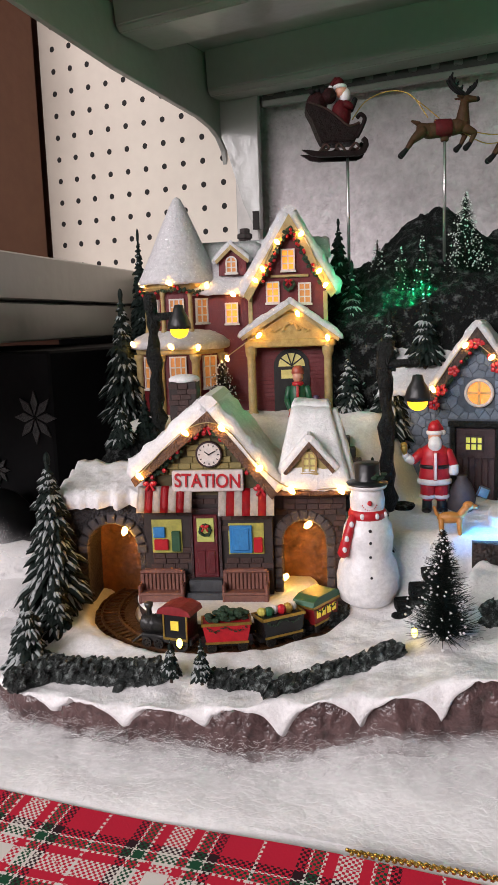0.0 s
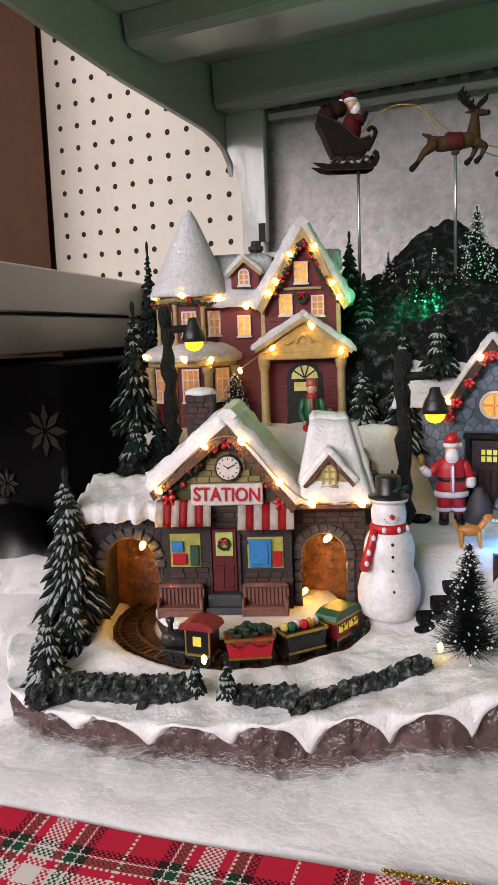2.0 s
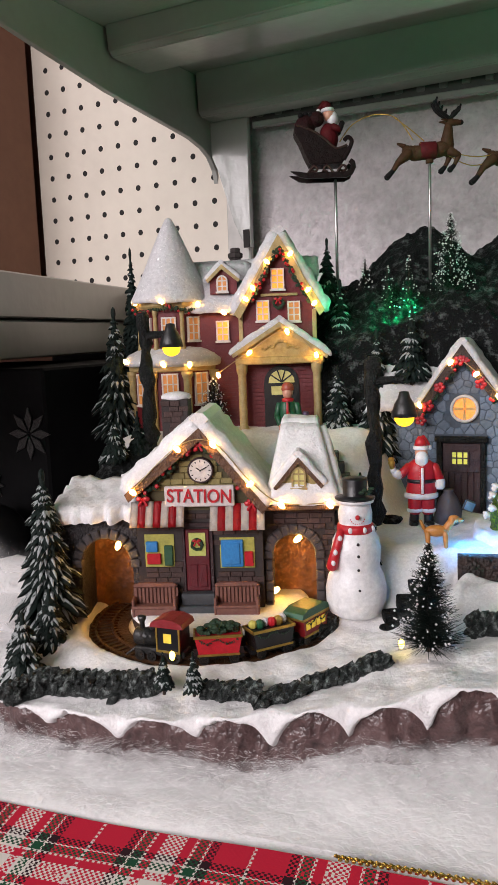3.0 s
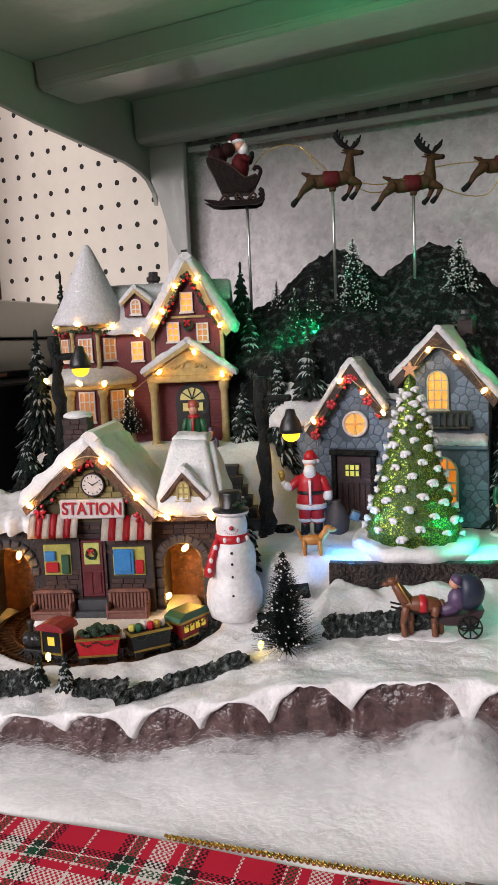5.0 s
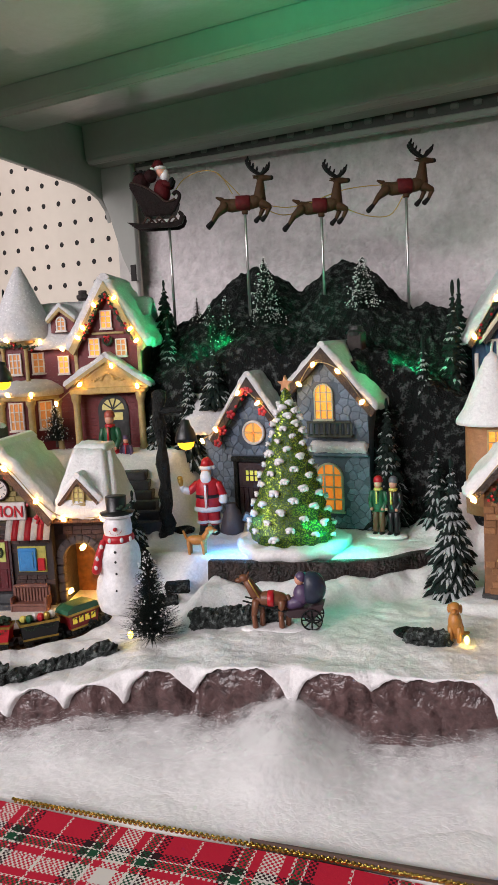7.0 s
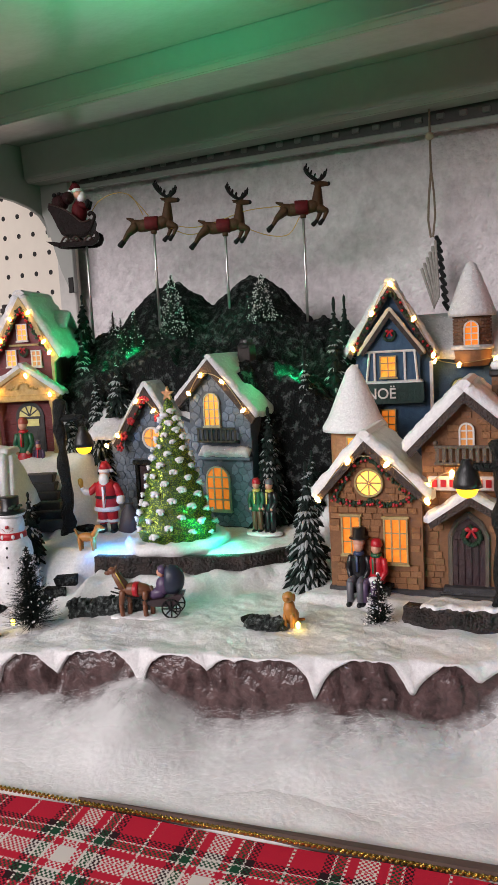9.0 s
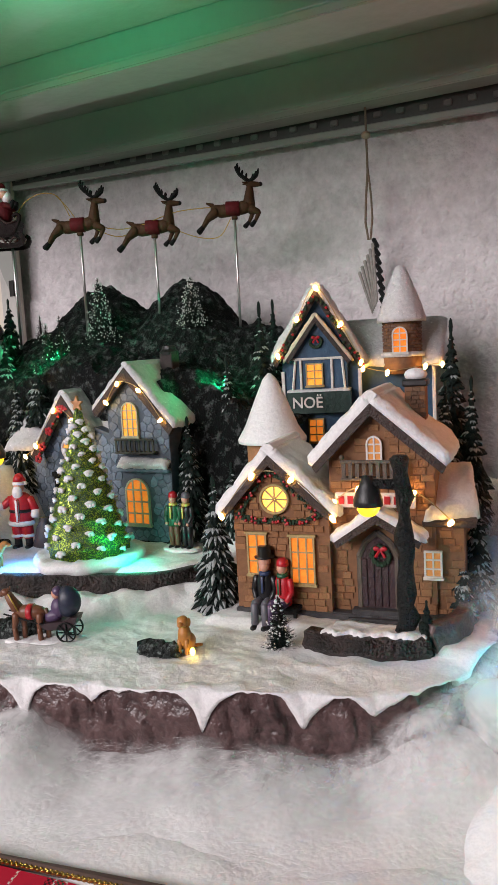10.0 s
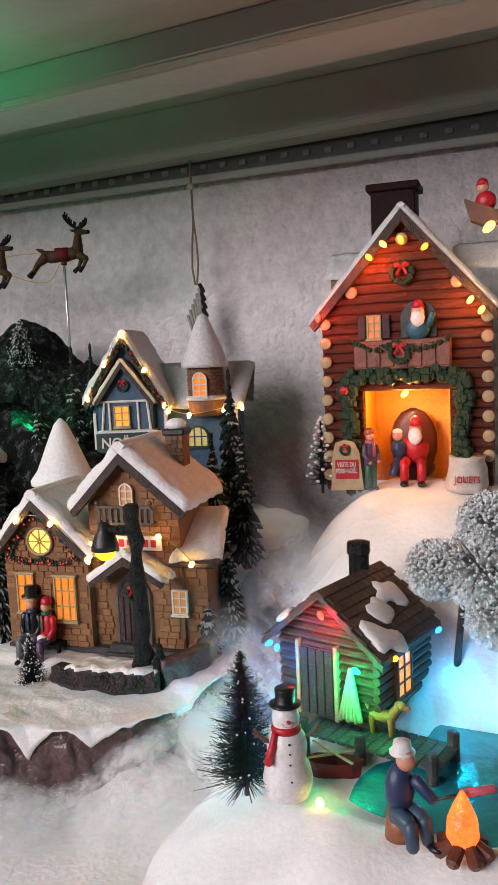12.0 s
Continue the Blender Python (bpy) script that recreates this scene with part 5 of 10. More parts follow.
for u, z, w, h, pn in ((-0.0089, 0.2012, 0.0102, 0.0157, "bright_pane"), (-0.0206, 0.1782, 0.0100, 0.0156, "bright_pane"), (0.0028, 0.1772, 0.0095, 0.0152, "warm_pane")):
    window(RH, u, z, w, h, -0.001, cols=2, rows=3, pane=MATS[pn])
window(RH, -0.0522, 0.1642, 0.0100, 0.0158, 0.0105, cols=2, rows=3, pane=MATS["bright_pane"])
part("string_course", cubed(-0.022, 0.006, -0.0022, 0.0, 0.1965, 0.1985, 0.0004), CREAM, RH)
for u in (-0.0375, 0.0180):
    part("corner_board", cubed(u - 0.0016, u + 0.0016, -0.0016, 0.002, 0.15, 0.186, 0.0004), CREAM, RH)
wreath(RH, -0.0088, -0.002, 0.1912, 0.0036)
garland(RH, [(-0.030, -0.005, 0.193), (-0.022, -0.006, 0.206), (-0.015, -0.006, 0.219), (-0.0076, -0.007, 0.230), (-0.001, -0.006, 0.219), (0.006, -0.006, 0.206), (0.015, -0.005, 0.192)], 0.0022, 0.3, 12)
# porch
part("pediment", prism(bmesh.new(), [(-0.040, 0.1515), (0.0225, 0.1505), (0.0225, 0.1535), (-0.0083, 0.1755), (-0.040, 0.1550)], -0.0125, 0.0), GOLDTRIM, RH, "gold-cream pediment with a scroll ornament")
part("entablature", cubed(-0.042, 0.0240, -0.0135, 0.0, 0.1462, 0.1520, 0.0008), GOLDTRIM, RH)
bm = bmesh.new()
for k in range(9):
    a = math.pi * k / 8
    blob(bm, (-0.0083 + 0.005 * math.cos(a), -0.0132, 0.1588 + 0.0045 * math.sin(a)), (0.0013, 0.0009, 0.0013), 0, 7, 4)
for s in (-1, 1):
    for k in range(5):
        blob(bm, (-0.0083 + s * (0.006 + 0.0018 * k), -0.0132, 0.1585 + 0.0012 * math.sin(k * 1.4)), (0.0013, 0.0008, 0.0010), 0, 6, 4)
part("scroll_ornament", bm, GOLDTRIM, RH)
gable_roof(RH, -0.0083, 0.0362, 0.0352, 0.1545, 0.1518, 0.1772, -0.016, 0.002, 0.004, ROOFSNOW, 52, CREAM, 0.0032, 0.0005)
colprof = [(0.0046, 0.092), (0.0046, 0.097), (0.0038, 0.099), (0.0031, 0.101), (0.0030, 0.138), (0.0032, 0.139), (0.0040, 0.141), (0.0044, 0.1455), (0.0044, 0.1475)]
for u in (-0.0375, 0.0186):
    c = part("column", lathe(bmesh.new(), colprof, 14, m=Matrix.Translation((u, -0.0095, 0))), CREAM, RH, "cream porch column", True)
part("porch_floor", cubed(-0.043, 0.025, -0.015, 0.0, 0.088, 0.0965, 0.001), SNOW, RH)
part("door_opening", prism(bmesh.new(), [(-0.0215, 0.097), (0.0052, 0.097), (0.0052, 0.1315)] + [(-0.00815 + 0.01335 * math.cos(math.pi * k / 10), 0.1315 + 0.0133 * math.sin(math.pi * k / 10)) for k in range(1, 10)] + [(-0.0215, 0.1315)], -0.0016, 0.001), BLACK, RH)
part("door_glass", prism(bmesh.new(), [(-0.0160, 0.1225), (0.0002, 0.1225), (0.0002, 0.1290), (-0.0160, 0.1290)], -0.0024, 0.0), MATS["dim_pane"], RH)
fan = prism(bmesh.new(), [(-0.0180, 0.1315), (0.0018, 0.1315)] + [(-0.00815 + 0.0098 * math.cos(math.pi * k / 10), 0.1325 + 0.0088 * math.sin(math.pi * k / 10)) for k in range(1, 10)], -0.0024, 0.0)
fan = part("fanlight", fan, MATS["dim_pane"], RH, "dim arched fanlight with radiating bars")
bm = bmesh.new()
for k in range(1, 5):
    bx(bm, -0.0005, 0.0005, -0.0032, -0.002, 0.0, 0.0098, m=Matrix.Translation((-0.00815, 0, 0.132)) @ Matrix.Rotation(math.pi * (k / 5 - 0.5), 4, "Y"))
part("fan_bars", bm, BLACK, fan)
# turret and bay
TW = Matrix.Translation((-0.0925, 0.026, 0)) @ Matrix.Rotation(math.pi / 8, 4, "Z")
part("turret", lathe(bmesh.new(), [(0.0262, 0.145), (0.0262, 0.199)], 8, m=TW), REDWALL, RH)
part("bay", lathe(bmesh.new(), [(0.0335, 0.085), (0.0335, 0.150)], 8, m=TW), REDWALL, RH)
bm = lathe(bmesh.new(), [(0.0275, 0.1955), (0.0318, 0.1945), (0.0322, 0.1975), (0.0280, 0.205), (0.0215, 0.219), (0.0140, 0.236), (0.0066, 0.2525), (0.0026, 0.2600), (0.0006, 0.2612)], 32, m=TW)
for v in bm.verts:
    v.co += v.co.normalized() * 0.0012 * noise.noise(v.co * 140)
part("cone_roof", bm, ROOFSNOW, RH, "glittering grey-white cone roof", True)
bm = lathe(bmesh.new(), [(0.0360, 0.1465), (0.0405, 0.1480), (0.0410, 0.1515), (0.0360, 0.1560), (0.0270, 0.1605), (0.0255, 0.1605)], 32, m=TW)
for v in bm.verts:
    v.co += Vector((0, 0, 1)) * 0.0016 * noise.noise(v.co * 120)
part("skirt_roof", bm, ROOFSNOW, RH, "", True)
part("bay_cornice", lathe(bmesh.new(), [(0.034, 0.1425), (0.0368, 0.1435), (0.0372, 0.1475), (0.034, 0.1478)], 8, m=TW), CREAM, RH)
part("turret_cornice", lathe(bmesh.new(), [(0.0268, 0.1905), (0.0290, 0.1925), (0.0295, 0.1955), (0.027, 0.1958)], 8, m=TW), CREAM, RH)
for k in range(4, 9):
    a = math.pi / 8 + k * math.pi / 4
    for R, z0, z1, r in ((0.0268, 0.158, 0.191, 0.0017), (0.0345, 0.088, 0.143, 0.0032)):
        x, y = -0.0925 + R * math.cos(a), 0.026 + R * math.sin(a)
        part("pilaster", lathe(bmesh.new(), [(r * 1.4, z0), (r * 1.3, z0 + 0.003), (r, z0 + 0.005), (r * 0.95, z1 - 0.006), (r * 1.35, z1 - 0.003), (r * 1.4, z1)], 10, m=Matrix.Translation((x, y, 0))), CREAM, RH, "", True)
for k in range(3):
    a = math.radians((-135, -90, -45)[k])
    for R, z, w, h, pn in ((0.0262 * math.cos(math.pi / 8) + 0.0008, 0.1655, 0.0112, 0.0185, "warm_pane"), (0.0335 * math.cos(math.pi / 8) + 0.0008, 0.1170, 0.0128, 0.0245, "warm_pane")):
        hw_ = window(RH, 0, z, w, h, 0, cols=3 if k == 1 else 2, rows=3, pane=MATS[pn])
        hw_.location = (-0.0925 + R * math.cos(a), 0.026 + R * math.sin(a), z)
        hw_.rotation_euler = (0, 0, a + math.pi / 2)
garland(RH, [(-0.0925 + 0.0290 * math.cos(a), 0.026 + 0.0290 * math.sin(a), 0.1915 - 0.0035 * abs(math.sin(2 * a))) for a in [math.pi * (1.0 + k / 16) for k in range(17)]], 0.0020, 0.35, 14, 3)
part("foundation", cubed(-0.122, 0.024, 0.012, 0.08, 0.07, 0.1, 0.002), SNOW, RH)
string_lights("fairy_lights", "warm fairy lights along the mansion gable and porch", RH_M, [(-0.033, -0.008, 0.195), (-0.0275, -0.009, 0.203), (-0.0165, -0.009, 0.2215), (0.0012, -0.009, 0.2265), (0.0135, -0.009, 0.2000), (0.018, -0.009, 0.190)], size=1.1, lamp=0.012)
string_lights("fairy_lights", "warm fairy lights along the porch roof", RH_M, [(-0.0555, -0.010, 0.1395), (-0.0310, -0.018, 0.1555), (-0.0030, -0.018, 0.1700), (0.0180, -0.018, 0.1522)], size=1.1, lamp=0.012)
string_lights("fairy_lights", "warm fairy lights round the turret eave", RH_M, [(-0.1205, 0.014, 0.196), (-0.0965, -0.0065, 0.1955), (-0.0700, 0.004, 0.1935), (-0.0505, 0.002, 0.186)], size=1.15, lamp=0.012)
string_lights("fairy_lights", "warm fairy lights under the bay roof", RH_M, [(-0.1275, 0.003, 0.1515), (-0.0960, -0.0145, 0.149), (-0.0765, -0.011, 0.148)], size=1.15, lamp=0.010)

# ---------------------------------------------------------------- stone house
CH, CH_M = house("stone_house", "blue-grey stone toy house with two snowy gables", (-0.047, 0.566, 0.0), 3)
part("wall", cubed(-0.0300, 0.0260, 0.0, 0.06, 0.03, 0.132), STONEJOINT, CH)
part("gable_wall", prism(bmesh.new(), [(-0.030, 0.132), (0.026, 0.132), (0.0285, 0.135), (-0.007, 0.174), (-0.030, 0.148)], 0.0, 0.06), STONEJOINT, CH)
part("wing_wall", prism(bmesh.new(), [(-0.0985, 0.03), (-0.0295, 0.03), (-0.0295, 0.125), (-0.0470, 0.131), (-0.069, 0.155), (-0.0985, 0.112)], 0.001, 0.05), STONEJOINT, CH)
part("left_wall", cubed(-0.128, -0.098, 0.012, 0.05, 0.03, 0.115), STONEJOINT, CH)
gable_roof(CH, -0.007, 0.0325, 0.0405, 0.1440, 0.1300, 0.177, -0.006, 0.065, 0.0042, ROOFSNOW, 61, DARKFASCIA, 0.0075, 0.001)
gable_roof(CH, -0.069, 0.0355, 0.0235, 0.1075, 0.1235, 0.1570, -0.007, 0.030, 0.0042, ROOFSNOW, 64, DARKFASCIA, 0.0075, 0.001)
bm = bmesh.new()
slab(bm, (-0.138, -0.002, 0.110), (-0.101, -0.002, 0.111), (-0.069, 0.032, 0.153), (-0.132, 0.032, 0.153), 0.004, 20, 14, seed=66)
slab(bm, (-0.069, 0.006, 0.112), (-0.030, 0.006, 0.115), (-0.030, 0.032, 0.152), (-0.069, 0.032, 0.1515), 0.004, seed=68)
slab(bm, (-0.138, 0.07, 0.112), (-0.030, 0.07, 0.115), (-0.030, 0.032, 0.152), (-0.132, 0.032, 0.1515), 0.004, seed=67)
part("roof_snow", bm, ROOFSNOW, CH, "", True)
stones(CH, [(-0.0295, 0.035), (0.026, 0.035), (0.026, 0.130), (-0.0070, 0.168), (-0.0295, 0.146)], 0.0, 0.0072, 0.0056, BLUESTONE, 71, [(-0.0165, 0.0005, 0.1215, 0.151), (-0.018, 0.0065, 0.050, 0.093), (-0.0215, 0.026, 0.096, 0.108), (-0.021, 0.015, 0.110, 0.122)], 0.0010)
stones(CH, [(-0.098, 0.035), (-0.030, 0.035), (-0.030, 0.123), (-0.0475, 0.128), (-0.069, 0.150), (-0.098, 0.108)], 0.001, 0.0072, 0.0056, BLUESTONE, 72, [(-0.088, -0.054, 0.0, 0.0945), (-0.0785, -0.0585, 0.1025, 0.1225)], 0.0010)
stones(CH, [(-0.128, 0.035), (-0.098, 0.035), (-0.098, 0.11), (-0.128, 0.11)], 0.012, 0.007, 0.006, BLUESTONE, 73, [], 0.0010)
window(CH, -0.0080, 0.1228, 0.0150, 0.0275, -0.0012, arch=True, cols=3, rows=4, pane=MATS["bright_pane"], frame_mat=mat("green_cream", (0.46, 0.50, 0.33), None, 0.5, scale=300))
window(CH, -0.0058, 0.0527, 0.0225, 0.0375, -0.0012, arch=True, cols=3, rows=4, pane=MATS["lit_pane"], frame_mat=MATS["green_cream"], t=0.0014)
balc = part("balcony", cubed(-0.0205, 0.0150, -0.007, 0.0, 0.1100, 0.1118, 0.0004), mat("olive_wood", (0.05, 0.055, 0.04), (0.03, 0.034, 0.026), 0.6, scale=200, bump=0.5), CH, "olive-grey wooden balcony")
part("rail", cubed(-0.0205, 0.0150, -0.0072, -0.0056, 0.1205, 0.1222, 0.0004), MATS["olive_wood"], balc)
for k in range(9):
    part("baluster", cubed(-0.0200 + 0.00425 * k, -0.0184 + 0.00425 * k, -0.0068, -0.0058, 0.1115, 0.1208), MATS["olive_wood"], balc)
part("ledge", cubed(-0.0205, 0.0262, -0.0055, 0.0, 0.0955, 0.0990, 0.0008), MATS["blue_stone"], CH)
bm = bmesh.new()
slab(bm, (-0.0200, -0.0062, 0.0985), (0.0260, -0.0062, 0.0985), (0.0260, 0.0, 0.1035), (-0.0200, 0.0, 0.1035), 0.0045, 20, 5, 0.0012, 0.002, 77)
part("ledge_snow", bm, ROOFSNOW, CH, "", True)
rw = new("round_window")
rw.parent, rw.location, rw.empty_display_size = CH, (-0.0684, 0.0, 0.1126), 0.004
part("ring", lathe(bmesh.new(), [(0.0098, 0.0), (0.0098, 0.0016), (0.0086, 0.0022), (0.0076, 0.0012), (0.0076, 0.0)], 32, m=pose(0, 0, 0, 90), cap=False), WHITE, rw, "", True)
part("pane", lathe(bmesh.new(), [(0.0078, 0.0), (0.0078, 0.0008)], 32, m=pose(0, 0, 0, 90)), mat("amber_pane", (0.95, 0.34, 0.06), (0.75, 0.2, 0.03), 0.3, scale=200, emit=0.9), rw)
bm = bmesh.new()
for k in range(4):
    for s in (-0.09, 0.09):
        bx(bm, -0.0005, 0.0005, -0.0015, -0.0006, 0.0008, 0.0078, m=Matrix.Rotation(math.pi / 2 * k + s, 4, "Y"))
part("tracery", bm, mat("tracery_gold", (0.8, 0.5, 0.16), None, 0.4, scale=300), rw)
door = part("door", cubed(-0.0835, -0.0575, -0.0008, 0.003, 0.032, 0.0885, 0.0004), DOORDARK, CH, "dark plank door with a small lit window")
for k in range(6):
    part("door_plank", cubed(-0.0830 + 0.0043 * k, -0.0792 + 0.0043 * k, -0.0016, 0.0, 0.033, 0.0685, 0.0003), DOORDARK, door)
window(CH, -0.0715, 0.0730, 0.0125, 0.0105, -0.0010, cols=3, rows=2, pane=mat("green_yellow_pane", (0.72, 0.72, 0.12), None, 0.3, scale=200, emit=0.5), frame_mat=DOORDARK, t=0.0010, sill=False)
bm = bmesh.new()
for x in (-0.0872, -0.0575):
    bx(bm, x, x + 0.0035, -0.0026, 0.002, 0.032, 0.0895, 0.0004)
bx(bm, -0.0885, -0.0525, -0.0040, 0.002, 0.0895, 0.0935, 0.0005)
part("door_frame", bm, BLACKWOOD, CH)
ch = part("chimney", cubed(-0.001, 0.0105, 0.036, 0.048, 0.160, 0.186, 0.0006), MATS["dark_mortar"], CH)
part("chimney_pot", lathe(bmesh.new(), [(0.0075, 0.1845), (0.0078, 0.187), (0.0058, 0.189), (0.0055, 0.1915), (0.004, 0.192)], 12, m=Matrix.Translation((0.0047, 0.042, 0))), BLACK, CH)
garland(CH, [(-0.098, -0.0055, 0.108), (-0.090, -0.0055, 0.118), (-0.080, -0.0055, 0.133), (-0.0695, -0.0055, 0.147), (-0.062, -0.0055, 0.140), (-0.054, -0.0055, 0.131), (-0.0475, -0.005, 0.118)], 0.0024, 0.4, 22)
bm = bmesh.new()
for x, z in ((-0.092, 0.115), (-0.084, 0.128), (-0.0705, 0.146), (-0.0565, 0.130), (-0.097, 0.105)):
    for k in range(5):
        blob(bm, (x + 0.0024 * math.cos(k * 1.26), -0.0082, z + 0.0022 * math.sin(k * 1.26)), (0.0018, 0.0010, 0.0016), 0, 6, 4)
part("poinsettia", bm, RED, CH, "red poinsettia flowers")
part("base_course", cubed(-0.0995, 0.0285, -0.002, 0.05, 0.028, 0.0400, 0.001), BLACKWOOD, CH)
string_lights("fairy_lights", "warm fairy lights along the big gable of the stone house", CH_M, [(-0.0245, -0.009, 0.1505), (-0.0125, -0.009, 0.1650), (0.0065, -0.009, 0.1595), (0.0245, -0.009, 0.1365)], size=1.1, lamp=0.011)
string_lights("fairy_lights", "warm fairy lights along the small gable of the stone house", CH_M, [(-0.1120, -0.007, 0.1065), (-0.0975, -0.010, 0.1160), (-0.0760, -0.010, 0.1450), (-0.0590, -0.010, 0.1370), (-0.0450, -0.010, 0.122)], size=1.1, lamp=0.011)

# ---------------------------------------------------------------- tan house
BR, BR_M = house("tan_house", "tan stone toy house with snowy roofs and a porch", (0.11, 0.498, 0.0), 10)
part("wall", prism(bmesh.new(), [(-0.031, 0.015), (0.0290, 0.015), (0.0290, 0.090), (-0.0055, 0.120), (-0.031, 0.090)], -0.006, 0.05), TANJOINT, BR)
part("hall_wall", prism(bmesh.new(), [(0.0288, 0.015), (0.0905, 0.015), (0.0905, 0.119), (0.0559, 0.150), (0.0288, 0.119)], 0.0, 0.055), TANJOINT, BR)
part("lean_to_wall", cubed(0.0900, 0.106, 0.002, 0.05, 0.015, 0.084), TANJOINT, BR)
SK = [(-0.0235, -0.0095, 0.047, 0.077), (0.0035, 0.0210, 0.042, 0.076), (-0.0135, 0.006, 0.0860, 0.106)]
stones(BR, [(-0.031, 0.022), (0.029, 0.022), (0.029, 0.0895), (-0.0055, 0.1185), (-0.031, 0.089)], -0.006, 0.0066, 0.0042, TANSTONE, 81, SK, 0.0009, "stone", 0.295)
stones(BR, [(0.029, 0.026), (0.0905, 0.026), (0.0905, 0.117), (0.0559, 0.147), (0.029, 0.117)], 0.0, 0.0066, 0.0042, TANSTONE, 82, [(0.043, 0.070, 0.0, 0.083), (0.0510, 0.0620, 0.117, 0.135), (0.0827, 0.0947, 0.048, 0.068), (0.0375, 0.0750, 0.1075, 0.1205)], 0.0009, "stone", 0.295)
stones(BR, [(0.0905, 0.026), (0.106, 0.026), (0.106, 0.083), (0.0905, 0.083)], 0.002, 0.0064, 0.0042, TANSTONE, 83, [(0.0827, 0.0947, 0.048, 0.068)], 0.0009, "stone", 0.295)
part("base_course", cubed(-0.0325, 0.107, -0.0078, 0.03, 0.012, 0.0275, 0.001), mat("slate_base", (0.05, 0.048, 0.05), (0.03, 0.03, 0.03), 0.6, scale=200, bump=0.6), BR)
gable_roof(BR, -0.0055, 0.0335, 0.0400, 0.0865, 0.0865, 0.1240, -0.012, 0.05, 0.0060, SNOW, 91, DARKFASCIA, 0.0050, 0.001)
gable_roof(BR, 0.0559, 0.0355, 0.0420, 0.1165, 0.1165, 0.1530, -0.008, 0.062, 0.0065, SNOW, 94, DARKFASCIA, 0.0055, 0.001)
bm = bmesh.new()
slab(bm, (0.084, -0.005, 0.084), (0.114, 0.010, 0.0830), (0.108, 0.045, 0.105), (0.086, 0.04, 0.107), 0.006, 12, 10, 0.0022, 0.004, 97)
part("lean_to_snow", bm, SNOW, BR, "", True)
part("lean_to_eave", cubed(0.083, 0.113, -0.003, 0.045, 0.0805, 0.0842, 0.0006), DARKFASCIA, BR)
window(BR, -0.0165, 0.0490, 0.0128, 0.0260, -0.0072, cols=2, rows=3, pane=MATS["lit_pane"], frame_mat=CREAM, head=True)
window(BR, 0.0122, 0.0440, 0.0155, 0.0300, -0.0072, cols=3, rows=3, pane=MATS["lit_pane"], frame_mat=CREAM, head=True)
window(BR, 0.0565, 0.1185, 0.0094, 0.0150, -0.0012, arch=True, cols=2, rows=3, pane=MATS["warm_pane"])
window(BR, 0.0887, 0.0500, 0.0104, 0.0162, -0.0014, cols=2, rows=3, pane=MATS["warm_pane"])
rw = new("round_window")
rw.parent, rw.location, rw.empty_display_size = BR, (-0.0040, -0.006, 0.0962), 0.004
part("ring", lathe(bmesh.new(), [(0.0095, 0.0), (0.0095, 0.0018), (0.0086, 0.0024), (0.0078, 0.0014), (0.0078, 0.0)], 32, m=pose(0, 0, 0, 90), cap=False), CREAM, rw, "", True)
part("pane", lathe(bmesh.new(), [(0.0080, 0.0), (0.0080, 0.0008)], 32, m=pose(0, 0, 0, 90)), mat("yellow_pane", (1.0, 0.55, 0.10), (0.9, 0.4, 0.06), 0.3, scale=200, emit=1.7), rw)
bm = bmesh.new()
for k in range(8):
    bx(bm, -0.0004, 0.0004, -0.0016, -0.0006, 0.0005, 0.0079, m=Matrix.Rotation(math.pi / 4 * k, 4, "Y"))
part("tracery", bm, CREAM, rw)
garland(BR, [(-0.027, -0.008, 0.087), (-0.018, -0.008, 0.100), (-0.0055, -0.0085, 0.113), (0.007, -0.008, 0.102), (0.024, -0.008, 0.087)], 0.0018, 0.35, 31)
garland(BR, [(-0.027, -0.008, 0.087), (-0.021, -0.008, 0.0845), (-0.012, -0.008, 0.0825), (-0.003, -0.008, 0.0845), (0.006, -0.008, 0.0825), (0.015, -0.008, 0.0835), (0.024, -0.008, 0.087)], 0.0018, 0.35, 32)
balc = part("balcony", cubed(0.0372, 0.0752, -0.0070, 0.0, 0.1078, 0.1095, 0.0004), mat("grey_wood", (0.12, 0.095, 0.07), (0.08, 0.06, 0.045), 0.6, scale=200, bump=0.5), BR, "grey-brown wooden balcony")
part("rail", cubed(0.0372, 0.0752, -0.0072, -0.0054, 0.1180, 0.1200, 0.0004), MATS["grey_wood"], balc)
for k in range(10):
    part("baluster", cubed(0.0380 + 0.0040 * k, 0.0402 + 0.0040 * k, -0.0068, -0.0058, 0.1092, 0.1184), MATS["grey_wood"], balc)
for u in (0.0382, 0.0742):
    blob(bm := bmesh.new(), (u, -0.0062, 0.1215), 0.0016)
    part("knob", bm, MATS["grey_wood"], balc, "", True)
arch = [(0.0456, 0.030), (0.0676, 0.030), (0.0676, 0.062), (0.0640, 0.0700), (0.0566, 0.0760), (0.0492, 0.0700), (0.0456, 0.062)]
door = part("door", prism(bmesh.new(), arch, -0.0012, 0.002), DOORDARK, BR, "dark pointed plank door")
for k in range(5):
    part("door_plank", cubed(0.0466 + 0.0042 * k, 0.0500 + 0.0042 * k, -0.0020, 0.0, 0.031, 0.0600, 0.0003), DOORDARK, door)
wreath(door, 0.0585, -0.0025, 0.0625, 0.0052)
bm = bmesh.new()
for (xa, za), (xb, zb) in zip(arch[1:] + arch[:1], arch[2:] + arch[:2]):
    if za < 0.031 and zb < 0.031:
        continue
    limb(bm, (xa, -0.0008, za), (xb, -0.0008, zb), 0.0019, 0.0019, 0, 6)
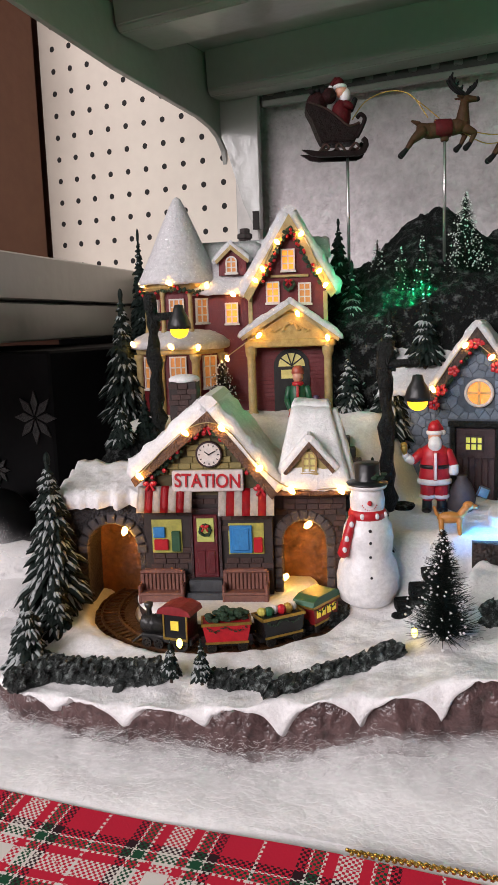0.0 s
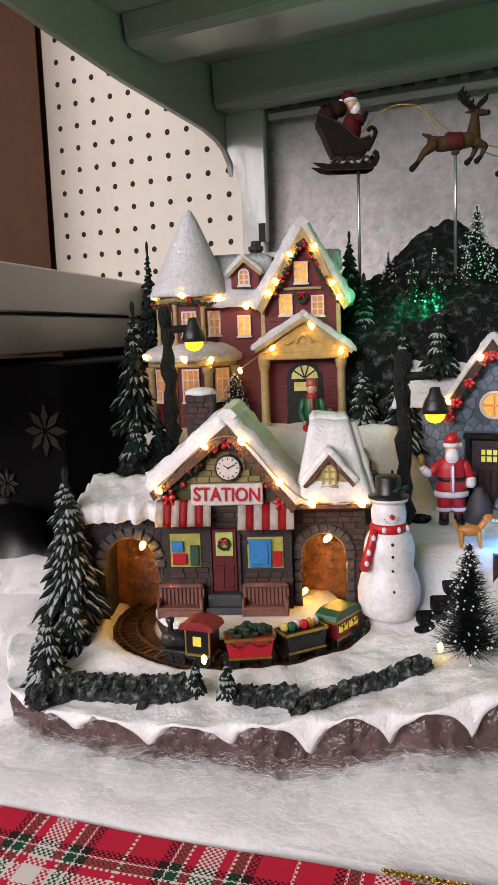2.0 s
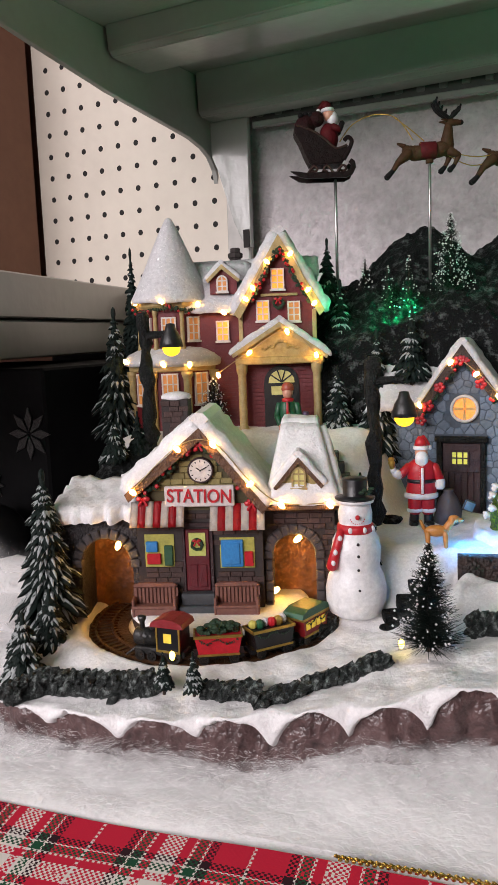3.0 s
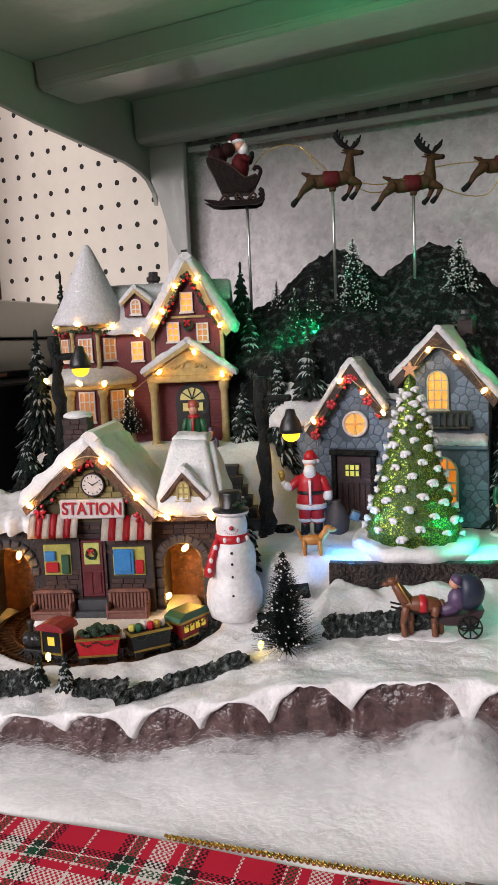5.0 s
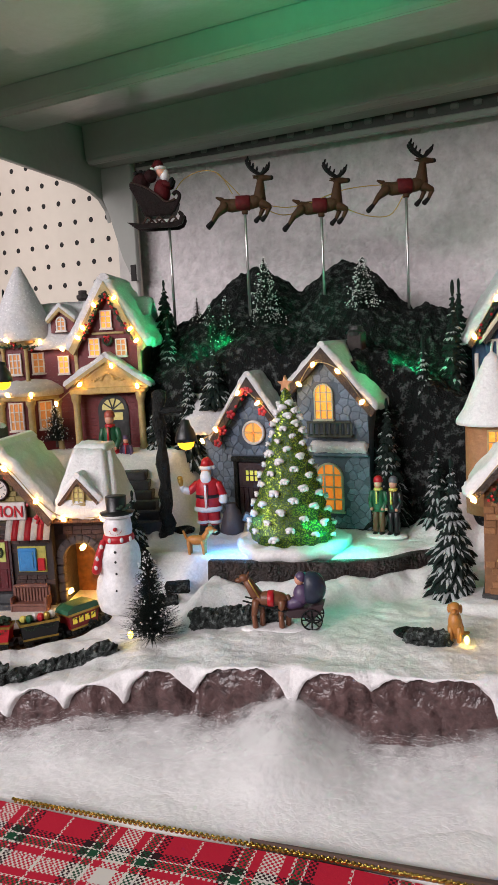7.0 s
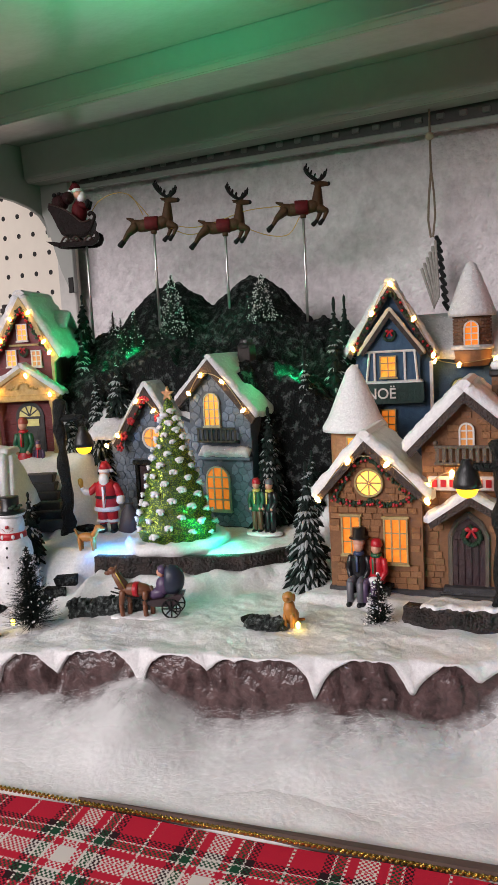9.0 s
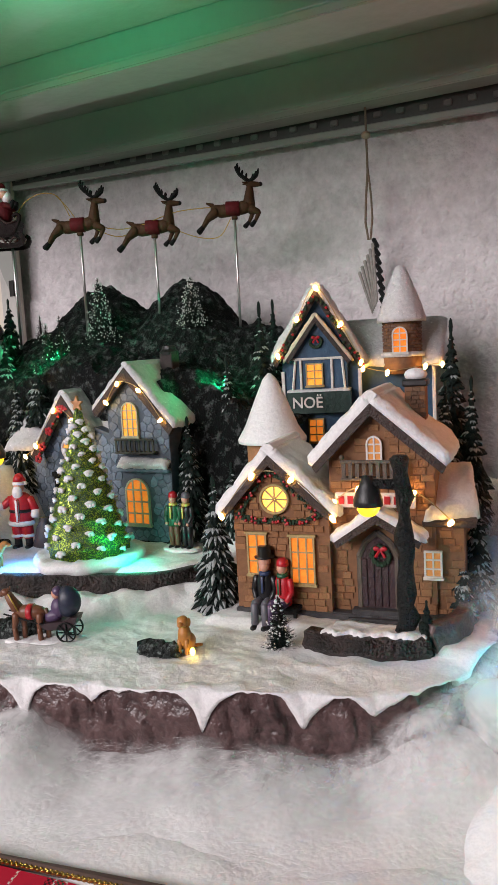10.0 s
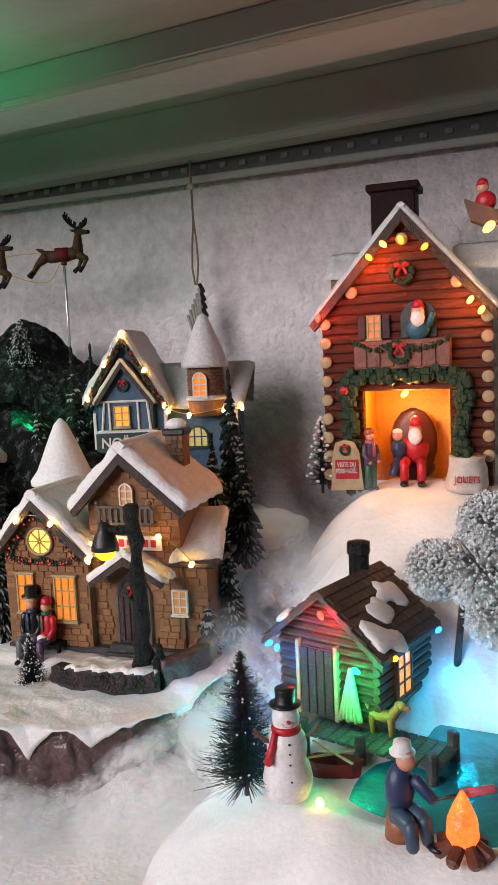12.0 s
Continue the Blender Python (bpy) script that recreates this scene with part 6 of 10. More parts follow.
part("door_frame", bm, MATS["grey_wood"], BR)
gable_roof(BR, 0.0584, 0.0245, 0.0255, 0.0730, 0.0745, 0.0900, -0.016, 0.0, 0.0042, SNOW, 99, DARKFASCIA, 0.0042, 0.0006)
for k in range(3):
    part("step", cubed(0.041 - 0.002 * k, 0.0735 + 0.002 * k, -0.007 - 0.004 * k, 0.0, 0.012, 0.0300 - 0.0042 * k, 0.0006), MATS["slate_base"], BR)
ban = part("banner", cubed(0.0330, 0.0800, -0.0052, -0.0035, 0.0915, 0.1005, 0.0006), WHITE, BR, "white name board with red writing")
for k in range(8):
    part("writing_bar", cubed(0.0352 + 0.0054 * k, 0.0386 + 0.0054 * k, -0.0058, -0.005, 0.0938, 0.0985), RED, ban)
ch = part("chimney", cubed(0.0700, 0.0825, 0.034, 0.046, 0.13, 0.160, 0.0005), TANJOINT, BR)
stones(BR, [(0.0700, 0.13), (0.0825, 0.13), (0.0825, 0.159), (0.0700, 0.159)], 0.034, 0.0045, 0.0026, mat("chim_brick", (0.17, 0.09, 0.05), (0.09, 0.05, 0.03), 0.6, scale=300, bump=0.4, vary=0.3), 88, [], 0.0008, "brick", 0.12, 60)
part("chimney_cap", cubed(0.0685, 0.0840, 0.0325, 0.0475, 0.159, 0.1635, 0.001), BLACK, BR)
blob(bm := bmesh.new(), (0.0762, 0.04, 0.1660), (0.0072, 0.0065, 0.0042), 0, 14, 6)
part("chimney_snow", bm, SNOW, BR, "", True)
string_lights("fairy_lights", "warm fairy lights along the tan house gable", BR_M, [(-0.0365, -0.0135, 0.0865), (-0.0155, -0.014, 0.1115), (0.0090, -0.014, 0.1095), (0.0330, -0.0135, 0.0865)], size=1.15, lamp=0.012)
string_lights("fairy_lights", "warm fairy lights over the tan house porch", BR_M, [(0.0330, -0.0075, 0.0945), (0.0478, -0.0085, 0.1030), (0.0790, -0.0075, 0.1010), (0.0995, -0.0060, 0.0840)], size=1.15, lamp=0.012)
# small turret behind
TT = Matrix.Translation((-0.0288, 0.073, 0))
part("turret", lathe(bmesh.new(), [(0.0180, 0.06), (0.0180, 0.122)], 20, m=TT), TANSTONE, BR, "", True)
bm = lathe(bmesh.new(), [(0.0205, 0.1205), (0.0240, 0.1210), (0.0242, 0.1240), (0.0190, 0.1320), (0.0115, 0.1500), (0.0050, 0.1650), (0.0010, 0.1690)], 26, m=TT)
for v in bm.verts:
    v.co += Vector((v.co.x + 0.0288, v.co.y - 0.073, 0.003)) * 0.06 * noise.noise(v.co * 150)
part("turret_snow", bm, SNOW, BR, "snowy white cone roof", True)
window(BR, -0.0260, 0.1020, 0.0110, 0.0165, 0.0545, cols=2, rows=2, pane=MATS["bright_pane"], frame_mat=CREAM)

# ---------------------------------------------------------------- blue house
BL, BL_M = house("blue_house", "blue timbered toy house with a snowy steep gable", (0.071, 0.657, 0.0), 20)
part("wall", prism(bmesh.new(), [(-0.034, 0.06), (0.028, 0.06), (0.028, 0.172), (-0.0046, 0.226), (-0.034, 0.176)], 0.0, 0.06), BLUEWALL, BL)
part("side_wall", cubed(0.0278, 0.0860, 0.012, 0.06, 0.06, 0.167), BLUEWALL, BL)
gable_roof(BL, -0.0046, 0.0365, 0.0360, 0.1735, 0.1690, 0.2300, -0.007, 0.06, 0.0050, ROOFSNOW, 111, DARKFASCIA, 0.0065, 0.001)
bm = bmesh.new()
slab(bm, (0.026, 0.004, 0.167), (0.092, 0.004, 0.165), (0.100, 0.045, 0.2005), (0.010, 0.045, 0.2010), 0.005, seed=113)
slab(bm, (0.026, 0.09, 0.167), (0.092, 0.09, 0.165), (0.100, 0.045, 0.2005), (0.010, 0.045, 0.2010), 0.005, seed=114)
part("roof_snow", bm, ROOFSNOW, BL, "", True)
part("oriel", prism(bmesh.new(), [(-0.0275, 0.150), (0.0180, 0.150), (0.0180, 0.176), (-0.0050, 0.205), (-0.0275, 0.176)], -0.007, 0.0), BLUEWALL, BL)
gable_roof(BL, -0.0055, 0.0245, 0.0265, 0.1750, 0.1730, 0.2085, -0.012, 0.0, 0.0026, mat("cream_snow", (0.62, 0.55, 0.42), (0.5, 0.42, 0.3), 0.5, scale=300, bump=0.3), 117, DARKFASCIA, 0.0045, 0.0006)
for a, b in (((-0.026, 0.1755), (0.0165, 0.1755)), ((-0.0255, 0.150), (-0.0225, 0.1755)), ((0.0160, 0.150), (0.0140, 0.1755)), ((-0.0185, 0.152), (-0.0185, 0.1755)), ((0.0060, 0.152), (0.0060, 0.1755))):
    bm = bmesh.new()
    limb(bm, (a[0], -0.0078, a[1]), (b[0], -0.0078, b[1]), 0.0011, 0.0011, 0, 6)
    part("timber", bm, WHITE, BL, "white timber strip")
for u in (-0.0335, 0.0275, 0.0855):
    part("corner_post", cubed(u - 0.0014, u + 0.0014, -0.0018 if u < 0.05 else 0.010, 0.002 if u < 0.05 else 0.013, 0.08, 0.166, 0.0004), WHITE, BL, "white corner post")
window(BL, -0.0078, 0.1540, 0.0135, 0.0180, -0.0082, cols=2, rows=3, pane=MATS["bright_pane"], frame_mat=CREAM)
window(BL, -0.0085, 0.1080, 0.0125, 0.0195, -0.0012, cols=2, rows=3, pane=MATS["lit_pane"], frame_mat=CREAM)
window(BL, -0.0260, 0.1080, 0.0080, 0.0195, -0.0012, cols=2, rows=3, pane=MATS["warm_pane"], frame_mat=CREAM)
wreath(BL, -0.0058, -0.0078, 0.1885, 0.0042)
DKGREEN = mat("sign_green", (0.008, 0.035, 0.028), (0.004, 0.02, 0.016), 0.5, scale=200, bump=0.3)
sg = part("sign_board", prism(bmesh.new(), [(-0.0305, 0.134), (-0.029, 0.1325), (0.0190, 0.1325), (0.0206, 0.135), (0.0206, 0.148), (0.0190, 0.1500), (-0.029, 0.1500), (-0.0305, 0.1485)], -0.0105, -0.001), DKGREEN, BL, "dark green sign with white letters")
letters("NOË", 0.0122, pose(-0.0140, -0.0112, 0.1408, 90, 0, 0), WHITE, sg, xscale=0.95)
bm = bmesh.new()
slab(bm, (-0.0300, -0.011, 0.1495), (0.0205, -0.011, 0.1495), (0.0205, -0.001, 0.1505), (-0.0300, -0.001, 0.1505), 0.0018, 16, 3, 0.0006, 0.001, 118)
part("sign_snow", bm, ROOFSNOW, BL, "", True)
garland(BL, [(-0.034, -0.009, 0.176), (-0.022, -0.009, 0.199), (-0.0046, -0.0095, 0.222), (0.012, -0.009, 0.197), (0.029, -0.009, 0.171)], 0.0021, 0.45, 41)
TB = Matrix.Translation((0.0615, 0.008, 0))
BRICKB = mat("tan_brick", (0.16, 0.085, 0.05), (0.10, 0.05, 0.03), 0.6, scale=300, bump=0.4, vary=0.2)
part("turret", lathe(bmesh.new(), [(0.0125, 0.160), (0.0155, 0.166), (0.0155, 0.1745), (0.0146, 0.176), (0.0146, 0.2035)], 20, m=TB), MATS["tan_joint"], BL, "", True)
bk = part("brick", cubed(-0.0021, 0.0021, -0.0008, 0.001, -0.0011, 0.0011, 0.0003), BRICKB, BL)
bk.location = (0.0615, 0.008 - 0.0146, 0.1785)
for r in range(9):
    for k in range(-6, 7):
        a = -math.pi / 2 + (k + 0.5 * (r % 2)) * 0.31
        z = 0.1785 + 0.0027 * r
        if abs(a + math.pi / 2) < 0.42 and r < 9:
            continue
        o = new("brick", bk.data)
        o.parent, o.location, o.rotation_euler = BL, (0.0615 + 0.0146 * math.cos(a), 0.008 + 0.0146 * math.sin(a), z), (0, 0, a + math.pi / 2)
bm = lathe(bmesh.new(), [(0.0160, 0.2005), (0.0193, 0.2005), (0.0195, 0.2040), (0.0150, 0.2160), (0.0085, 0.2330), (0.0040, 0.2430), (0.0008, 0.2450)], 26, m=TB)
for v in bm.verts:
    v.co += Vector((v.co.x - 0.0615, v.co.y - 0.008, 0.002)) * 0.08 * noise.noise(v.co * 150)
part("cone_roof", bm, ROOFSNOW, BL, "glittering white cone roof", True)
window(BL, 0.0590, 0.1765, 0.0120, 0.0205, -0.0078, arch=True, cols=2, rows=4, pane=MATS["lit_pane"])
bm = lathe(bmesh.new(), [(0.0150, 0.1735), (0.0175, 0.1735), (0.0170, 0.1765), (0.0148, 0.1775)], 20, m=TB)
part("turret_ledge", bm, ROOFSNOW, BL, "", True)
window(BL, 0.0520, 0.1330, 0.0180, 0.0180, 0.0108, arch=True, cols=3, rows=2, pane=DIMPANE, frame_mat=DKGREEN)
string_lights("fairy_lights", "warm fairy lights along the blue house gable", BL_M, [(-0.0360, -0.010, 0.1790), (-0.0195, -0.011, 0.2070), (-0.0040, -0.011, 0.2300), (0.0140, -0.011, 0.2010), (0.0290, -0.010, 0.1710)], size=1.2, lamp=0.012)
string_lights("fairy_lights", "warm fairy lights along the blue house eave", BL_M, [(0.030, -0.001, 0.166), (0.0490, -0.009, 0.1620), (0.0780, -0.007, 0.1655), (0.092, 0.002, 0.1660)], size=1.2, lamp=0.010)


# ---------------------------------------------------------------- ornaments and figures
def paint(name, c, rough=0.4):
    return mat(name, c, tuple(v * 0.75 for v in c), rough, scale=350, bump=0.15)


WH, BK, BLU, GRN, PUR, GRY, BRN, YELLOW, TAN, PINK = (paint("white_gloss", (0.80, 0.79, 0.80), 0.35), paint("black_gloss", (0.010, 0.010, 0.012), 0.3), paint("blue_cloth", (0.03, 0.05, 0.12)), paint("green_cloth", (0.015, 0.10, 0.045)),
                                            paint("purple_cloth", (0.09, 0.055, 0.12)), paint("grey_cloth", (0.12, 0.12, 0.14)), paint("brown_cloth", (0.13, 0.065, 0.035)), paint("yellow_cloth", (0.62, 0.55, 0.12)), paint("tan_coat", (0.50, 0.21, 0.045)), paint("pink_cloth", (0.55, 0.12, 0.16)))


def figure(name, label, p, yaw, bm, mats, category="figurine", group=""):
    o = part(name, bm, mats, None, "", True)
    o.matrix_world = pose(*p, 0, 0, yaw)
    return tagged(o, label, category, group)


def snowman(p, yaw, s, label, hat=BK, arms=False, scarf_spots=True):
    hold = thing("snowman", label, "snowman", p, yaw, scale=s)
    bm = bmesh.new()
    lathe(bm, [(0.0110, 0.0), (0.0148, 0.003), (0.0168, 0.010), (0.0172, 0.017), (0.0155, 0.025), (0.0130, 0.0305), (0.0134, 0.035), (0.0138, 0.041), (0.0128, 0.048), (0.0100, 0.0535), (0.0085, 0.0555), (0.0092, 0.060), (0.0094, 0.064), (0.0085, 0.069), (0.006, 0.072)], 32)
    for v in bm.verts:
        v.co.x *= 1.10
        v.co.y *= 1.06
        v.co += v.co.normalized() * 0.0009 * noise.noise(v.co * 90)
    part("body", bm, WH, hold, "", True)
    bm = lathe(bmesh.new(), [(0.0085, 0.0700), (0.0112, 0.0708), (0.0118, 0.0725), (0.0108, 0.0735)], 28)
    part("brim_snow", bm, WH, hold, "", True) if scarf_spots else None
    bm = lathe(bmesh.new(), [(0.0120, 0.0728), (0.0122, 0.0738), (0.0080, 0.0745), (0.0072, 0.0755), (0.0076, 0.0845), (0.0074, 0.0855), (0.0005, 0.0855)], 28)
    part("hat", bm, hat, hold, "black top hat", True)
    bm = lathe(bmesh.new(), [(0.0095, 0.0520), (0.0112, 0.0528), (0.0114, 0.0555), (0.0106, 0.0578), (0.0090, 0.0580)], 28)
    limb(bm, (-0.0095, -0.006, 0.0540), (-0.0125, -0.0095, 0.0455), 0.0026, 0.0030)
    limb(bm, (-0.0125, -0.0095, 0.0455), (-0.0160, -0.0090, 0.0330), 0.0030, 0.0034)
    part("scarf", bm, RED, hold, "red scarf with white spots", True)
    if scarf_spots:
        bm = bmesh.new()
        for x, y, z in ((-0.0045, -0.0100, 0.0553), (0.0040, -0.0102, 0.0553), (0.0095, -0.0062, 0.0553), (-0.0108, -0.0102, 0.0510), (-0.0138, -0.0120, 0.0430), (-0.0152, -0.0118, 0.0365)):
            blob(bm, (x, y, z), (0.0014, 0.0012, 0.0019), 0, 8, 5)
        part("scarf_spots", bm, WH, hold)
    bm = bmesh.new()
    for z, R in ((0.0205, 0.0170), (0.0320, 0.0136), (0.0405, 0.0142), (0.0475, 0.0134)):
        blob(bm, (-0.0005, -R, z), 0.0010, 0, 8, 5)
    for x in (-0.0028, 0.0030):
        blob(bm, (x, -0.0085, 0.0655), 0.0006, 0, 8, 5)
    part("buttons", bm, BK, hold, "black buttons and eyes")
    bm = blob(bmesh.new(), (0.0, -0.0102, 0.0632), (0.0015, 0.0022, 0.0015), 0, 10, 6)
    for k in range(9):
        a = math.radians(200 + 140 * k / 8)
        blob(bm, (0.0044 * math.cos(a), -0.0089 - 0.0004 * math.sin(-a), 0.0632 + 0.0042 * math.sin(a)), 0.00045, 0, 5, 3)
    part("nose_and_smile", bm, RED, hold)
    if not arms:
        bm = bmesh.new()
        for k in range(5):
            blob(bm, (0.003 + 0.0016 * k, -0.0068 + 0.001 * k, 0.0775 + 0.0014 * math.sin(k * 2)), (0.0021, 0.0012, 0.0012), 0, 7, 4)
        part("holly", bm, LEAFGREEN, hold)
    else:
        bm = bmesh.new()
        for s_ in (-1, 1):
            limb(bm, (s_ * 0.012, -0.002, 0.045), (s_ * 0.021, -0.003, 0.052), 0.0016, 0.0014)
            for k in (-1, 0, 1):
                limb(bm, (s_ * 0.021, -0.003, 0.052), (s_ * (0.0255 - abs(k) * 0.001), -0.003, 0.0545 + k * 0.003), 0.0012, 0.0009)
        part("arms", bm, BRN, hold, "brown twig arms")
    return hold


snowman((-0.147, 0.4265, 0.0075), 28, 0.93, "glossy white snowman with top hat and red spotted scarf")

# bearded gift bringer beside the stone house door, in red
bm = bmesh.new()
for s in (-1, 1):
    limb(bm, (s * 0.0048, 0, 0.001), (s * 0.0045, 0, 0.010), 0.0034, 0.0030, 2)
    blob(bm, (s * 0.0052, -0.0022, 0.0018), (0.0032, 0.0052, 0.0022), 2)
    limb(bm, (s * 0.0043, 0, 0.010), (s * 0.0036, 0, 0.022), 0.0046, 0.0052, 0)
    lathe(bm, [(0.0042, 0.0095), (0.0052, 0.0102), (0.0052, 0.0118), (0.0043, 0.0122)], 12, 1, Matrix.Translation((s * 0.0044, 0, 0)))
lathe(bm, [(0.0098, 0.0200), (0.0100, 0.0245), (0.0088, 0.0300), (0.0092, 0.0370), (0.0080, 0.0425), (0.0045, 0.0450)], 20, 0, Matrix.Diagonal((1.0, 0.75, 1, 1)))
lathe(bm, [(0.0095, 0.0190), (0.0110, 0.0198), (0.0110, 0.0222), (0.0098, 0.0230)], 20, 1, Matrix.Diagonal((1.0, 0.76, 1, 1)))
lathe(bm, [(0.0088, 0.0296), (0.0096, 0.0300), (0.0096, 0.0318), (0.0088, 0.0322)], 20, 2, Matrix.Diagonal((1.0, 0.78, 1, 1)))
bx(bm, -0.0014, 0.0014, -0.0086, -0.0060, 0.0225, 0.0410, 0.0006, 1)
blob(bm, (0, -0.0012, 0.0495), (0.0042, 0.0044, 0.0050), 3)
blob(bm, (0, -0.0042, 0.0455), (0.0044, 0.0028, 0.0058), 1)
lathe(bm, [(0.0047, 0.0512), (0.0052, 0.0520), (0.0052, 0.0534), (0.0046, 0.0540)], 14, 1)
lathe(bm, [(0.0046, 0.0535), (0.0036, 0.0575), (0.0018, 0.0600)], 14, 0)
limb(bm, (0.001, 0, 0.0595), (0.0048, 0.0004, 0.0545), 0.0018, 0.0013, 0)
blob(bm, (0.0056, 0, 0.0525), 0.0016, 1)
limb(bm, (-0.0075, 0, 0.0400), (-0.0140, -0.0020, 0.0345), 0.0034, 0.0030, 0)
limb(bm, (-0.0140, -0.0020, 0.0345), (-0.0172, -0.0040, 0.0368), 0.0030, 0.0028, 1)
blob(bm, (-0.0185, -0.0045, 0.0385), 0.0022, 1)
limb(bm, (0.0080, 0, 0.0400), (0.0120, 0.0, 0.0310), 0.0034, 0.0032, 0)
limb(bm, (0.0120, 0.0, 0.0310), (0.0118, -0.001, 0.0265), 0.0034, 0.0036, 1)
limb(bm, (-0.0190, -0.005, 0.0395), (-0.0195, -0.0055, 0.0440), 0.0014, 0.0024, 4)
blob(bm, (-0.0197, -0.0055, 0.0455), (0.0022, 0.0018, 0.0020), 4)
figure("santa_figurine", "red-coated bearded figurine with a gold bell and sack", (-0.1345, 0.520, 0.0385), 20, bm, [RED, WH, BK, SKIN, GOLD])
bm = bmesh.new()
lathe(bm, [(0.0070, 0.0), (0.0092, 0.003), (0.0090, 0.010), (0.0060, 0.018), (0.0030, 0.0225), (0.0040, 0.024)], 16, 0)
for v in bm.verts:
    v.co += Vector((v.co.x, v.co.y, 0)) * 0.25 * noise.noise(v.co * 160)
bx(bm, 0.003, 0.010, -0.006, -0.002, 0.014, 0.021, 0.0006, 1, Matrix.Rotation(0.4, 4, "Y"))
figure("gift_sack", "grey toy sack with a blue parcel", (-0.1185, 0.528, 0.0385), 20, bm, [paint("sack_grey", (0.06, 0.05, 0.055), 0.6), paint("parcel_blue", (0.10, 0.22, 0.34))], "sack")


def person(p, yaw, h, coat, legs, hat, label, skirt=False, scarf=None, seated=False, name="standing_figurine", sash=None):
    """A small painted figurine in one piece."""
    k = h / 0.05
    bm = bmesh.new()
    mats = [coat, legs, hat, SKIN, scarf or coat, BK]
    up = 0.0
    if seated:
        for s in (-1, 1):
            limb(bm, (s * 0.0030, -0.001, 0.016), (s * 0.0034, -0.010, 0.0155), 0.0030, 0.0028, 1)
            limb(bm, (s * 0.0034, -0.0105, 0.0155), (s * 0.0036, -0.0115, 0.003), 0.0027, 0.0023, 1)
            blob(bm, (s * 0.0036, -0.0130, 0.0015), (0.0022, 0.0040, 0.0018), 5)
        up = -0.006
    elif skirt:
        lathe(bm, [(0.0100, 0.0), (0.0105, 0.002), (0.0080, 0.013), (0.0052, 0.024), (0.0046, 0.027)], 16, 1, Matrix.Diagonal((1, 0.8, 1, 1)))
    else:
        for s in (-1, 1):
            limb(bm, (s * 0.0028, 0, 0.002), (s * 0.0026, 0, 0.022), 0.0025, 0.0030, 1)
            blob(bm, (s * 0.0030, -0.0018, 0.0012), (0.0022, 0.0040, 0.0016), 5)
    T = Matrix.Translation((0, 0, up))
    lathe(bm, [(0.0058, 0.0200), (0.0060, 0.0240), (0.0054, 0.0300), (0.0056, 0.0350), (0.0040, 0.0385), (0.0022, 0.0400)], 16, 0, T @ Matrix.Diagonal((1, 0.75, 1, 1)))
    for s in (-1, 1):
        limb(bm, (s * 0.0056, 0, 0.0365 + up), (s * 0.0072, -0.001, 0.0290 + up), 0.0022, 0.0020, 0)
        limb(bm, (s * 0.0072, -0.001, 0.0290 + up), (s * 0.0050, -0.0040, 0.0235 + up), 0.0020, 0.0018, 0)
        blob(bm, (s * 0.0046, -0.0046, 0.0228 + up), 0.0016, 3, 8, 5)
    lathe(bm, [(0.0030, 0.0375), (0.0038, 0.0382), (0.0038, 0.0400), (0.0028, 0.0405)], 12, 4, T)
    bx(bm, -0.0012, 0.0012, -0.0056, -0.0038, 0.0270 + up, 0.0385 + up, 0.0005, 4) if scarf else None
    blob(bm, (0, -0.0003, 0.0438 + up), (0.0034, 0.0036, 0.0042), 3)
    lathe(bm, [(0.0037, 0.0450), (0.0041, 0.0458), (0.0036, 0.0490), (0.0018, 0.0505)], 12, 2, T @ Matrix.Translation((0, 0.0006, 0)))
    o = figure(name, label, p, yaw, bm, mats, "figurine", "village figurines")
    o.matrix_world = pose(*p, 0, 0, yaw) @ Matrix.Scale(k, 4)
    return o


person((-0.2350, 0.532, 0.0770), 20, 0.056, GRN, RED, paint("hair_red", (0.40, 0.08, 0.05)), "figurine in a red skirt and green shawl", skirt=True, scarf=RED)
person((-0.2235, 0.537, 0.0790), 25, 0.033, PUR, RED, PUR, "small child figurine in a purple coat and cap", scarf=RED)
person((-0.0075, 0.547, 0.0425), 3, 0.042, GRN, BRN, RED, "figurine in a green coat and red cap", scarf=YELLOW)
person((0.0035, 0.5475, 0.0425), -5, 0.042, BK, BK, GRY, "figurine in a dark coat with a yellow scarf", scarf=YELLOW)
part_ = figure("snow_plinth", "low snowy stand under two figurines", (-0.002, 0.547, 0.0410), 3, lathe(bmesh.new(), [(0.0150, 0.0), (0.0150, 0.0014), (0.0130, 0.0022), (0.001, 0.0022)], 26, m=Matrix.Diagonal((1.0, 0.6, 1, 1))), [SNOW], "stand")
person((0.1010, 0.485, 0.0195), 5, 0.048, BK, GRY, SKIN, "seated figurine in a black coat and top hat", seated=True, scarf=BLU, name="seated_figurine")
person((0.1125, 0.486, 0.0195), -8, 0.047, RED, PUR, RED, "seated figurine in a red coat with white muff", seated=True, scarf=GRN, name="seated_figurine")
figure("top_hat", "small black top hat on the seated figurine", (0.1010, 0.4857, 0.0610), 5, lathe(bmesh.new(), [(0.0062, 0.0), (0.0062, 0.0008), (0.0042, 0.0012), (0.0040, 0.0068), (0.0001, 0.0070)], 18), [BK], "hat")
figure("muff", "white fur muff held by the seated figurine", (0.1125, 0.4800, 0.0355), 0, blob(bmesh.new(), (0, 0, 0), (0.0038, 0.0028, 0.0026)), [WH], "muff")
b = thing("garden_bench", "dark wooden bench under the seated pair", "bench", (0.1075, 0.490, 0.0185), 3)
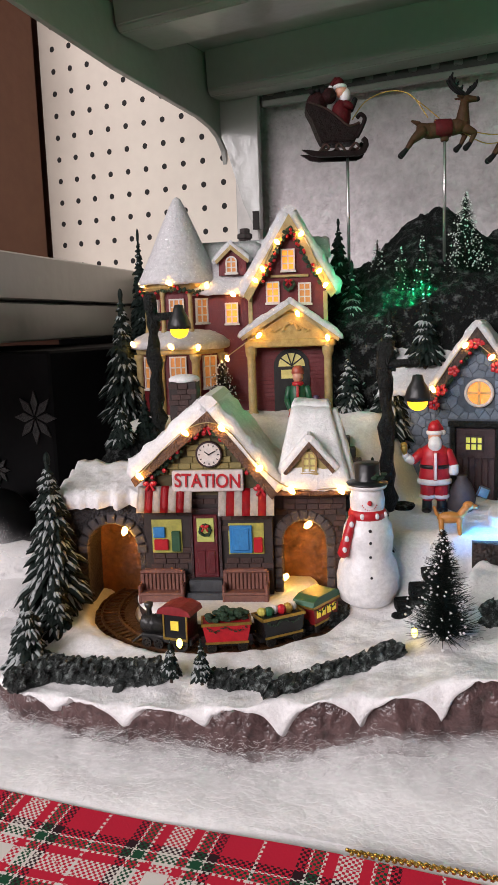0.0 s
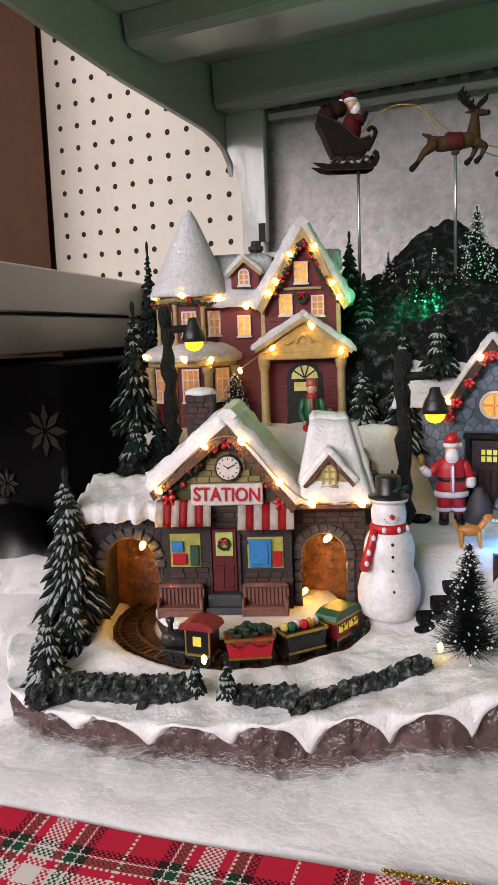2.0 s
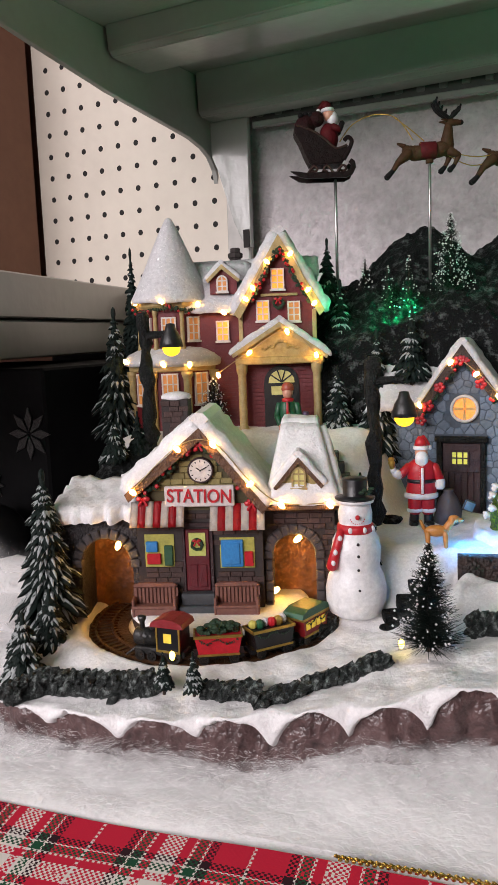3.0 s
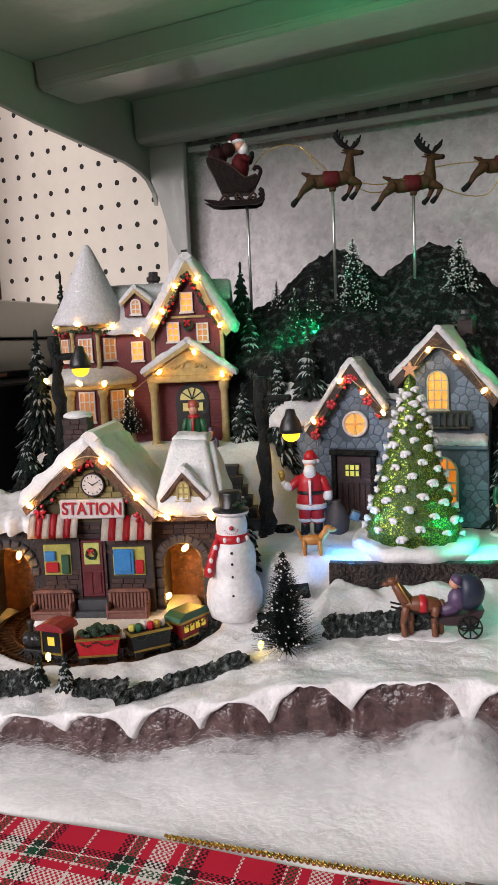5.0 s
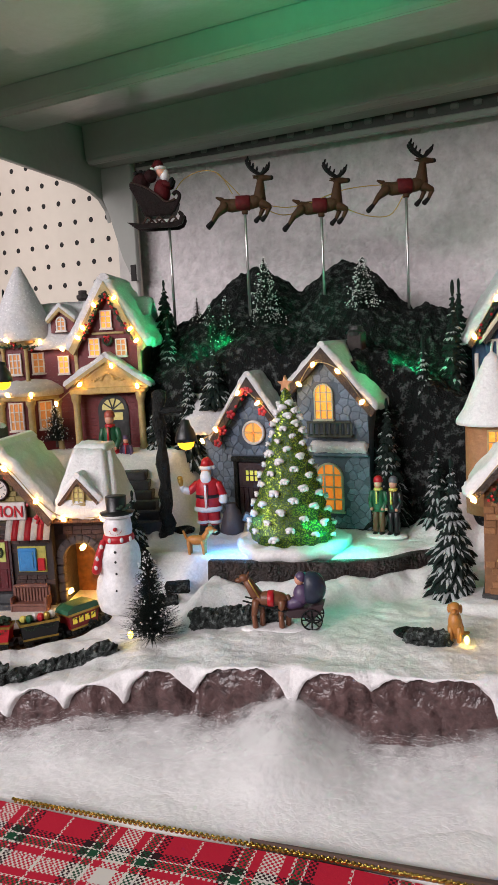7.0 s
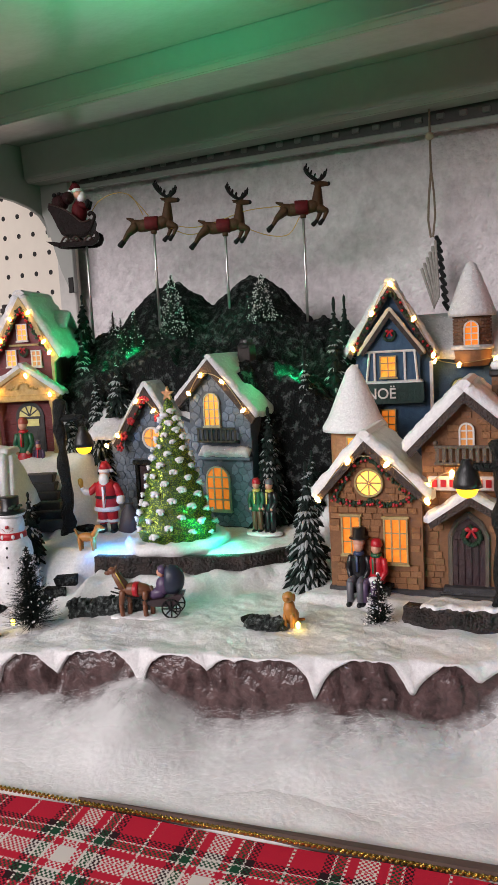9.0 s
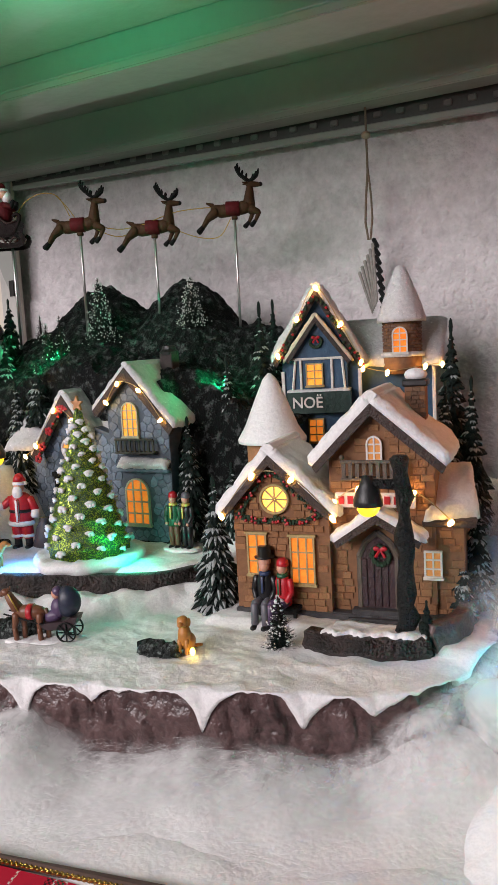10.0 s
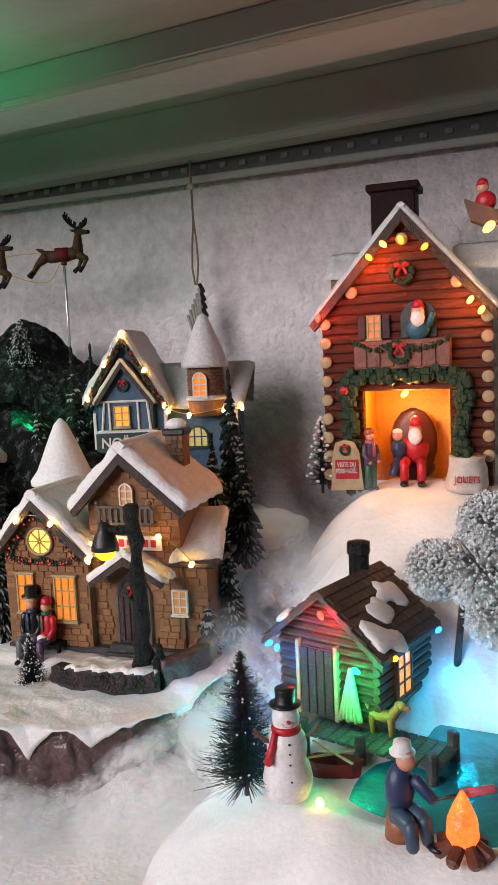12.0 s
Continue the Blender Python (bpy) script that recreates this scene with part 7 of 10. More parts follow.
part("seat", cubed(-0.014, 0.014, -0.006, 0.007, 0.010, 0.0125, 0.0006), BLACKWOOD, b)
part("backrest", cubed(-0.014, 0.014, 0.006, 0.008, 0.012, 0.026, 0.0006), BLACKWOOD, b)
for x in (-0.0130, 0.0110):
    for y in (-0.005, 0.005):
        part("leg", cubed(x, x + 0.002, y, y + 0.002, -0.001, 0.0105), BLACKWOOD, b)


def dog(p, yaw, s, sitting, label):
    bm = bmesh.new()
    if sitting:
        blob(bm, (0, 0.001, 0.006), (0.0050, 0.0062, 0.0058), 0)
        blob(bm, (0, -0.003, 0.011), (0.0042, 0.0042, 0.0078), 0)
        for x in (-0.0024, 0.0024):
            limb(bm, (x, -0.0055, 0.009), (x, -0.0062, 0.001), 0.0015, 0.0014, 0)
        blob(bm, (0, -0.0042, 0.0205), (0.0036, 0.0040, 0.0036), 0)
        blob(bm, (0, -0.0078, 0.0196), (0.0020, 0.0028, 0.0018), 0)
        for x in (-0.0034, 0.0034):
            blob(bm, (x, -0.0030, 0.0198), (0.0010, 0.0018, 0.0028), 0)
        limb(bm, (0.003, 0.005, 0.002), (0.007, 0.007, 0.002), 0.0014, 0.0009, 0)
    else:
        blob(bm, (0, 0, 0.0125), (0.0090, 0.0038, 0.0042), 0)
        for x in (-0.0062, 0.0060):
            for y in (-0.0022, 0.0022):
                limb(bm, (x, y, 0.0115), (x + 0.0004, y, 0.001), 0.0020, 0.0013, 0)
        limb(bm, (0.0070, 0, 0.0145), (0.0105, 0, 0.0195), 0.0030, 0.0026, 0)
        blob(bm, (0.0120, 0, 0.0210), (0.0040, 0.0030, 0.0030), 0)
        blob(bm, (0.0158, 0, 0.0202), (0.0026, 0.0019, 0.0017), 0)
        blob(bm, (0.0182, 0, 0.0206), 0.0007, 1)
        for y in (-0.0028, 0.0028):
            blob(bm, (0.0108, y, 0.0200), (0.0016, 0.0008, 0.0026), 0)
        limb(bm, (-0.0085, 0, 0.0140), (-0.0110, 0, 0.0200), 0.0014, 0.0009, 0)
    o = figure("dog_figurine", label, p, yaw, bm, [TAN, BK], "figurine", "toy dogs")
    o.matrix_world = pose(*p, 0, 0, yaw) @ Matrix.Scale(s, 4)


dog((-0.111, 0.466, ground_z(-0.111, 0.466) - 0.0005), 18, 0.84, False, "tan toy dog standing on the snow")
dog((0.0775, 0.4315, 0.0185), 10, 0.92, True, "tan toy dog sitting on the snow")

# sparkling Christmas tree in its snowy ring
xt = thing("christmas_tree", "sparkling green tinsel tree with snow tufts and star", "christmas tree", (-0.0585, 0.509, 0.0405), 0, scale=0.95)
TIN = glitter("tinsel", (0.045, 0.11, 0.012), (0.02, 0.06, 0.01), 500, 0.4, 1300, 0.34, (0.42, 0.55, 0.08))
bm = lathe(bmesh.new(), [(0.0010, 0.004), (0.0300, 0.005), (0.0305, 0.011)] + [(0.0295 * (1 - k / 30) + 0.0020 + 0.0009 * math.sin(k * 2.2), 0.011 + 0.1040 * k / 30) for k in range(31)] + [(0.0004, 0.1165)], 44)
for v in bm.verts:
    f = 0.0024 * noise.noise(v.co * 210) + 0.0012 * noise.noise(v.co * 480)
    v.co += Vector((v.co.x, v.co.y, 0)).normalized() * f if v.co.xy.length > 0.001 else Vector()
part("crown", bm, TIN, xt, "", True)
rnd = random.Random(5)
for k in range(96):
    t = (k + 0.5) / 96
    z = 0.010 + 0.098 * t ** 1.12
    R = 0.0305 * (1 - (z - 0.011) / 0.104) + 0.0022
    a = k * 2.399
    bm = bmesh.new()
    blob(bm, (0, -0.0006, 0), (0.0038, 0.0032, 0.0017), 0, 8, 5)
    for q in range(3):
        blob(bm, (rnd.uniform(-0.0028, 0.0028), rnd.uniform(-0.0018, -0.0004), -0.0016), (0.0016, 0.0014, 0.0018), 0, 6, 3)
    o = part("snow_tuft", bm, WH, xt, "", True)
    o.matrix_local = Matrix.Translation((R * math.cos(a), R * math.sin(a), z)) @ Matrix.Rotation(a + math.pi / 2, 4, "Z") @ Matrix.Rotation(-0.5, 4, "X") @ Matrix.Scale(rnd.uniform(0.75, 1.15), 4)
star = [(math.cos(math.pi / 2 + math.pi * k / 5) * (0.0062 if k % 2 == 0 else 0.0026), math.sin(math.pi / 2 + math.pi * k / 5) * (0.0062 if k % 2 == 0 else 0.0026) + 0.1195) for k in range(10)]
part("star", prism(bmesh.new(), star, -0.0012, 0.0012), mat("copper_star", (0.5, 0.26, 0.13), (0.36, 0.17, 0.08), 0.35, metal=0.5, scale=300, bump=0.3), xt, "copper star")
bm = lathe(bmesh.new(), [(0.0400, -0.004), (0.0425, 0.000), (0.0430, 0.0035), (0.0415, 0.0055), (0.0370, 0.0062), (0.0330, 0.0058), (0.001, 0.0055)], 56)
for v in bm.verts:
    v.co += Vector((v.co.x, v.co.y, 0)) * 0.10 * noise.noise(v.co * 60) + Vector((0, 0, 0.0030 * noise.noise(v.co * 120)))
part("snow_ring", bm, SNOW, xt, "snowy ring at the foot", True)

# street lamps of knotted black wood with a bell shade
LAMPGLOW = mat("lamp_globe", (1.0, 0.55, 0.02), (1.0, 0.48, 0.015), 0.3, scale=60, bump=0, emit=2.6)


def street_lamp(p, h, yaw, s=1.0, reach=0.021, drop=0.028, flip=1):
    hold = thing("street_lamp", "black gnarled wooden street lamp with yellow globe", "street lamp", p, yaw, "street lamps")
    bm = bmesh.new()
    prof = [(0.0085, -0.004), (0.0066, 0.003), (0.0052, 0.010)] + [(0.0043 + 0.0006 * math.sin(k * 1.9), 0.010 + (h - 0.012) * k / 14) for k in range(1, 15)] + [(0.0030, h)]
    lathe(bm, [(r * s, z) for r, z in prof], 12)
    for v in bm.verts:
        v.co += Vector((v.co.x, v.co.y, 0)) * 1.05 * noise.noise(Vector((v.co.x * 160, v.co.y * 160, v.co.z * 90)))
    part("post", bm, BLACKWOOD, hold, "", True)
    za = h - 0.016
    part("arm", limb(bmesh.new(), (0, 0, za), (flip * reach, -0.002, za + 0.001), 0.0030 * s, 0.0024 * s, 0, 10), BLACKWOOD, hold, "", True)
    zs = h - drop
    bm = lathe(bmesh.new(), [(0.0082 * s, zs), (0.0080 * s, zs + 0.003 * s), (0.0062 * s, zs + 0.0085 * s), (0.0040 * s, zs + 0.012 * s), (0.0030 * s, zs + 0.016 * s), (0.0005, zs + 0.0165 * s)], 22, m=Matrix.Translation((flip * reach, -0.002, 0)))
    part("shade", bm, BLACK, hold, "black bell-shaped shade", True)
    part("globe", blob(bmesh.new(), (flip * reach, -0.002, zs - 0.0006), (0.0063 * s, 0.0063 * s, 0.0058 * s), 0, 18, 10), LAMPGLOW, hold, "glowing yellow globe", True)
    for k in range(3):
        bm = blob(bmesh.new(), (0.006 * math.cos(k * 2.1), -0.004, 0.002 + 0.002 * k), (0.0052, 0.0045, 0.0045))
        for v in bm.verts:
            v.co += Vector((1, 0.5, 0.4)) * 0.003 * noise.noise(v.co * 220)
        part("root", bm, BLACKWOOD, hold)


street_lamp((-0.3165, 0.475, 0.085), 0.1015, 20, 1.0, 0.0185, 0.0245)
street_lamp((-0.1595, 0.50, 0.0330), 0.119, 20, 1.0, 0.0190, 0.0390)
street_lamp((0.1935, 0.475, 0.0220), 0.1055, 10, 1.0, 0.0190, 0.0270, -1)
fir((0.2035, 0.477, 0.020), 0.028, 0.009, 207, 0.0, "small black-green fir beside a street lamp")
fir((-0.3225, 0.468, 0.088), 0.030, 0.008, 208, 0.0, "small black-green fir beside a street lamp")
fir((-0.2085, 0.3185, -0.001), 0.0175, 0.0055, 201, 0.6, "tiny frosted fir flanking the path", group="gate firs")
fir((-0.1937, 0.3225, -0.001), 0.0185, 0.0055, 202, 0.6, "tiny frosted fir flanking the path", group="gate firs")


# frosted hedges and dark rocks
def hedge(pts, w, h, seed, label="dark frosted hedge half buried in snow", name="hedge"):
    rnd = random.Random(seed)
    hold = bmesh.new()
    V = curve3([(x, y, ground_z(x, y)) for x, y in pts], 10)
    for p in V:
        for _ in range(22):
            q = p + Vector((rnd.gauss(0, w * 0.35), rnd.gauss(0, w * 0.35), rnd.random() * h))
            r = 0.0010 + 0.0017 * rnd.random()
            blob(hold, q, (r, r, r * rnd.uniform(0.7, 1.2)), 0, 6, 4)
    for p, q in zip(V, V[1:]):
        limb(hold, p + Vector((0, 0, h * 0.2)), q + Vector((0, 0, h * 0.2)), h * 0.45, h * 0.45, 0, 7)
    for v in hold.verts:
        v.co += v.normal * 0.0 + Vector((1, 1, 1)) * 0.0022 * noise.noise(v.co * 330)
    o = part(name, hold, HEDGE, None, "")
    return tagged(o, label, name)


hedge([(-0.278, 0.309), (-0.262, 0.310), (-0.245, 0.313), (-0.230, 0.317), (-0.2165, 0.3225)], 0.005, 0.010, 1)
hedge([(-0.190, 0.329), (-0.180, 0.331), (-0.167, 0.334)], 0.004, 0.006, 2)
hedge([(-0.160, 0.326), (-0.150, 0.338), (-0.137, 0.352), (-0.125, 0.361), (-0.113, 0.3705)], 0.004, 0.005, 3)
hedge([(-0.179, 0.392), (-0.172, 0.403), (-0.166, 0.414), (-0.163, 0.422)], 0.005, 0.009, 4)
hedge([(-0.078, 0.412), (-0.066, 0.416), (-0.054, 0.420), (-0.040, 0.424), (-0.026, 0.428)], 0.005, 0.010, 5)
hedge([(0.057, 0.421), (0.064, 0.4215), (0.073, 0.424)], 0.004, 0.006, 6)
hedge([(-0.345, 0.435), (-0.335, 0.437), (-0.322, 0.44), (-0.312, 0.446)], 0.008, 0.016, 7)
hedge([(-0.285, 0.292), (-0.281, 0.300), (-0.276, 0.306)], 0.004, 0.010, 8)


def slab_rock(pts, z0, z1, material, label, name, depth=0.006, seed=0, rough=0.003):
    """A low wall of dark stone or timber along a line on the ground."""
    V = curve3([(x, y, 0) for x, y in pts], 10)
    bm = bmesh.new()
    rows = []
    for i, p in enumerate(V):
        d = (V[min(i + 1, len(V) - 1)] - V[max(i - 1, 0)]).normalized()
        nrm = Vector((d.y, -d.x, 0))
        ring = []
        for j in range(7):
            t = j / 6
            w = rough * noise.noise(Vector((p.x * 130 + seed, p.y * 130, t * 6))) + rough * 0.5 * math.sin(t * 12)
            ring.append(bm.verts.new(p + nrm * (depth * 0.5 + w) + Vector((0, 0, z0 + (z1 - z0) * t))))
        ring.append(bm.verts.new(p - nrm * depth * 0.5 + Vector((0, 0, z1))))
        ring.append(bm.verts.new(p - nrm * depth * 0.5 + Vector((0, 0, z0))))
        rows.append(ring)
    for a, b in zip(rows, rows[1:]):
        for j in range(len(a) - 1):
            bm.faces.new((a[j], b[j], b[j + 1], a[j + 1]))
    for r in (rows[0], rows[-1]):
        bm.faces.new(r)
    return tagged(part(name, bm, material, None, "", True), label, name.replace("_", " "))


slab_rock([(-0.097, 0.459), (-0.075, 0.465), (-0.055, 0.471), (-0.035, 0.478), (-0.01, 0.488), (0.014, 0.501), (0.027, 0.522), (0.044, 0.537)], 0.008, 0.0385, PLANKDARK, "dark plank retaining wall below the snowy terrace", "retaining_wall", 0.008, 3, 0.0026)
slab_rock([(0.140, 0.4600), (0.155, 0.4590), (0.175, 0.4595), (0.192, 0.464), (0.206, 0.472)], 0.010, 0.0300, PLANKDARK, "dark fallen log edged with snow", "log", 0.010, 5, 0.0030)
bm = bmesh.new()
slab(bm, (0.150, 0.4555, 0.0298), (0.206, 0.4660, 0.0298), (0.204, 0.484, 0.0285), (0.150, 0.478, 0.0270), 0.0022, 30, 12, 0.0016, 0.006, 7)
tagged(part("snow_patch", bm, SNOW, None, "", True), "ragged sheet of snow lying over the fallen log", "snow")
slab_rock([(0.206, 0.474), (0.212, 0.485), (0.216, 0.500), (0.215, 0.520)], 0.004, 0.036, ROCK, "brown rock edge beside the tan house", "rock", 0.008, 6, 0.0025)
for k, (x, y, yaw) in enumerate([(-0.124, 0.428, 30), (-0.118, 0.436, 30), (-0.113, 0.443, 30), (-0.198, 0.498, 25), (-0.192, 0.490, 25), (-0.187, 0.482, 25)]):
    bm = cubed(-0.008, 0.008, -0.0045, 0.0045, -0.003, 0.0042, 0.0008)
    for v in bm.verts:
        v.co += Vector((1, 1, 0.5)) * 0.0012 * noise.noise(v.co * 200 + Vector((k, 0, 0)))
    o = part("stone_step", bm, DARKROCK, None, "")
    o.matrix_world = pose(x, y, ground_z(x, y), 0, 0, yaw)
    tagged(o, "dark flat stone step in the snow", "step", "snow steps")
for k, (x, y, s) in enumerate([(0.054, 0.430, 0.010), (0.066, 0.432, 0.008), (-0.155, 0.515, 0.009), (-0.125, 0.418, 0.006)]):
    bm = blob(bmesh.new(), (0, 0, 0), (s, s * 0.7, s * 0.35), 0, 14, 8)
    for v in bm.verts:
        v.co += v.co.normalized() * s * 0.5 * noise.noise(v.co * 150 + Vector((k * 7, 0, 0)))
    o = part("rock", bm, DARKROCK, None, "")
    o.matrix_world = pose(x, y, ground_z(x, y) + 0.001, 0, 0, 20 * k)
    tagged(o, "dark rock half buried in snow", "rock", "rocks in the snow")

# small lamps set in the snow
SOFT_BULB = BULB_MESH.copy()
SOFT_BULB.materials.clear()
SOFT_BULB.materials.append(emission("soft_bulb", (1.0, 0.72, 0.10), 9))
for p, label in (((-0.2075, 0.3255, 0.0125), "small yellow lamp on the path fir"), ((-0.1085, 0.3845, 0.0115), "small yellow lamp beside the bottle-brush tree"), ((0.0850, 0.4255, 0.0215), "small yellow lamp beside the sitting dog")):
    string_lights("snow_lamp", label, pose(*p, 0, 0, 0), [(0, 0, 0)], size=1.1, mesh=SOFT_BULB)

# horse and carriage
bm = bmesh.new()
blob(bm, (0, 0, 0.0215), (0.0125, 0.0050, 0.0058), 0, 16, 8)
for x, dx in ((-0.0095, -0.002), (-0.0075, 0.0012), (0.0080, -0.0012), (0.0100, 0.0015)):
    y = 0.0025 if dx > 0 else -0.0025
    limb(bm, (x, y, 0.0200), (x + dx, y, 0.0095), 0.0030, 0.0018, 0)
    limb(bm, (x + dx, y, 0.0095), (x + dx * 0.6, y, 0.0005), 0.0018, 0.0020, 0)
limb(bm, (-0.0095, 0, 0.0245), (-0.0155, 0, 0.0345), 0.0046, 0.0030, 0)
blob(bm, (-0.0175, 0, 0.0370), (0.0036, 0.0026, 0.0030), 0)
blob(bm, (-0.0210, 0, 0.0352), (0.0028, 0.0018, 0.0018), 0)
limb(bm, (-0.0150, 0.0014, 0.0385), (-0.0145, 0.0016, 0.0412), 0.0008, 0.0004, 0)
limb(bm, (-0.0150, -0.0014, 0.0385), (-0.0145, -0.0016, 0.0412), 0.0008, 0.0004, 0)
limb(bm, (-0.0145, 0, 0.0370), (-0.0085, 0, 0.0275), 0.0014, 0.0018, 2)
limb(bm, (0.0115, 0, 0.0235), (0.0150, 0, 0.0120), 0.0018, 0.0010, 2)
lathe(bm, [(0.0056, -0.0022), (0.0062, -0.0018), (0.0062, 0.0018), (0.0056, 0.0022)], 14, 1, pose(0.0005, 0, 0.0216, 0, 90, 0))
limb(bm, (-0.0140, -0.0030, 0.0365), (-0.0070, -0.0045, 0.0235), 0.0005, 0.0005, 3)
bmesh.ops.transform(bm, matrix=Matrix.Diagonal((0.88, 0.88, 0.80, 1)), verts=bm.verts)
figure("horse_figurine", "brown toy horse with gold harness and red band", (-0.0275, 0.4165, 0.0165), 20, bm, [paint("horse_brown", (0.17, 0.062, 0.028)), RED, BRN, GOLD], "figurine")
car = thing("carriage", "dark toy carriage with a blue folding hood", "carriage", (-0.0085, 0.4245, 0.0160), 20, scale=0.92)
for y in (-0.0065, 0.0065):
    bm = lathe(bmesh.new(), [(0.0062, -0.0006), (0.0070, -0.0006), (0.0070, 0.0006), (0.0062, 0.0006)], 22, m=Matrix.Translation((0.004, y, 0.0068)) @ pose(0, 0, 0, 90), cap=False)
    for k in range(8):
        limb(bm, (0.004, y, 0.0068), (0.004 + 0.0064 * math.cos(k * math.pi / 4), y, 0.0068 + 0.0064 * math.sin(k * math.pi / 4)), 0.0006, 0.0005, 0, 5)
    part("wheel", bm, BLACKWOOD, car)
bm = bmesh.new()
prism(bm, [(-0.014, 0.0105), (-0.010, 0.0080), (0.006, 0.0080), (0.0105, 0.0130), (0.0120, 0.0170), (0.0085, 0.0165), (0.002, 0.0140), (-0.011, 0.0125)], -0.0058, 0.0058)
part("body", bm, paint("plum_body", (0.035, 0.018, 0.022)), car)
bm = bmesh.new()
limb(bm, (-0.012, -0.005, 0.0115), (-0.040, -0.004, 0.0185), 0.0008, 0.0006)
limb(bm, (-0.012, 0.005, 0.0115), (-0.040, 0.004, 0.0185), 0.0008, 0.0006)
part("shaft", bm, BLACKWOOD, car)
bm = bmesh.new()
blob(bm, (0.0040, 0, 0.0260), (0.0092, 0.0070, 0.0108), 0, 18, 10)
for v in bm.verts:
    if v.co.x < 0.0:
        v.co.x = 0.0 + (v.co.x) * 0.1
part("hood", bm, paint("hood_blue", (0.022, 0.03, 0.055)), car, "dark blue folded hood", True)
bm = bmesh.new()
blob(bm, (-0.0010, 0, 0.0200), (0.0052, 0.0045, 0.0065), 0)
blob(bm, (-0.0022, 0, 0.0290), (0.0030, 0.0030, 0.0034), 1)
blob(bm, (-0.0012, 0, 0.0305), (0.0034, 0.0034, 0.0034), 0)
limb(bm, (-0.002, 0, 0.0160), (-0.0085, 0, 0.0140), 0.0042, 0.0036, 0)
figure("carriage_figurine", "purple-cloaked figurine seated in the carriage", (-0.0095, 0.4240, 0.0160), 20, bm, [PUR, SKIN])
figure("snow_plinth", "low snowy stand under the horse and carriage", (-0.014, 0.4215, 0.0140), 20, lathe(bmesh.new(), [(0.0330, 0.0), (0.0330, 0.0014), (0.031, 0.0022), (0.001, 0.0022)], 40, m=Matrix.Diagonal((1.0, 0.24, 1, 1))), [SNOW], "stand")


# ---------------------------------------------------------------- flying sleigh and reindeer on poles
def pole(p, z1, label="thin steel rod that carries a flying figure"):
    o = part("pole", lathe(bmesh.new(), [(0.00125, 0.0), (0.00125, z1 - p[2]), (0.0006, z1 - p[2] + 0.0005)], 10), STEEL, None, "", True)
    o.matrix_world = pose(*p)
    return tagged(o, label, "pole", "flight poles")


# brown darkened so the paint itself carries the upper shelf's shade
DEER = mat("deer_shaded_brown", (0.062, 0.031, 0.014), (0.038, 0.019, 0.009), 0.6, spec=0.15, scale=300, bump=0.3)
FLATBLACK = mat("flat_black", (0.006, 0.006, 0.007), (0.012, 0.011, 0.011), 0.6, spec=0.1, scale=300, bump=0.3)


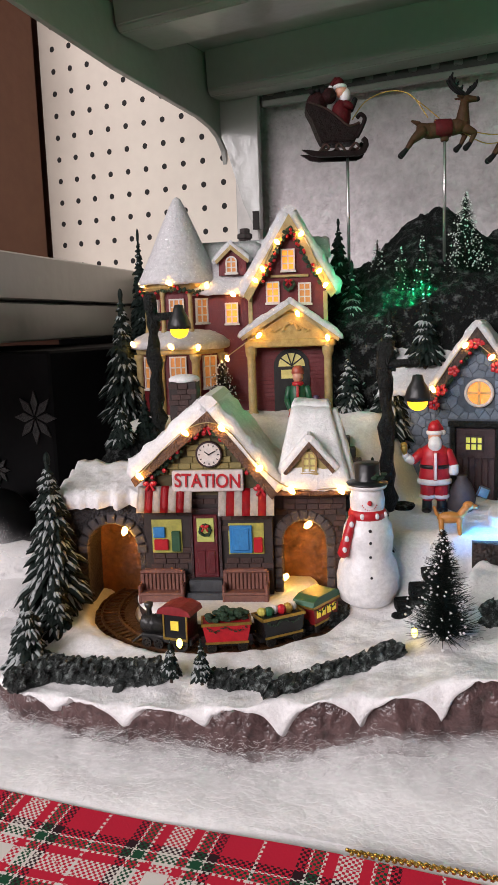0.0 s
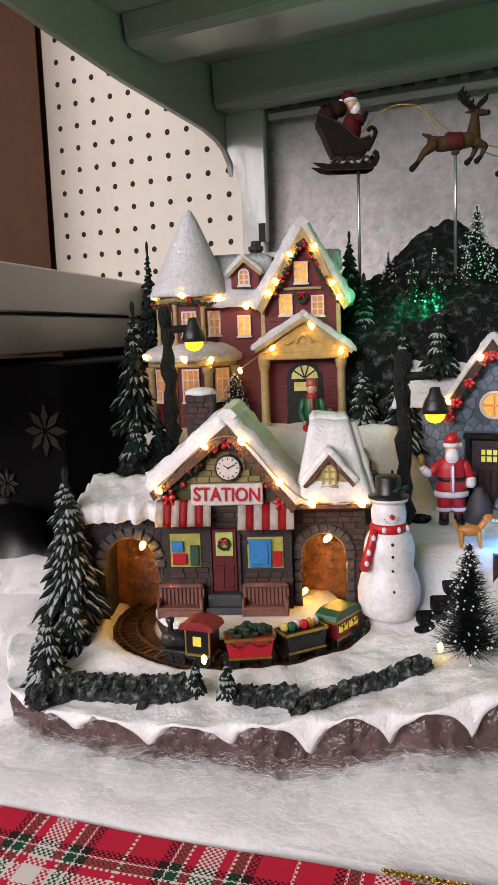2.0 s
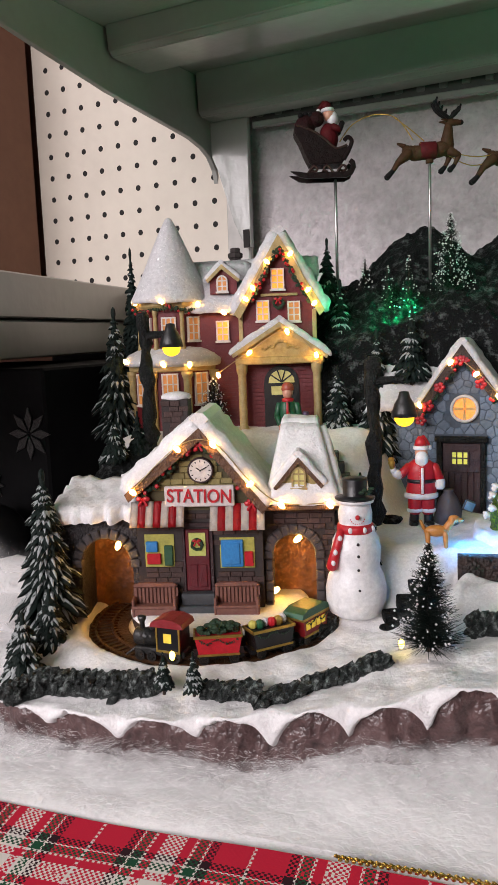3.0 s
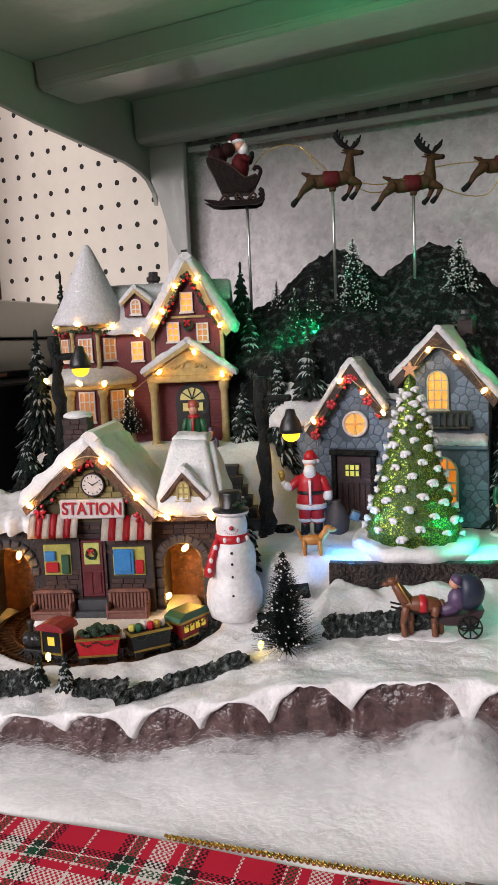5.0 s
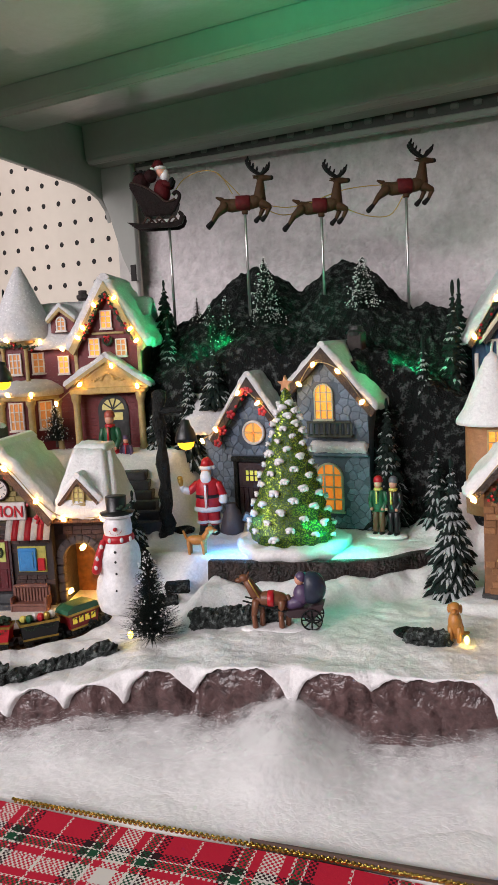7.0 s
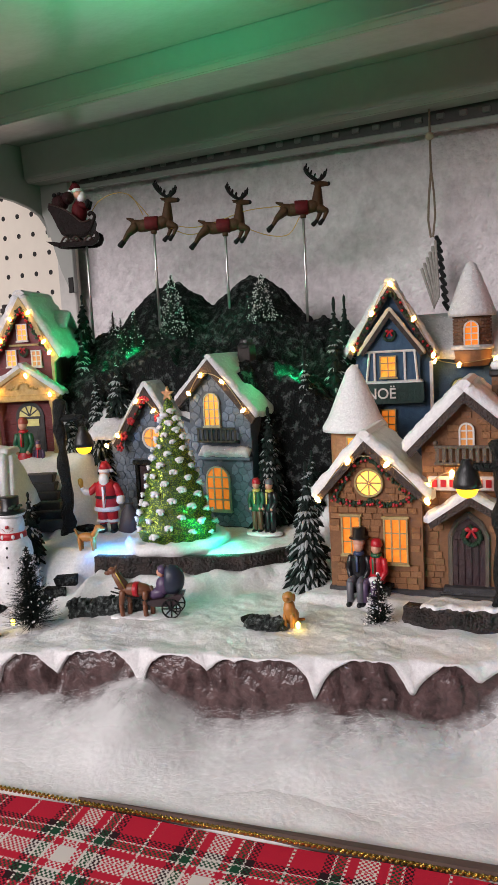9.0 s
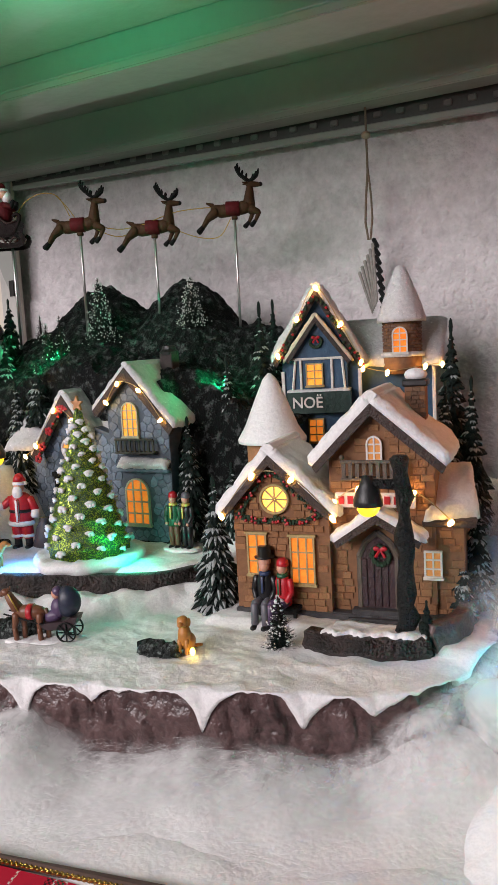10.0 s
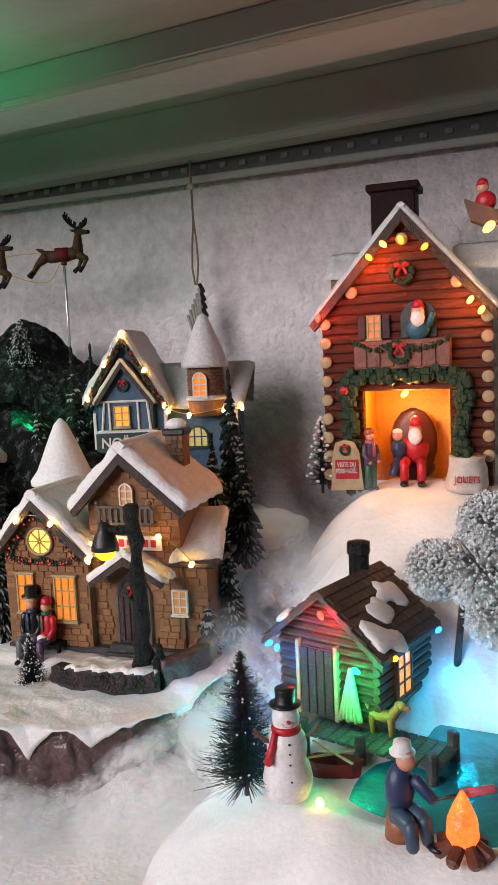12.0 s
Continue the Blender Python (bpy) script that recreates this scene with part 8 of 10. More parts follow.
def deer(p, yaw):
    """A leaping reindeer with a saddle cloth; its rod meets the belly at the origin."""
    bm = bmesh.new()
    barrel = [(-0.0190, 0.0100, 0.0050), (-0.0130, 0.0080, 0.0066), (-0.0030, 0.0085, 0.0062), (0.0070, 0.0100, 0.0066), (0.0150, 0.0120, 0.0064)]
    for (xa, za, ra), (xb, zb, rb) in zip(barrel, barrel[1:]):
        limb(bm, (xa, 0, za), (xb, 0, zb), ra, rb, 0, 12)
    for x, z, r in barrel:
        blob(bm, (x, 0, z), r * 0.98, 0, 12, 7)
    limb(bm, (0.0150, 0, 0.0140), (0.0165, 0, 0.0300), 0.0062, 0.0034, 0, 12)
    blob(bm, (0.0172, 0, 0.0325), (0.0046, 0.0036, 0.0040), 0)
    limb(bm, (0.0180, 0, 0.0325), (0.0265, 0, 0.0320), 0.0033, 0.0022, 0, 10)
    blob(bm, (0.0272, 0, 0.0322), 0.0023, 1, 8, 5)
    for y in (-0.003, 0.003):
        limb(bm, (0.0140, y, 0.0335), (0.0095, y * 1.6, 0.0340), 0.0014, 0.0006, 0, 6)
        limb(bm, (-0.0185, y, 0.0080), (-0.0270, y, 0.0010), 0.0050, 0.0028, 0)
        limb(bm, (-0.0270, y, 0.0010), (-0.0325, y, -0.0072), 0.0026, 0.0017, 0)
        limb(bm, (-0.0322, y, -0.0066), (-0.0368, y, -0.0112), 0.0020, 0.0026, 1)
        lead = 0.0 if y < 0 else -0.0065
        limb(bm, (0.0165, y, 0.0085), (0.0245 + lead, y, 0.0045), 0.0042, 0.0028, 0)
        limb(bm, (0.0245 + lead, y, 0.0045), (0.0205 + lead, y, -0.0040), 0.0024, 0.0016, 0)
        limb(bm, (0.0207 + lead, y, -0.0035), (0.0165 + lead, y, -0.0078), 0.0018, 0.0026, 1)
        beam = curve3([(0.0165, y * 0.6, 0.0355), (0.0105, y * 1.2, 0.0395), (0.0060, y * 1.5, 0.0440), (0.0035, y * 1.6, 0.0490)], 3)
        brow = curve3([(0.0165, y * 0.6, 0.0355), (0.0205, y * 1.1, 0.0380), (0.0245, y * 1.3, 0.0415)], 3)
        for line in (beam, brow):
            for a, b in zip(line, line[1:]):
                limb(bm, a, b, 0.0017, 0.0014, 1, 6)
        for q in beam[2::2] + brow[2::2]:
            limb(bm, q, q + Vector((0.0016, 0, 0.0046)), 0.0014, 0.0008, 1, 6)
    limb(bm, (-0.0215, 0, 0.0140), (-0.0275, 0, 0.0165), 0.0024, 0.0010, 0)
    lathe(bm, [(0.0068, -0.0075), (0.0075, -0.0068), (0.0075, 0.0058), (0.0068, 0.0065)], 18, 2, pose(-0.0010, 0, 0.0098, 0, 90, 0))
    bx(bm, -0.0030, 0.0030, -0.0028, 0.0028, -0.0010, 0.0030, 0.0008, 0)
    bmesh.ops.scale(bm, vec=(0.9, 0.9, 0.9), verts=bm.verts)
    figure("reindeer_figurine", "brown leaping reindeer figurine with black antlers", p, yaw, bm, [DEER, FLATBLACK, mat("saddle_red", (0.10, 0.012, 0.014), (0.06, 0.008, 0.01), 0.6, spec=0.1, scale=300, bump=0.2)], "figurine", "flying reindeer")


FLY = [(-0.1605, 0.647, 0.2960, 0.205), (-0.1025, 0.681, 0.2905, 0.195), (-0.0347, 0.711, 0.3020, 0.165)]
for x, y, z, zb in FLY:
    pole((x, y, zb), z)
    deer((x, y, z), 27)
pole((-0.2345, 0.636, 0.185), 0.2900)
sl = thing("sleigh", "dark red flying sleigh with curled runners", "sleigh", (-0.2345, 0.636, 0.2900), 27)
SLEIGH = mat("sleigh_dark", (0.011, 0.004, 0.004), (0.006, 0.003, 0.003), 0.5, spec=0.12, scale=260, bump=0.5)
SLEIGHTRIM = mat("sleigh_trim", (0.060, 0.030, 0.022), (0.02, 0.01, 0.01), 0.5, spec=0.2, scale=300, bump=0.4)
bm = bmesh.new()
prism(bm, [(-0.0205, 0.0105), (0.0040, 0.0105), (0.0075, 0.0150), (0.0105, 0.0240), (0.0085, 0.0255), (0.0040, 0.0215), (-0.0020, 0.0225), (-0.0080, 0.0290), (-0.0160, 0.0345), (-0.0255, 0.0405), (-0.0320, 0.0415), (-0.0330, 0.0370), (-0.0280, 0.0280), (-0.0240, 0.0180)], -0.0105, 0.0105)
bmesh.ops.bevel(bm, geom=list(bm.edges), offset=0.0011, segments=2, affect="EDGES")
part("body", bm, SLEIGH, sl, "dark red carved body")
tube("curl", curve3([(0.0060, -0.0106, 0.0135), (0.0105, -0.0106, 0.0215), (0.0125, -0.0106, 0.0275), (0.0095, -0.0106, 0.0305), (0.0065, -0.0106, 0.0280)], 6), 0.0017, SLEIGH, sl, seg=8)
tube("rim", curve3([(0.0085, -0.0108, 0.0245), (0.0, -0.0108, 0.0225), (-0.0080, -0.0108, 0.0290), (-0.0180, -0.0108, 0.0360), (-0.0310, -0.0108, 0.0410)], 6), 0.0009, SLEIGHTRIM, sl, seg=6)
for y in (-0.0095, 0.0095):
    bm = prism(bmesh.new(), [(-0.0365, 0.0060), (-0.0290, 0.0012), (-0.0220, 0.0), (0.0080, 0.0), (0.0130, 0.0022), (0.0155, 0.0072), (0.0148, 0.0120), (0.0120, 0.0142), (0.0098, 0.0120), (0.0118, 0.0095), (0.0105, 0.0058), (0.0060, 0.0040), (-0.0220, 0.0040), (-0.0300, 0.0055)], y - 0.0016, y + 0.0016)
    part("runner", bm, SLEIGH, sl, "curled runner")
    for x0, turn in ((-0.0190, 1), (-0.0060, -1), (0.0040, 1)):
        tube("scroll", curve3([(x0 - 0.0040 * turn, y, 0.0035), (x0 + 0.0010 * turn, y, 0.0095), (x0 + 0.0040 * turn, y, 0.0070), (x0 + 0.0015 * turn, y, 0.0050)], 5), 0.0010, SLEIGHTRIM, sl, seg=6)
part("deck", cubed(-0.0240, 0.0070, -0.0090, 0.0090, 0.0030, 0.0050, 0.0006), SLEIGH, sl)
bm = bmesh.new()
blob(bm, (-0.0045, 0, 0.0330), (0.0078, 0.0070, 0.0115), 0)
blob(bm, (-0.0040, 0, 0.0505), (0.0050, 0.0048, 0.0052), 1)
blob(bm, (-0.0015, 0, 0.0475), (0.0046, 0.0046, 0.0062), 2)
lathe(bm, [(0.0050, 0.0525), (0.0055, 0.0540), (0.0050, 0.0552)], 12, 2, Matrix.Translation((-0.005, 0, 0)))
lathe(bm, [(0.0048, 0.0548), (0.0036, 0.0590), (0.0012, 0.0610)], 12, 0, Matrix.Translation((-0.006, 0, 0)))
limb(bm, (-0.0080, 0, 0.0600), (-0.0120, 0, 0.0550), 0.0018, 0.0014, 0)
blob(bm, (-0.0125, 0, 0.0535), 0.0018, 2)
for y in (-0.006, 0.006):
    limb(bm, (-0.0020, y, 0.0400), (0.0035, y, 0.0375), 0.0030, 0.0026, 0)
    limb(bm, (0.0035, y, 0.0375), (0.0060, y * 0.8, 0.0430), 0.0025, 0.0022, 3)
blob(bm, (-0.0230, 0.001, 0.0430), (0.0085, 0.0085, 0.0080), 4)
blob(bm, (-0.0140, -0.002, 0.0470), (0.0060, 0.0060, 0.0062), 4)
for k in range(4):
    blob(bm, (-0.0270 + 0.0042 * k, -0.003 + 0.002 * (k % 2), 0.0500 + 0.0012 * (k % 2)), (0.0024, 0.0024, 0.0022), 3, 8, 5)
figure("sleigh_figurine", "bearded red figurine with a sack seated in the sleigh", (-0.2345, 0.636, 0.2900), 27, bm, [mat("dark_red_coat", (0.085, 0.008, 0.010), (0.05, 0.006, 0.008), 0.6, spec=0.1, scale=300, bump=0.3), SKIN, WH, FLATBLACK, mat("sack_maroon", (0.030, 0.008, 0.009), (0.015, 0.006, 0.006), 0.6, spec=0.1, scale=260, bump=0.6)])
reins = thing("reins", "thin gold reins between the sleigh and the reindeer", "reins", (0, 0, 0))
for line in (((-0.232, 0.641, 0.320), (-0.222, 0.645, 0.333), (-0.205, 0.650, 0.339), (-0.188, 0.652, 0.334), (-0.174, 0.650, 0.315)), ((-0.190, 0.652, 0.335), (-0.178, 0.650, 0.325), (-0.164, 0.645, 0.312)),
             ((-0.166, 0.640, 0.310), (-0.150, 0.650, 0.304), (-0.128, 0.664, 0.299), (-0.108, 0.674, 0.302)), ((-0.148, 0.652, 0.301), (-0.132, 0.664, 0.293), (-0.112, 0.676, 0.297)),
             ((-0.108, 0.674, 0.302), (-0.085, 0.688, 0.311), (-0.060, 0.698, 0.313), (-0.040, 0.706, 0.312)), ((-0.088, 0.685, 0.298), (-0.066, 0.696, 0.288), (-0.047, 0.703, 0.287), (-0.036, 0.706, 0.302))):
    tube("rein", curve3(line, 10), 0.00045, GOLD, reins, seg=5)

# ---------------------------------------------------------------- the train on its ring
def on_ring(deg, z=-0.003, R=0.0685):
    a = math.radians(deg)
    return Matrix.Translation((RING[0] + R * math.cos(a), RING[1] + R * math.sin(a), z)) @ Matrix.Rotation(a + math.pi / 2, 4, "Z")


def wheels(parent, xs, r=0.0030, y=0.0056):
    for x in xs:
        for s in (-1, 1):
            bm = lathe(bmesh.new(), [(r * 0.75, -0.0006), (r, -0.0006), (r, 0.0006), (r * 0.75, 0.0006)], 16, m=Matrix.Translation((x, s * y, r)) @ pose(0, 0, 0, 90), cap=False)
            for k in range(4):
                bx(bm, -r * 0.85, r * 0.85, -0.0003, 0.0003, -0.0003, 0.0003, 0, 0, Matrix.Translation((x, s * y, r)) @ Matrix.Rotation(k * math.pi / 4, 4, "Y"))
            part("wheel", bm, mat("wheel_iron", (0.06, 0.055, 0.05), (0.03, 0.03, 0.03), 0.35, metal=0.6, scale=300, bump=0.3), parent)


IRON = mat("loco_iron", (0.075, 0.075, 0.075), (0.03, 0.03, 0.03), 0.3, metal=0.7, scale=200, bump=0.3)
loco = thing("locomotive", "black toy steam engine with a red cab roof", "toy train")
loco.matrix_world = on_ring(-84)
part("boiler", lathe(bmesh.new(), [(0.0030, -0.0005), (0.0045, 0.0), (0.0048, 0.001), (0.0048, 0.0060), (0.0051, 0.0065), (0.0048, 0.0070), (0.0048, 0.0150)], 20, m=Matrix.Translation((-0.0165, 0, 0.0115)) @ pose(0, 0, 0, 0, 90, 0)), IRON, loco, "", True)
part("chassis", cubed(-0.0160, 0.0140, -0.0048, 0.0048, 0.0030, 0.0068, 0.0006), IRON, loco)
part("funnel", lathe(bmesh.new(), [(0.0016, 0.0150), (0.0014, 0.0195), (0.0022, 0.0205), (0.0024, 0.0225), (0.0015, 0.0228)], 14, m=Matrix.Translation((-0.0130, 0, 0))), IRON, loco, "", True)
part("steam_dome", lathe(bmesh.new(), [(0.0022, 0.0150), (0.0021, 0.0185), (0.0012, 0.0200), (0.0003, 0.0203)], 14, m=Matrix.Translation((-0.0060, 0, 0))), IRON, loco, "", True)
cab = part("cab", cubed(-0.0015, 0.0125, -0.0062, 0.0062, 0.0060, 0.0200, 0.0004), BK, loco, "black cab with gold edges")
part("cab_window", cubed(0.0030, 0.0075, -0.0066, 0.0066, 0.0115, 0.0165), mat("cab_pane", (0.75, 0.55, 0.06), None, 0.4, scale=200, emit=0.5), cab)
bm = bmesh.new()
for x in (-0.0015, 0.0117):
    bx(bm, x, x + 0.0009, -0.0067, -0.0058, 0.0060, 0.0200)
bx(bm, -0.0015, 0.0126, -0.0067, -0.0058, 0.0060, 0.0072)
part("cab_trim", bm, GOLD, cab)
part("cab_roof", prism(bmesh.new(), [(-0.0045, 0.0200), (0.0150, 0.0200), (0.0140, 0.0225), (0.0090, 0.0245), (0.0020, 0.0245), (-0.0035, 0.0225)], -0.0075, 0.0075), mat("cab_red", (0.24, 0.012, 0.018), None, 0.4, scale=300), loco, "red cab roof")
bm = bmesh.new()
for k in range(-3, 4):
    limb(bm, (-0.0165, k * 0.0009, 0.0055), (-0.0215, k * 0.0014, 0.0012), 0.0005, 0.0005, 0, 5)
part("cowcatcher", bm, IRON, loco)
wheels(loco, (-0.012, -0.005), 0.0028)
wheels(loco, (0.008,), 0.0045)


def wagon(deg, body, label, load):
    w = thing("wagon", label, "toy train", group="wagons")
    w.matrix_world = on_ring(deg)
    part("chassis", cubed(-0.0135, 0.0135, -0.0045, 0.0045, 0.0028, 0.0050), BK, w)
    bm = prism(bmesh.new(), [(-0.0105, 0.0048), (0.0105, 0.0048), (0.0125, 0.0150), (-0.0125, 0.0150)], -0.0060, 0.0060)
    part("body", bm, body, w)
    bm = bmesh.new()
    for y in (-0.0064, 0.0056):
        bx(bm, -0.0130, 0.0130, y, y + 0.0008, 0.0143, 0.0158)
        bx(bm, -0.0112, 0.0112, y, y + 0.0008, 0.0046, 0.0058)
    for x in (-0.0130, 0.0122):
        bx(bm, x, x + 0.0008, -0.0064, 0.0064, 0.0143, 0.0158)
    part("gold_rim", bm, GOLD, w, "gold painted rim")
    garland(w, [(-0.0100, -0.0066, 0.0135), (-0.0055, -0.0068, 0.0115), (-0.001, -0.0066, 0.0138), (0.0050, -0.0068, 0.0115), (0.0100, -0.0066, 0.0135)], 0.0007, 0.0, int(deg) % 97, 5)
    rnd = random.Random(int(deg) % 89)
    if load == "greens":
        bm = bmesh.new()
        for _ in range(40):
            blob(bm, (rnd.uniform(-0.0105, 0.0105), rnd.uniform(-0.004, 0.004), 0.0158 + rnd.random() * 0.0045), (0.0024, 0.0018, 0.0014), 0, 6, 4)
        part("load", bm, LEAFGREEN, w, "heap of green branches")
    elif load == "gifts":
        for k, mt in enumerate((YELLOW, GRN, WH, RED, GOLD, WH)):
            x = -0.009 + 0.0036 * k
            bm = blob(bmesh.new(), (x, rnd.uniform(-0.002, 0.002), 0.0170), (0.0026, 0.0030, 0.0022 + 0.001 * rnd.random()), 0, 8, 5)
            part("load", bm, mt, w, "wrapped toys")
    else:
        part("roof", prism(bmesh.new(), [(-0.0140, 0.0160), (0.0140, 0.0160), (0.0130, 0.0185), (0.0080, 0.0205), (-0.0080, 0.0205), (-0.0130, 0.0185)], -0.0068, 0.0068), GRN, w, "green coach roof")
        for k in range(4):
            part("coach_window", cubed(-0.0095 + 0.0050 * k, -0.0063 + 0.0050 * k, -0.0066, 0.0066, 0.0088, 0.0128), MATS["cab_pane"], w)
    wheels(w, (-0.008, 0.008), 0.0026)


wagon(-59, RED, "red toy wagon heaped with green branches", "greens")
wagon(-35, BK, "black toy wagon loaded with bright parcels", "gifts")
wagon(-11, paint("coach_red", (0.26, 0.014, 0.018)), "red toy coach with a green roof", "coach")


# dark rocks behind the tunnel
for x, y, z, rx, rz, seed in ((-0.322, 0.456, 0.064, 0.030, 0.022, 1.0), (-0.288, 0.468, 0.072, 0.020, 0.020, 4.0)):
    bm = blob(bmesh.new(), (0, 0, 0), (rx, 0.014, rz), 0, 34, 18)
    for v in bm.verts:
        v.co += v.co.normalized() * (0.007 * (ridge_noise(v.co + Vector((seed, 0, 0)), 3, 60) - 0.6) + 0.002 * noise.noise(v.co * 260))
    o = part("hill_rock", bm, DARKROCK)
    o.location = (x, y, z)
    tagged(o, "dark craggy moulded rock behind the snowy tunnel", "rock", "hill rocks")


# dark stone stair from the terrace to the red house
for k in range(6):
    t = k / 5
    x, y = -0.178 - 0.028 * t, 0.500 + 0.020 * t
    bm = cubed(-0.013, 0.013, -0.007, 0.007, -0.010, 0.0, 0.0007)
    for v in bm.verts:
        v.co += Vector((1, 0.6, 0.5)) * 0.0009 * noise.noise(v.co * 150 + Vector((k, 0, 0)))
    o = part("stair_step", bm, MATS["slate"])
    o.matrix_world = pose(x, y, max(ground_z(x, y) + 0.0012, 0.052 + 0.034 * t), 0, 0, 22)
    tagged(o, "dark slate step of the stair up the snowy hill", "step", "hill stair")


# ---------------------------------------------------------------- second village on a fleece mound
def mound_z(x, y):
    z = -0.050 + 0.060 * smooth(0.170, 0.325, x + 0.25 * (y - 0.45) + 0.30 * min(y - 0.42, 0)) * smooth(0.30, 0.41, y)
    z += 0.018 * smooth(0.47, 0.52, y) * smooth(0.25, 0.29, x)
    z += 0.083 * smooth(0.50, 0.63, y) * smooth(0.190, 0.262, x)
    lake = smooth(0.335, 0.35, x + 0.6 * max(0.47 - y, 0) - 0.012) * smooth(0.405, 0.418, y) * (1 - smooth(0.50, 0.52, y))
    z += (0.006 - z) * lake
    n = 0.004 * noise.noise(Vector((x * 28, y * 28, 6))) + 0.0015 * noise.noise(Vector((x * 90, y * 90, 2)))
    return z + n * (1 - lake)


bm = bmesh.new()
g = {}
for i in range(121):
    for j in range(121):
        x = 0.195 + 0.60 * i / 120
        y = front_edge(x) + 0.013 + (0.83 - front_edge(x) - 0.013) * j / 120
        g[i, j] = bm.verts.new((x, y, mound_z(x, y) - (0.02 if j == 0 else 0)))
for i in range(120):
    for j in range(120):
        bm.faces.new((g[i, j], g[i + 1, j], g[i + 1, j + 1], g[i, j + 1]))
tagged(part("fleece_mound", bm, FUR, None, "", True), "white fleece hill under the second village", "fleece", kind="structure")
WATER = mat("teal_water", (0.02, 0.30, 0.34), (0.01, 0.20, 0.26), 0.08, scale=60, bump=0.15)
bm = bmesh.new()
vs = [bm.verts.new((p.x, p.y, 0.0095)) for p in curve3([(x, y, 0) for x, y in ((0.338, 0.420), (0.36, 0.412), (0.42, 0.408), (0.60, 0.41), (0.60, 0.525), (0.40, 0.525), (0.352, 0.515), (0.345, 0.47), (0.337, 0.44), (0.338, 0.420))], 6)[:-1]]
bm.faces.new(vs)
tagged(part("lake", bm, WATER), "glossy teal toy lake", "lake", kind="structure")

LOG = mat("log_red", (0.15, 0.030, 0.012), (0.085, 0.016, 0.008), 0.5, scale=120, bump=0.5)
LOGEND = mat("log_end", (0.48, 0.34, 0.20), (0.36, 0.24, 0.13), 0.6, scale=200, bump=0.3)
SH, SH_M = house("log_house", "red-brown log toy house with an open glowing room", (0.3065, 0.65, 0.112), 8)
part("wall", prism(bmesh.new(), [(-0.058, -0.004), (-0.030, -0.004), (-0.030, 0.068), (0.030, 0.068), (0.030, -0.004), (0.058, -0.004), (0.058, 0.122), (0.0, 0.188), (-0.058, 0.122)], 0.002, 0.06), LOG, SH)
lg = lathe(bmesh.new(), [(0.5, -0.5), (0.5, 0.5)], 8, m=pose(0, 0, 0, 0, 90, 0))
lgm = part("log", lg, LOG, SH)


def log(x0, x1, z, r=0.0036, y=0.001):
    o = new("log", lgm.data)
    o.parent, o.location, o.scale = SH, ((x0 + x1) / 2, y, z), (x1 - x0, r * 2, r * 2)


lgm.location, lgm.scale = (-0.044, 0.001, 0.0), (0.028, 0.0072, 0.0072)
for k in range(26):
    z = 0.003 + 0.0068 * k
    half = 0.058 if z < 0.122 else 0.058 * (0.188 - z) / 0.066
    if half < 0.004:
        continue
    if z < 0.070:
        log(-half, -0.030, z)
        log(0.030, half, z)
    else:
        log(-half, half, z)
end = lathe(bmesh.new(), [(0.0042, 0.0), (0.0042, 0.0030), (0.0034, 0.0036), (0.0003, 0.0036)], 14, m=pose(0, 0, 0, 90))
em = part("log_end", end, LOGEND, SH, "", True)
em.location = (-0.0555, -0.001, 0.008)
for k in range(1, 9):
    for s in (-1, 1):
        o = new("log_end", em.data)
        o.parent, o.location = SH, (s * 0.0555, -0.001, 0.008 + 0.0135 * k)
for x, z in ((-0.036, 0.137), (0.036, 0.140), (0.0, 0.171)):
    o = new("log_end", em.data)
    o.parent, o.location = SH, (x, -0.001, z)
gable_roof(SH, 0.0, 0.066, 0.066, 0.116, 0.116, 0.191, -0.006, 0.075, 0.004, ROOFSNOW, 131, DARKFASCIA, 0.007, 0.001)
bm = bmesh.new()
slab(bm, (-0.062, 0.030, 0.150), (-0.030, 0.030, 0.150), (-0.030, 0.055, 0.168), (-0.062, 0.055, 0.168), 0.004, seed=133)
part("side_roof_snow", bm, ROOFSNOW, SH, "", True)
bm = bmesh.new()
slab(bm, (0.030, 0.030, 0.150), (0.10, 0.030, 0.150), (0.10, 0.055, 0.168), (0.030, 0.055, 0.168), 0.004, seed=134)
part("side_roof_snow", bm, ROOFSNOW, SH, "", True)
part("side_wall", cubed(-0.058, -0.035, 0.034, 0.07, 0.0, 0.150), mat("ochre_wall", (0.22, 0.12, 0.05), None, 0.6, scale=150, bump=0.3), SH)
part("chimney", cubed(-0.026, 0.006, 0.030, 0.055, 0.165, 0.212, 0.001), mat("chimney_maroon", (0.022, 0.009, 0.008), (0.012, 0.006, 0.005), 0.6, spec=0.1, scale=200, bump=0.4), SH, "dark maroon chimney")
part("chimney_cap", cubed(-0.029, 0.009, 0.027, 0.058, 0.210, 0.2155, 0.001), mat("chimney_maroon", (0.022, 0.009, 0.008), (0.012, 0.006, 0.005), 0.6, spec=0.1, scale=200, bump=0.4), SH)
part("room_back", cubed(-0.031, 0.031, 0.045, 0.05, -0.004, 0.069), mat("room_yellow", (0.75, 0.34, 0.04), (0.6, 0.25, 0.03), 0.5, scale=60, bump=0.1), SH, "yellow lit room")
for x in (-0.0300, 0.0290):
    part("room_side", cubed(x, x + 0.001, 0.002, 0.046, -0.004, 0.069), MATS["room_yellow"], SH)
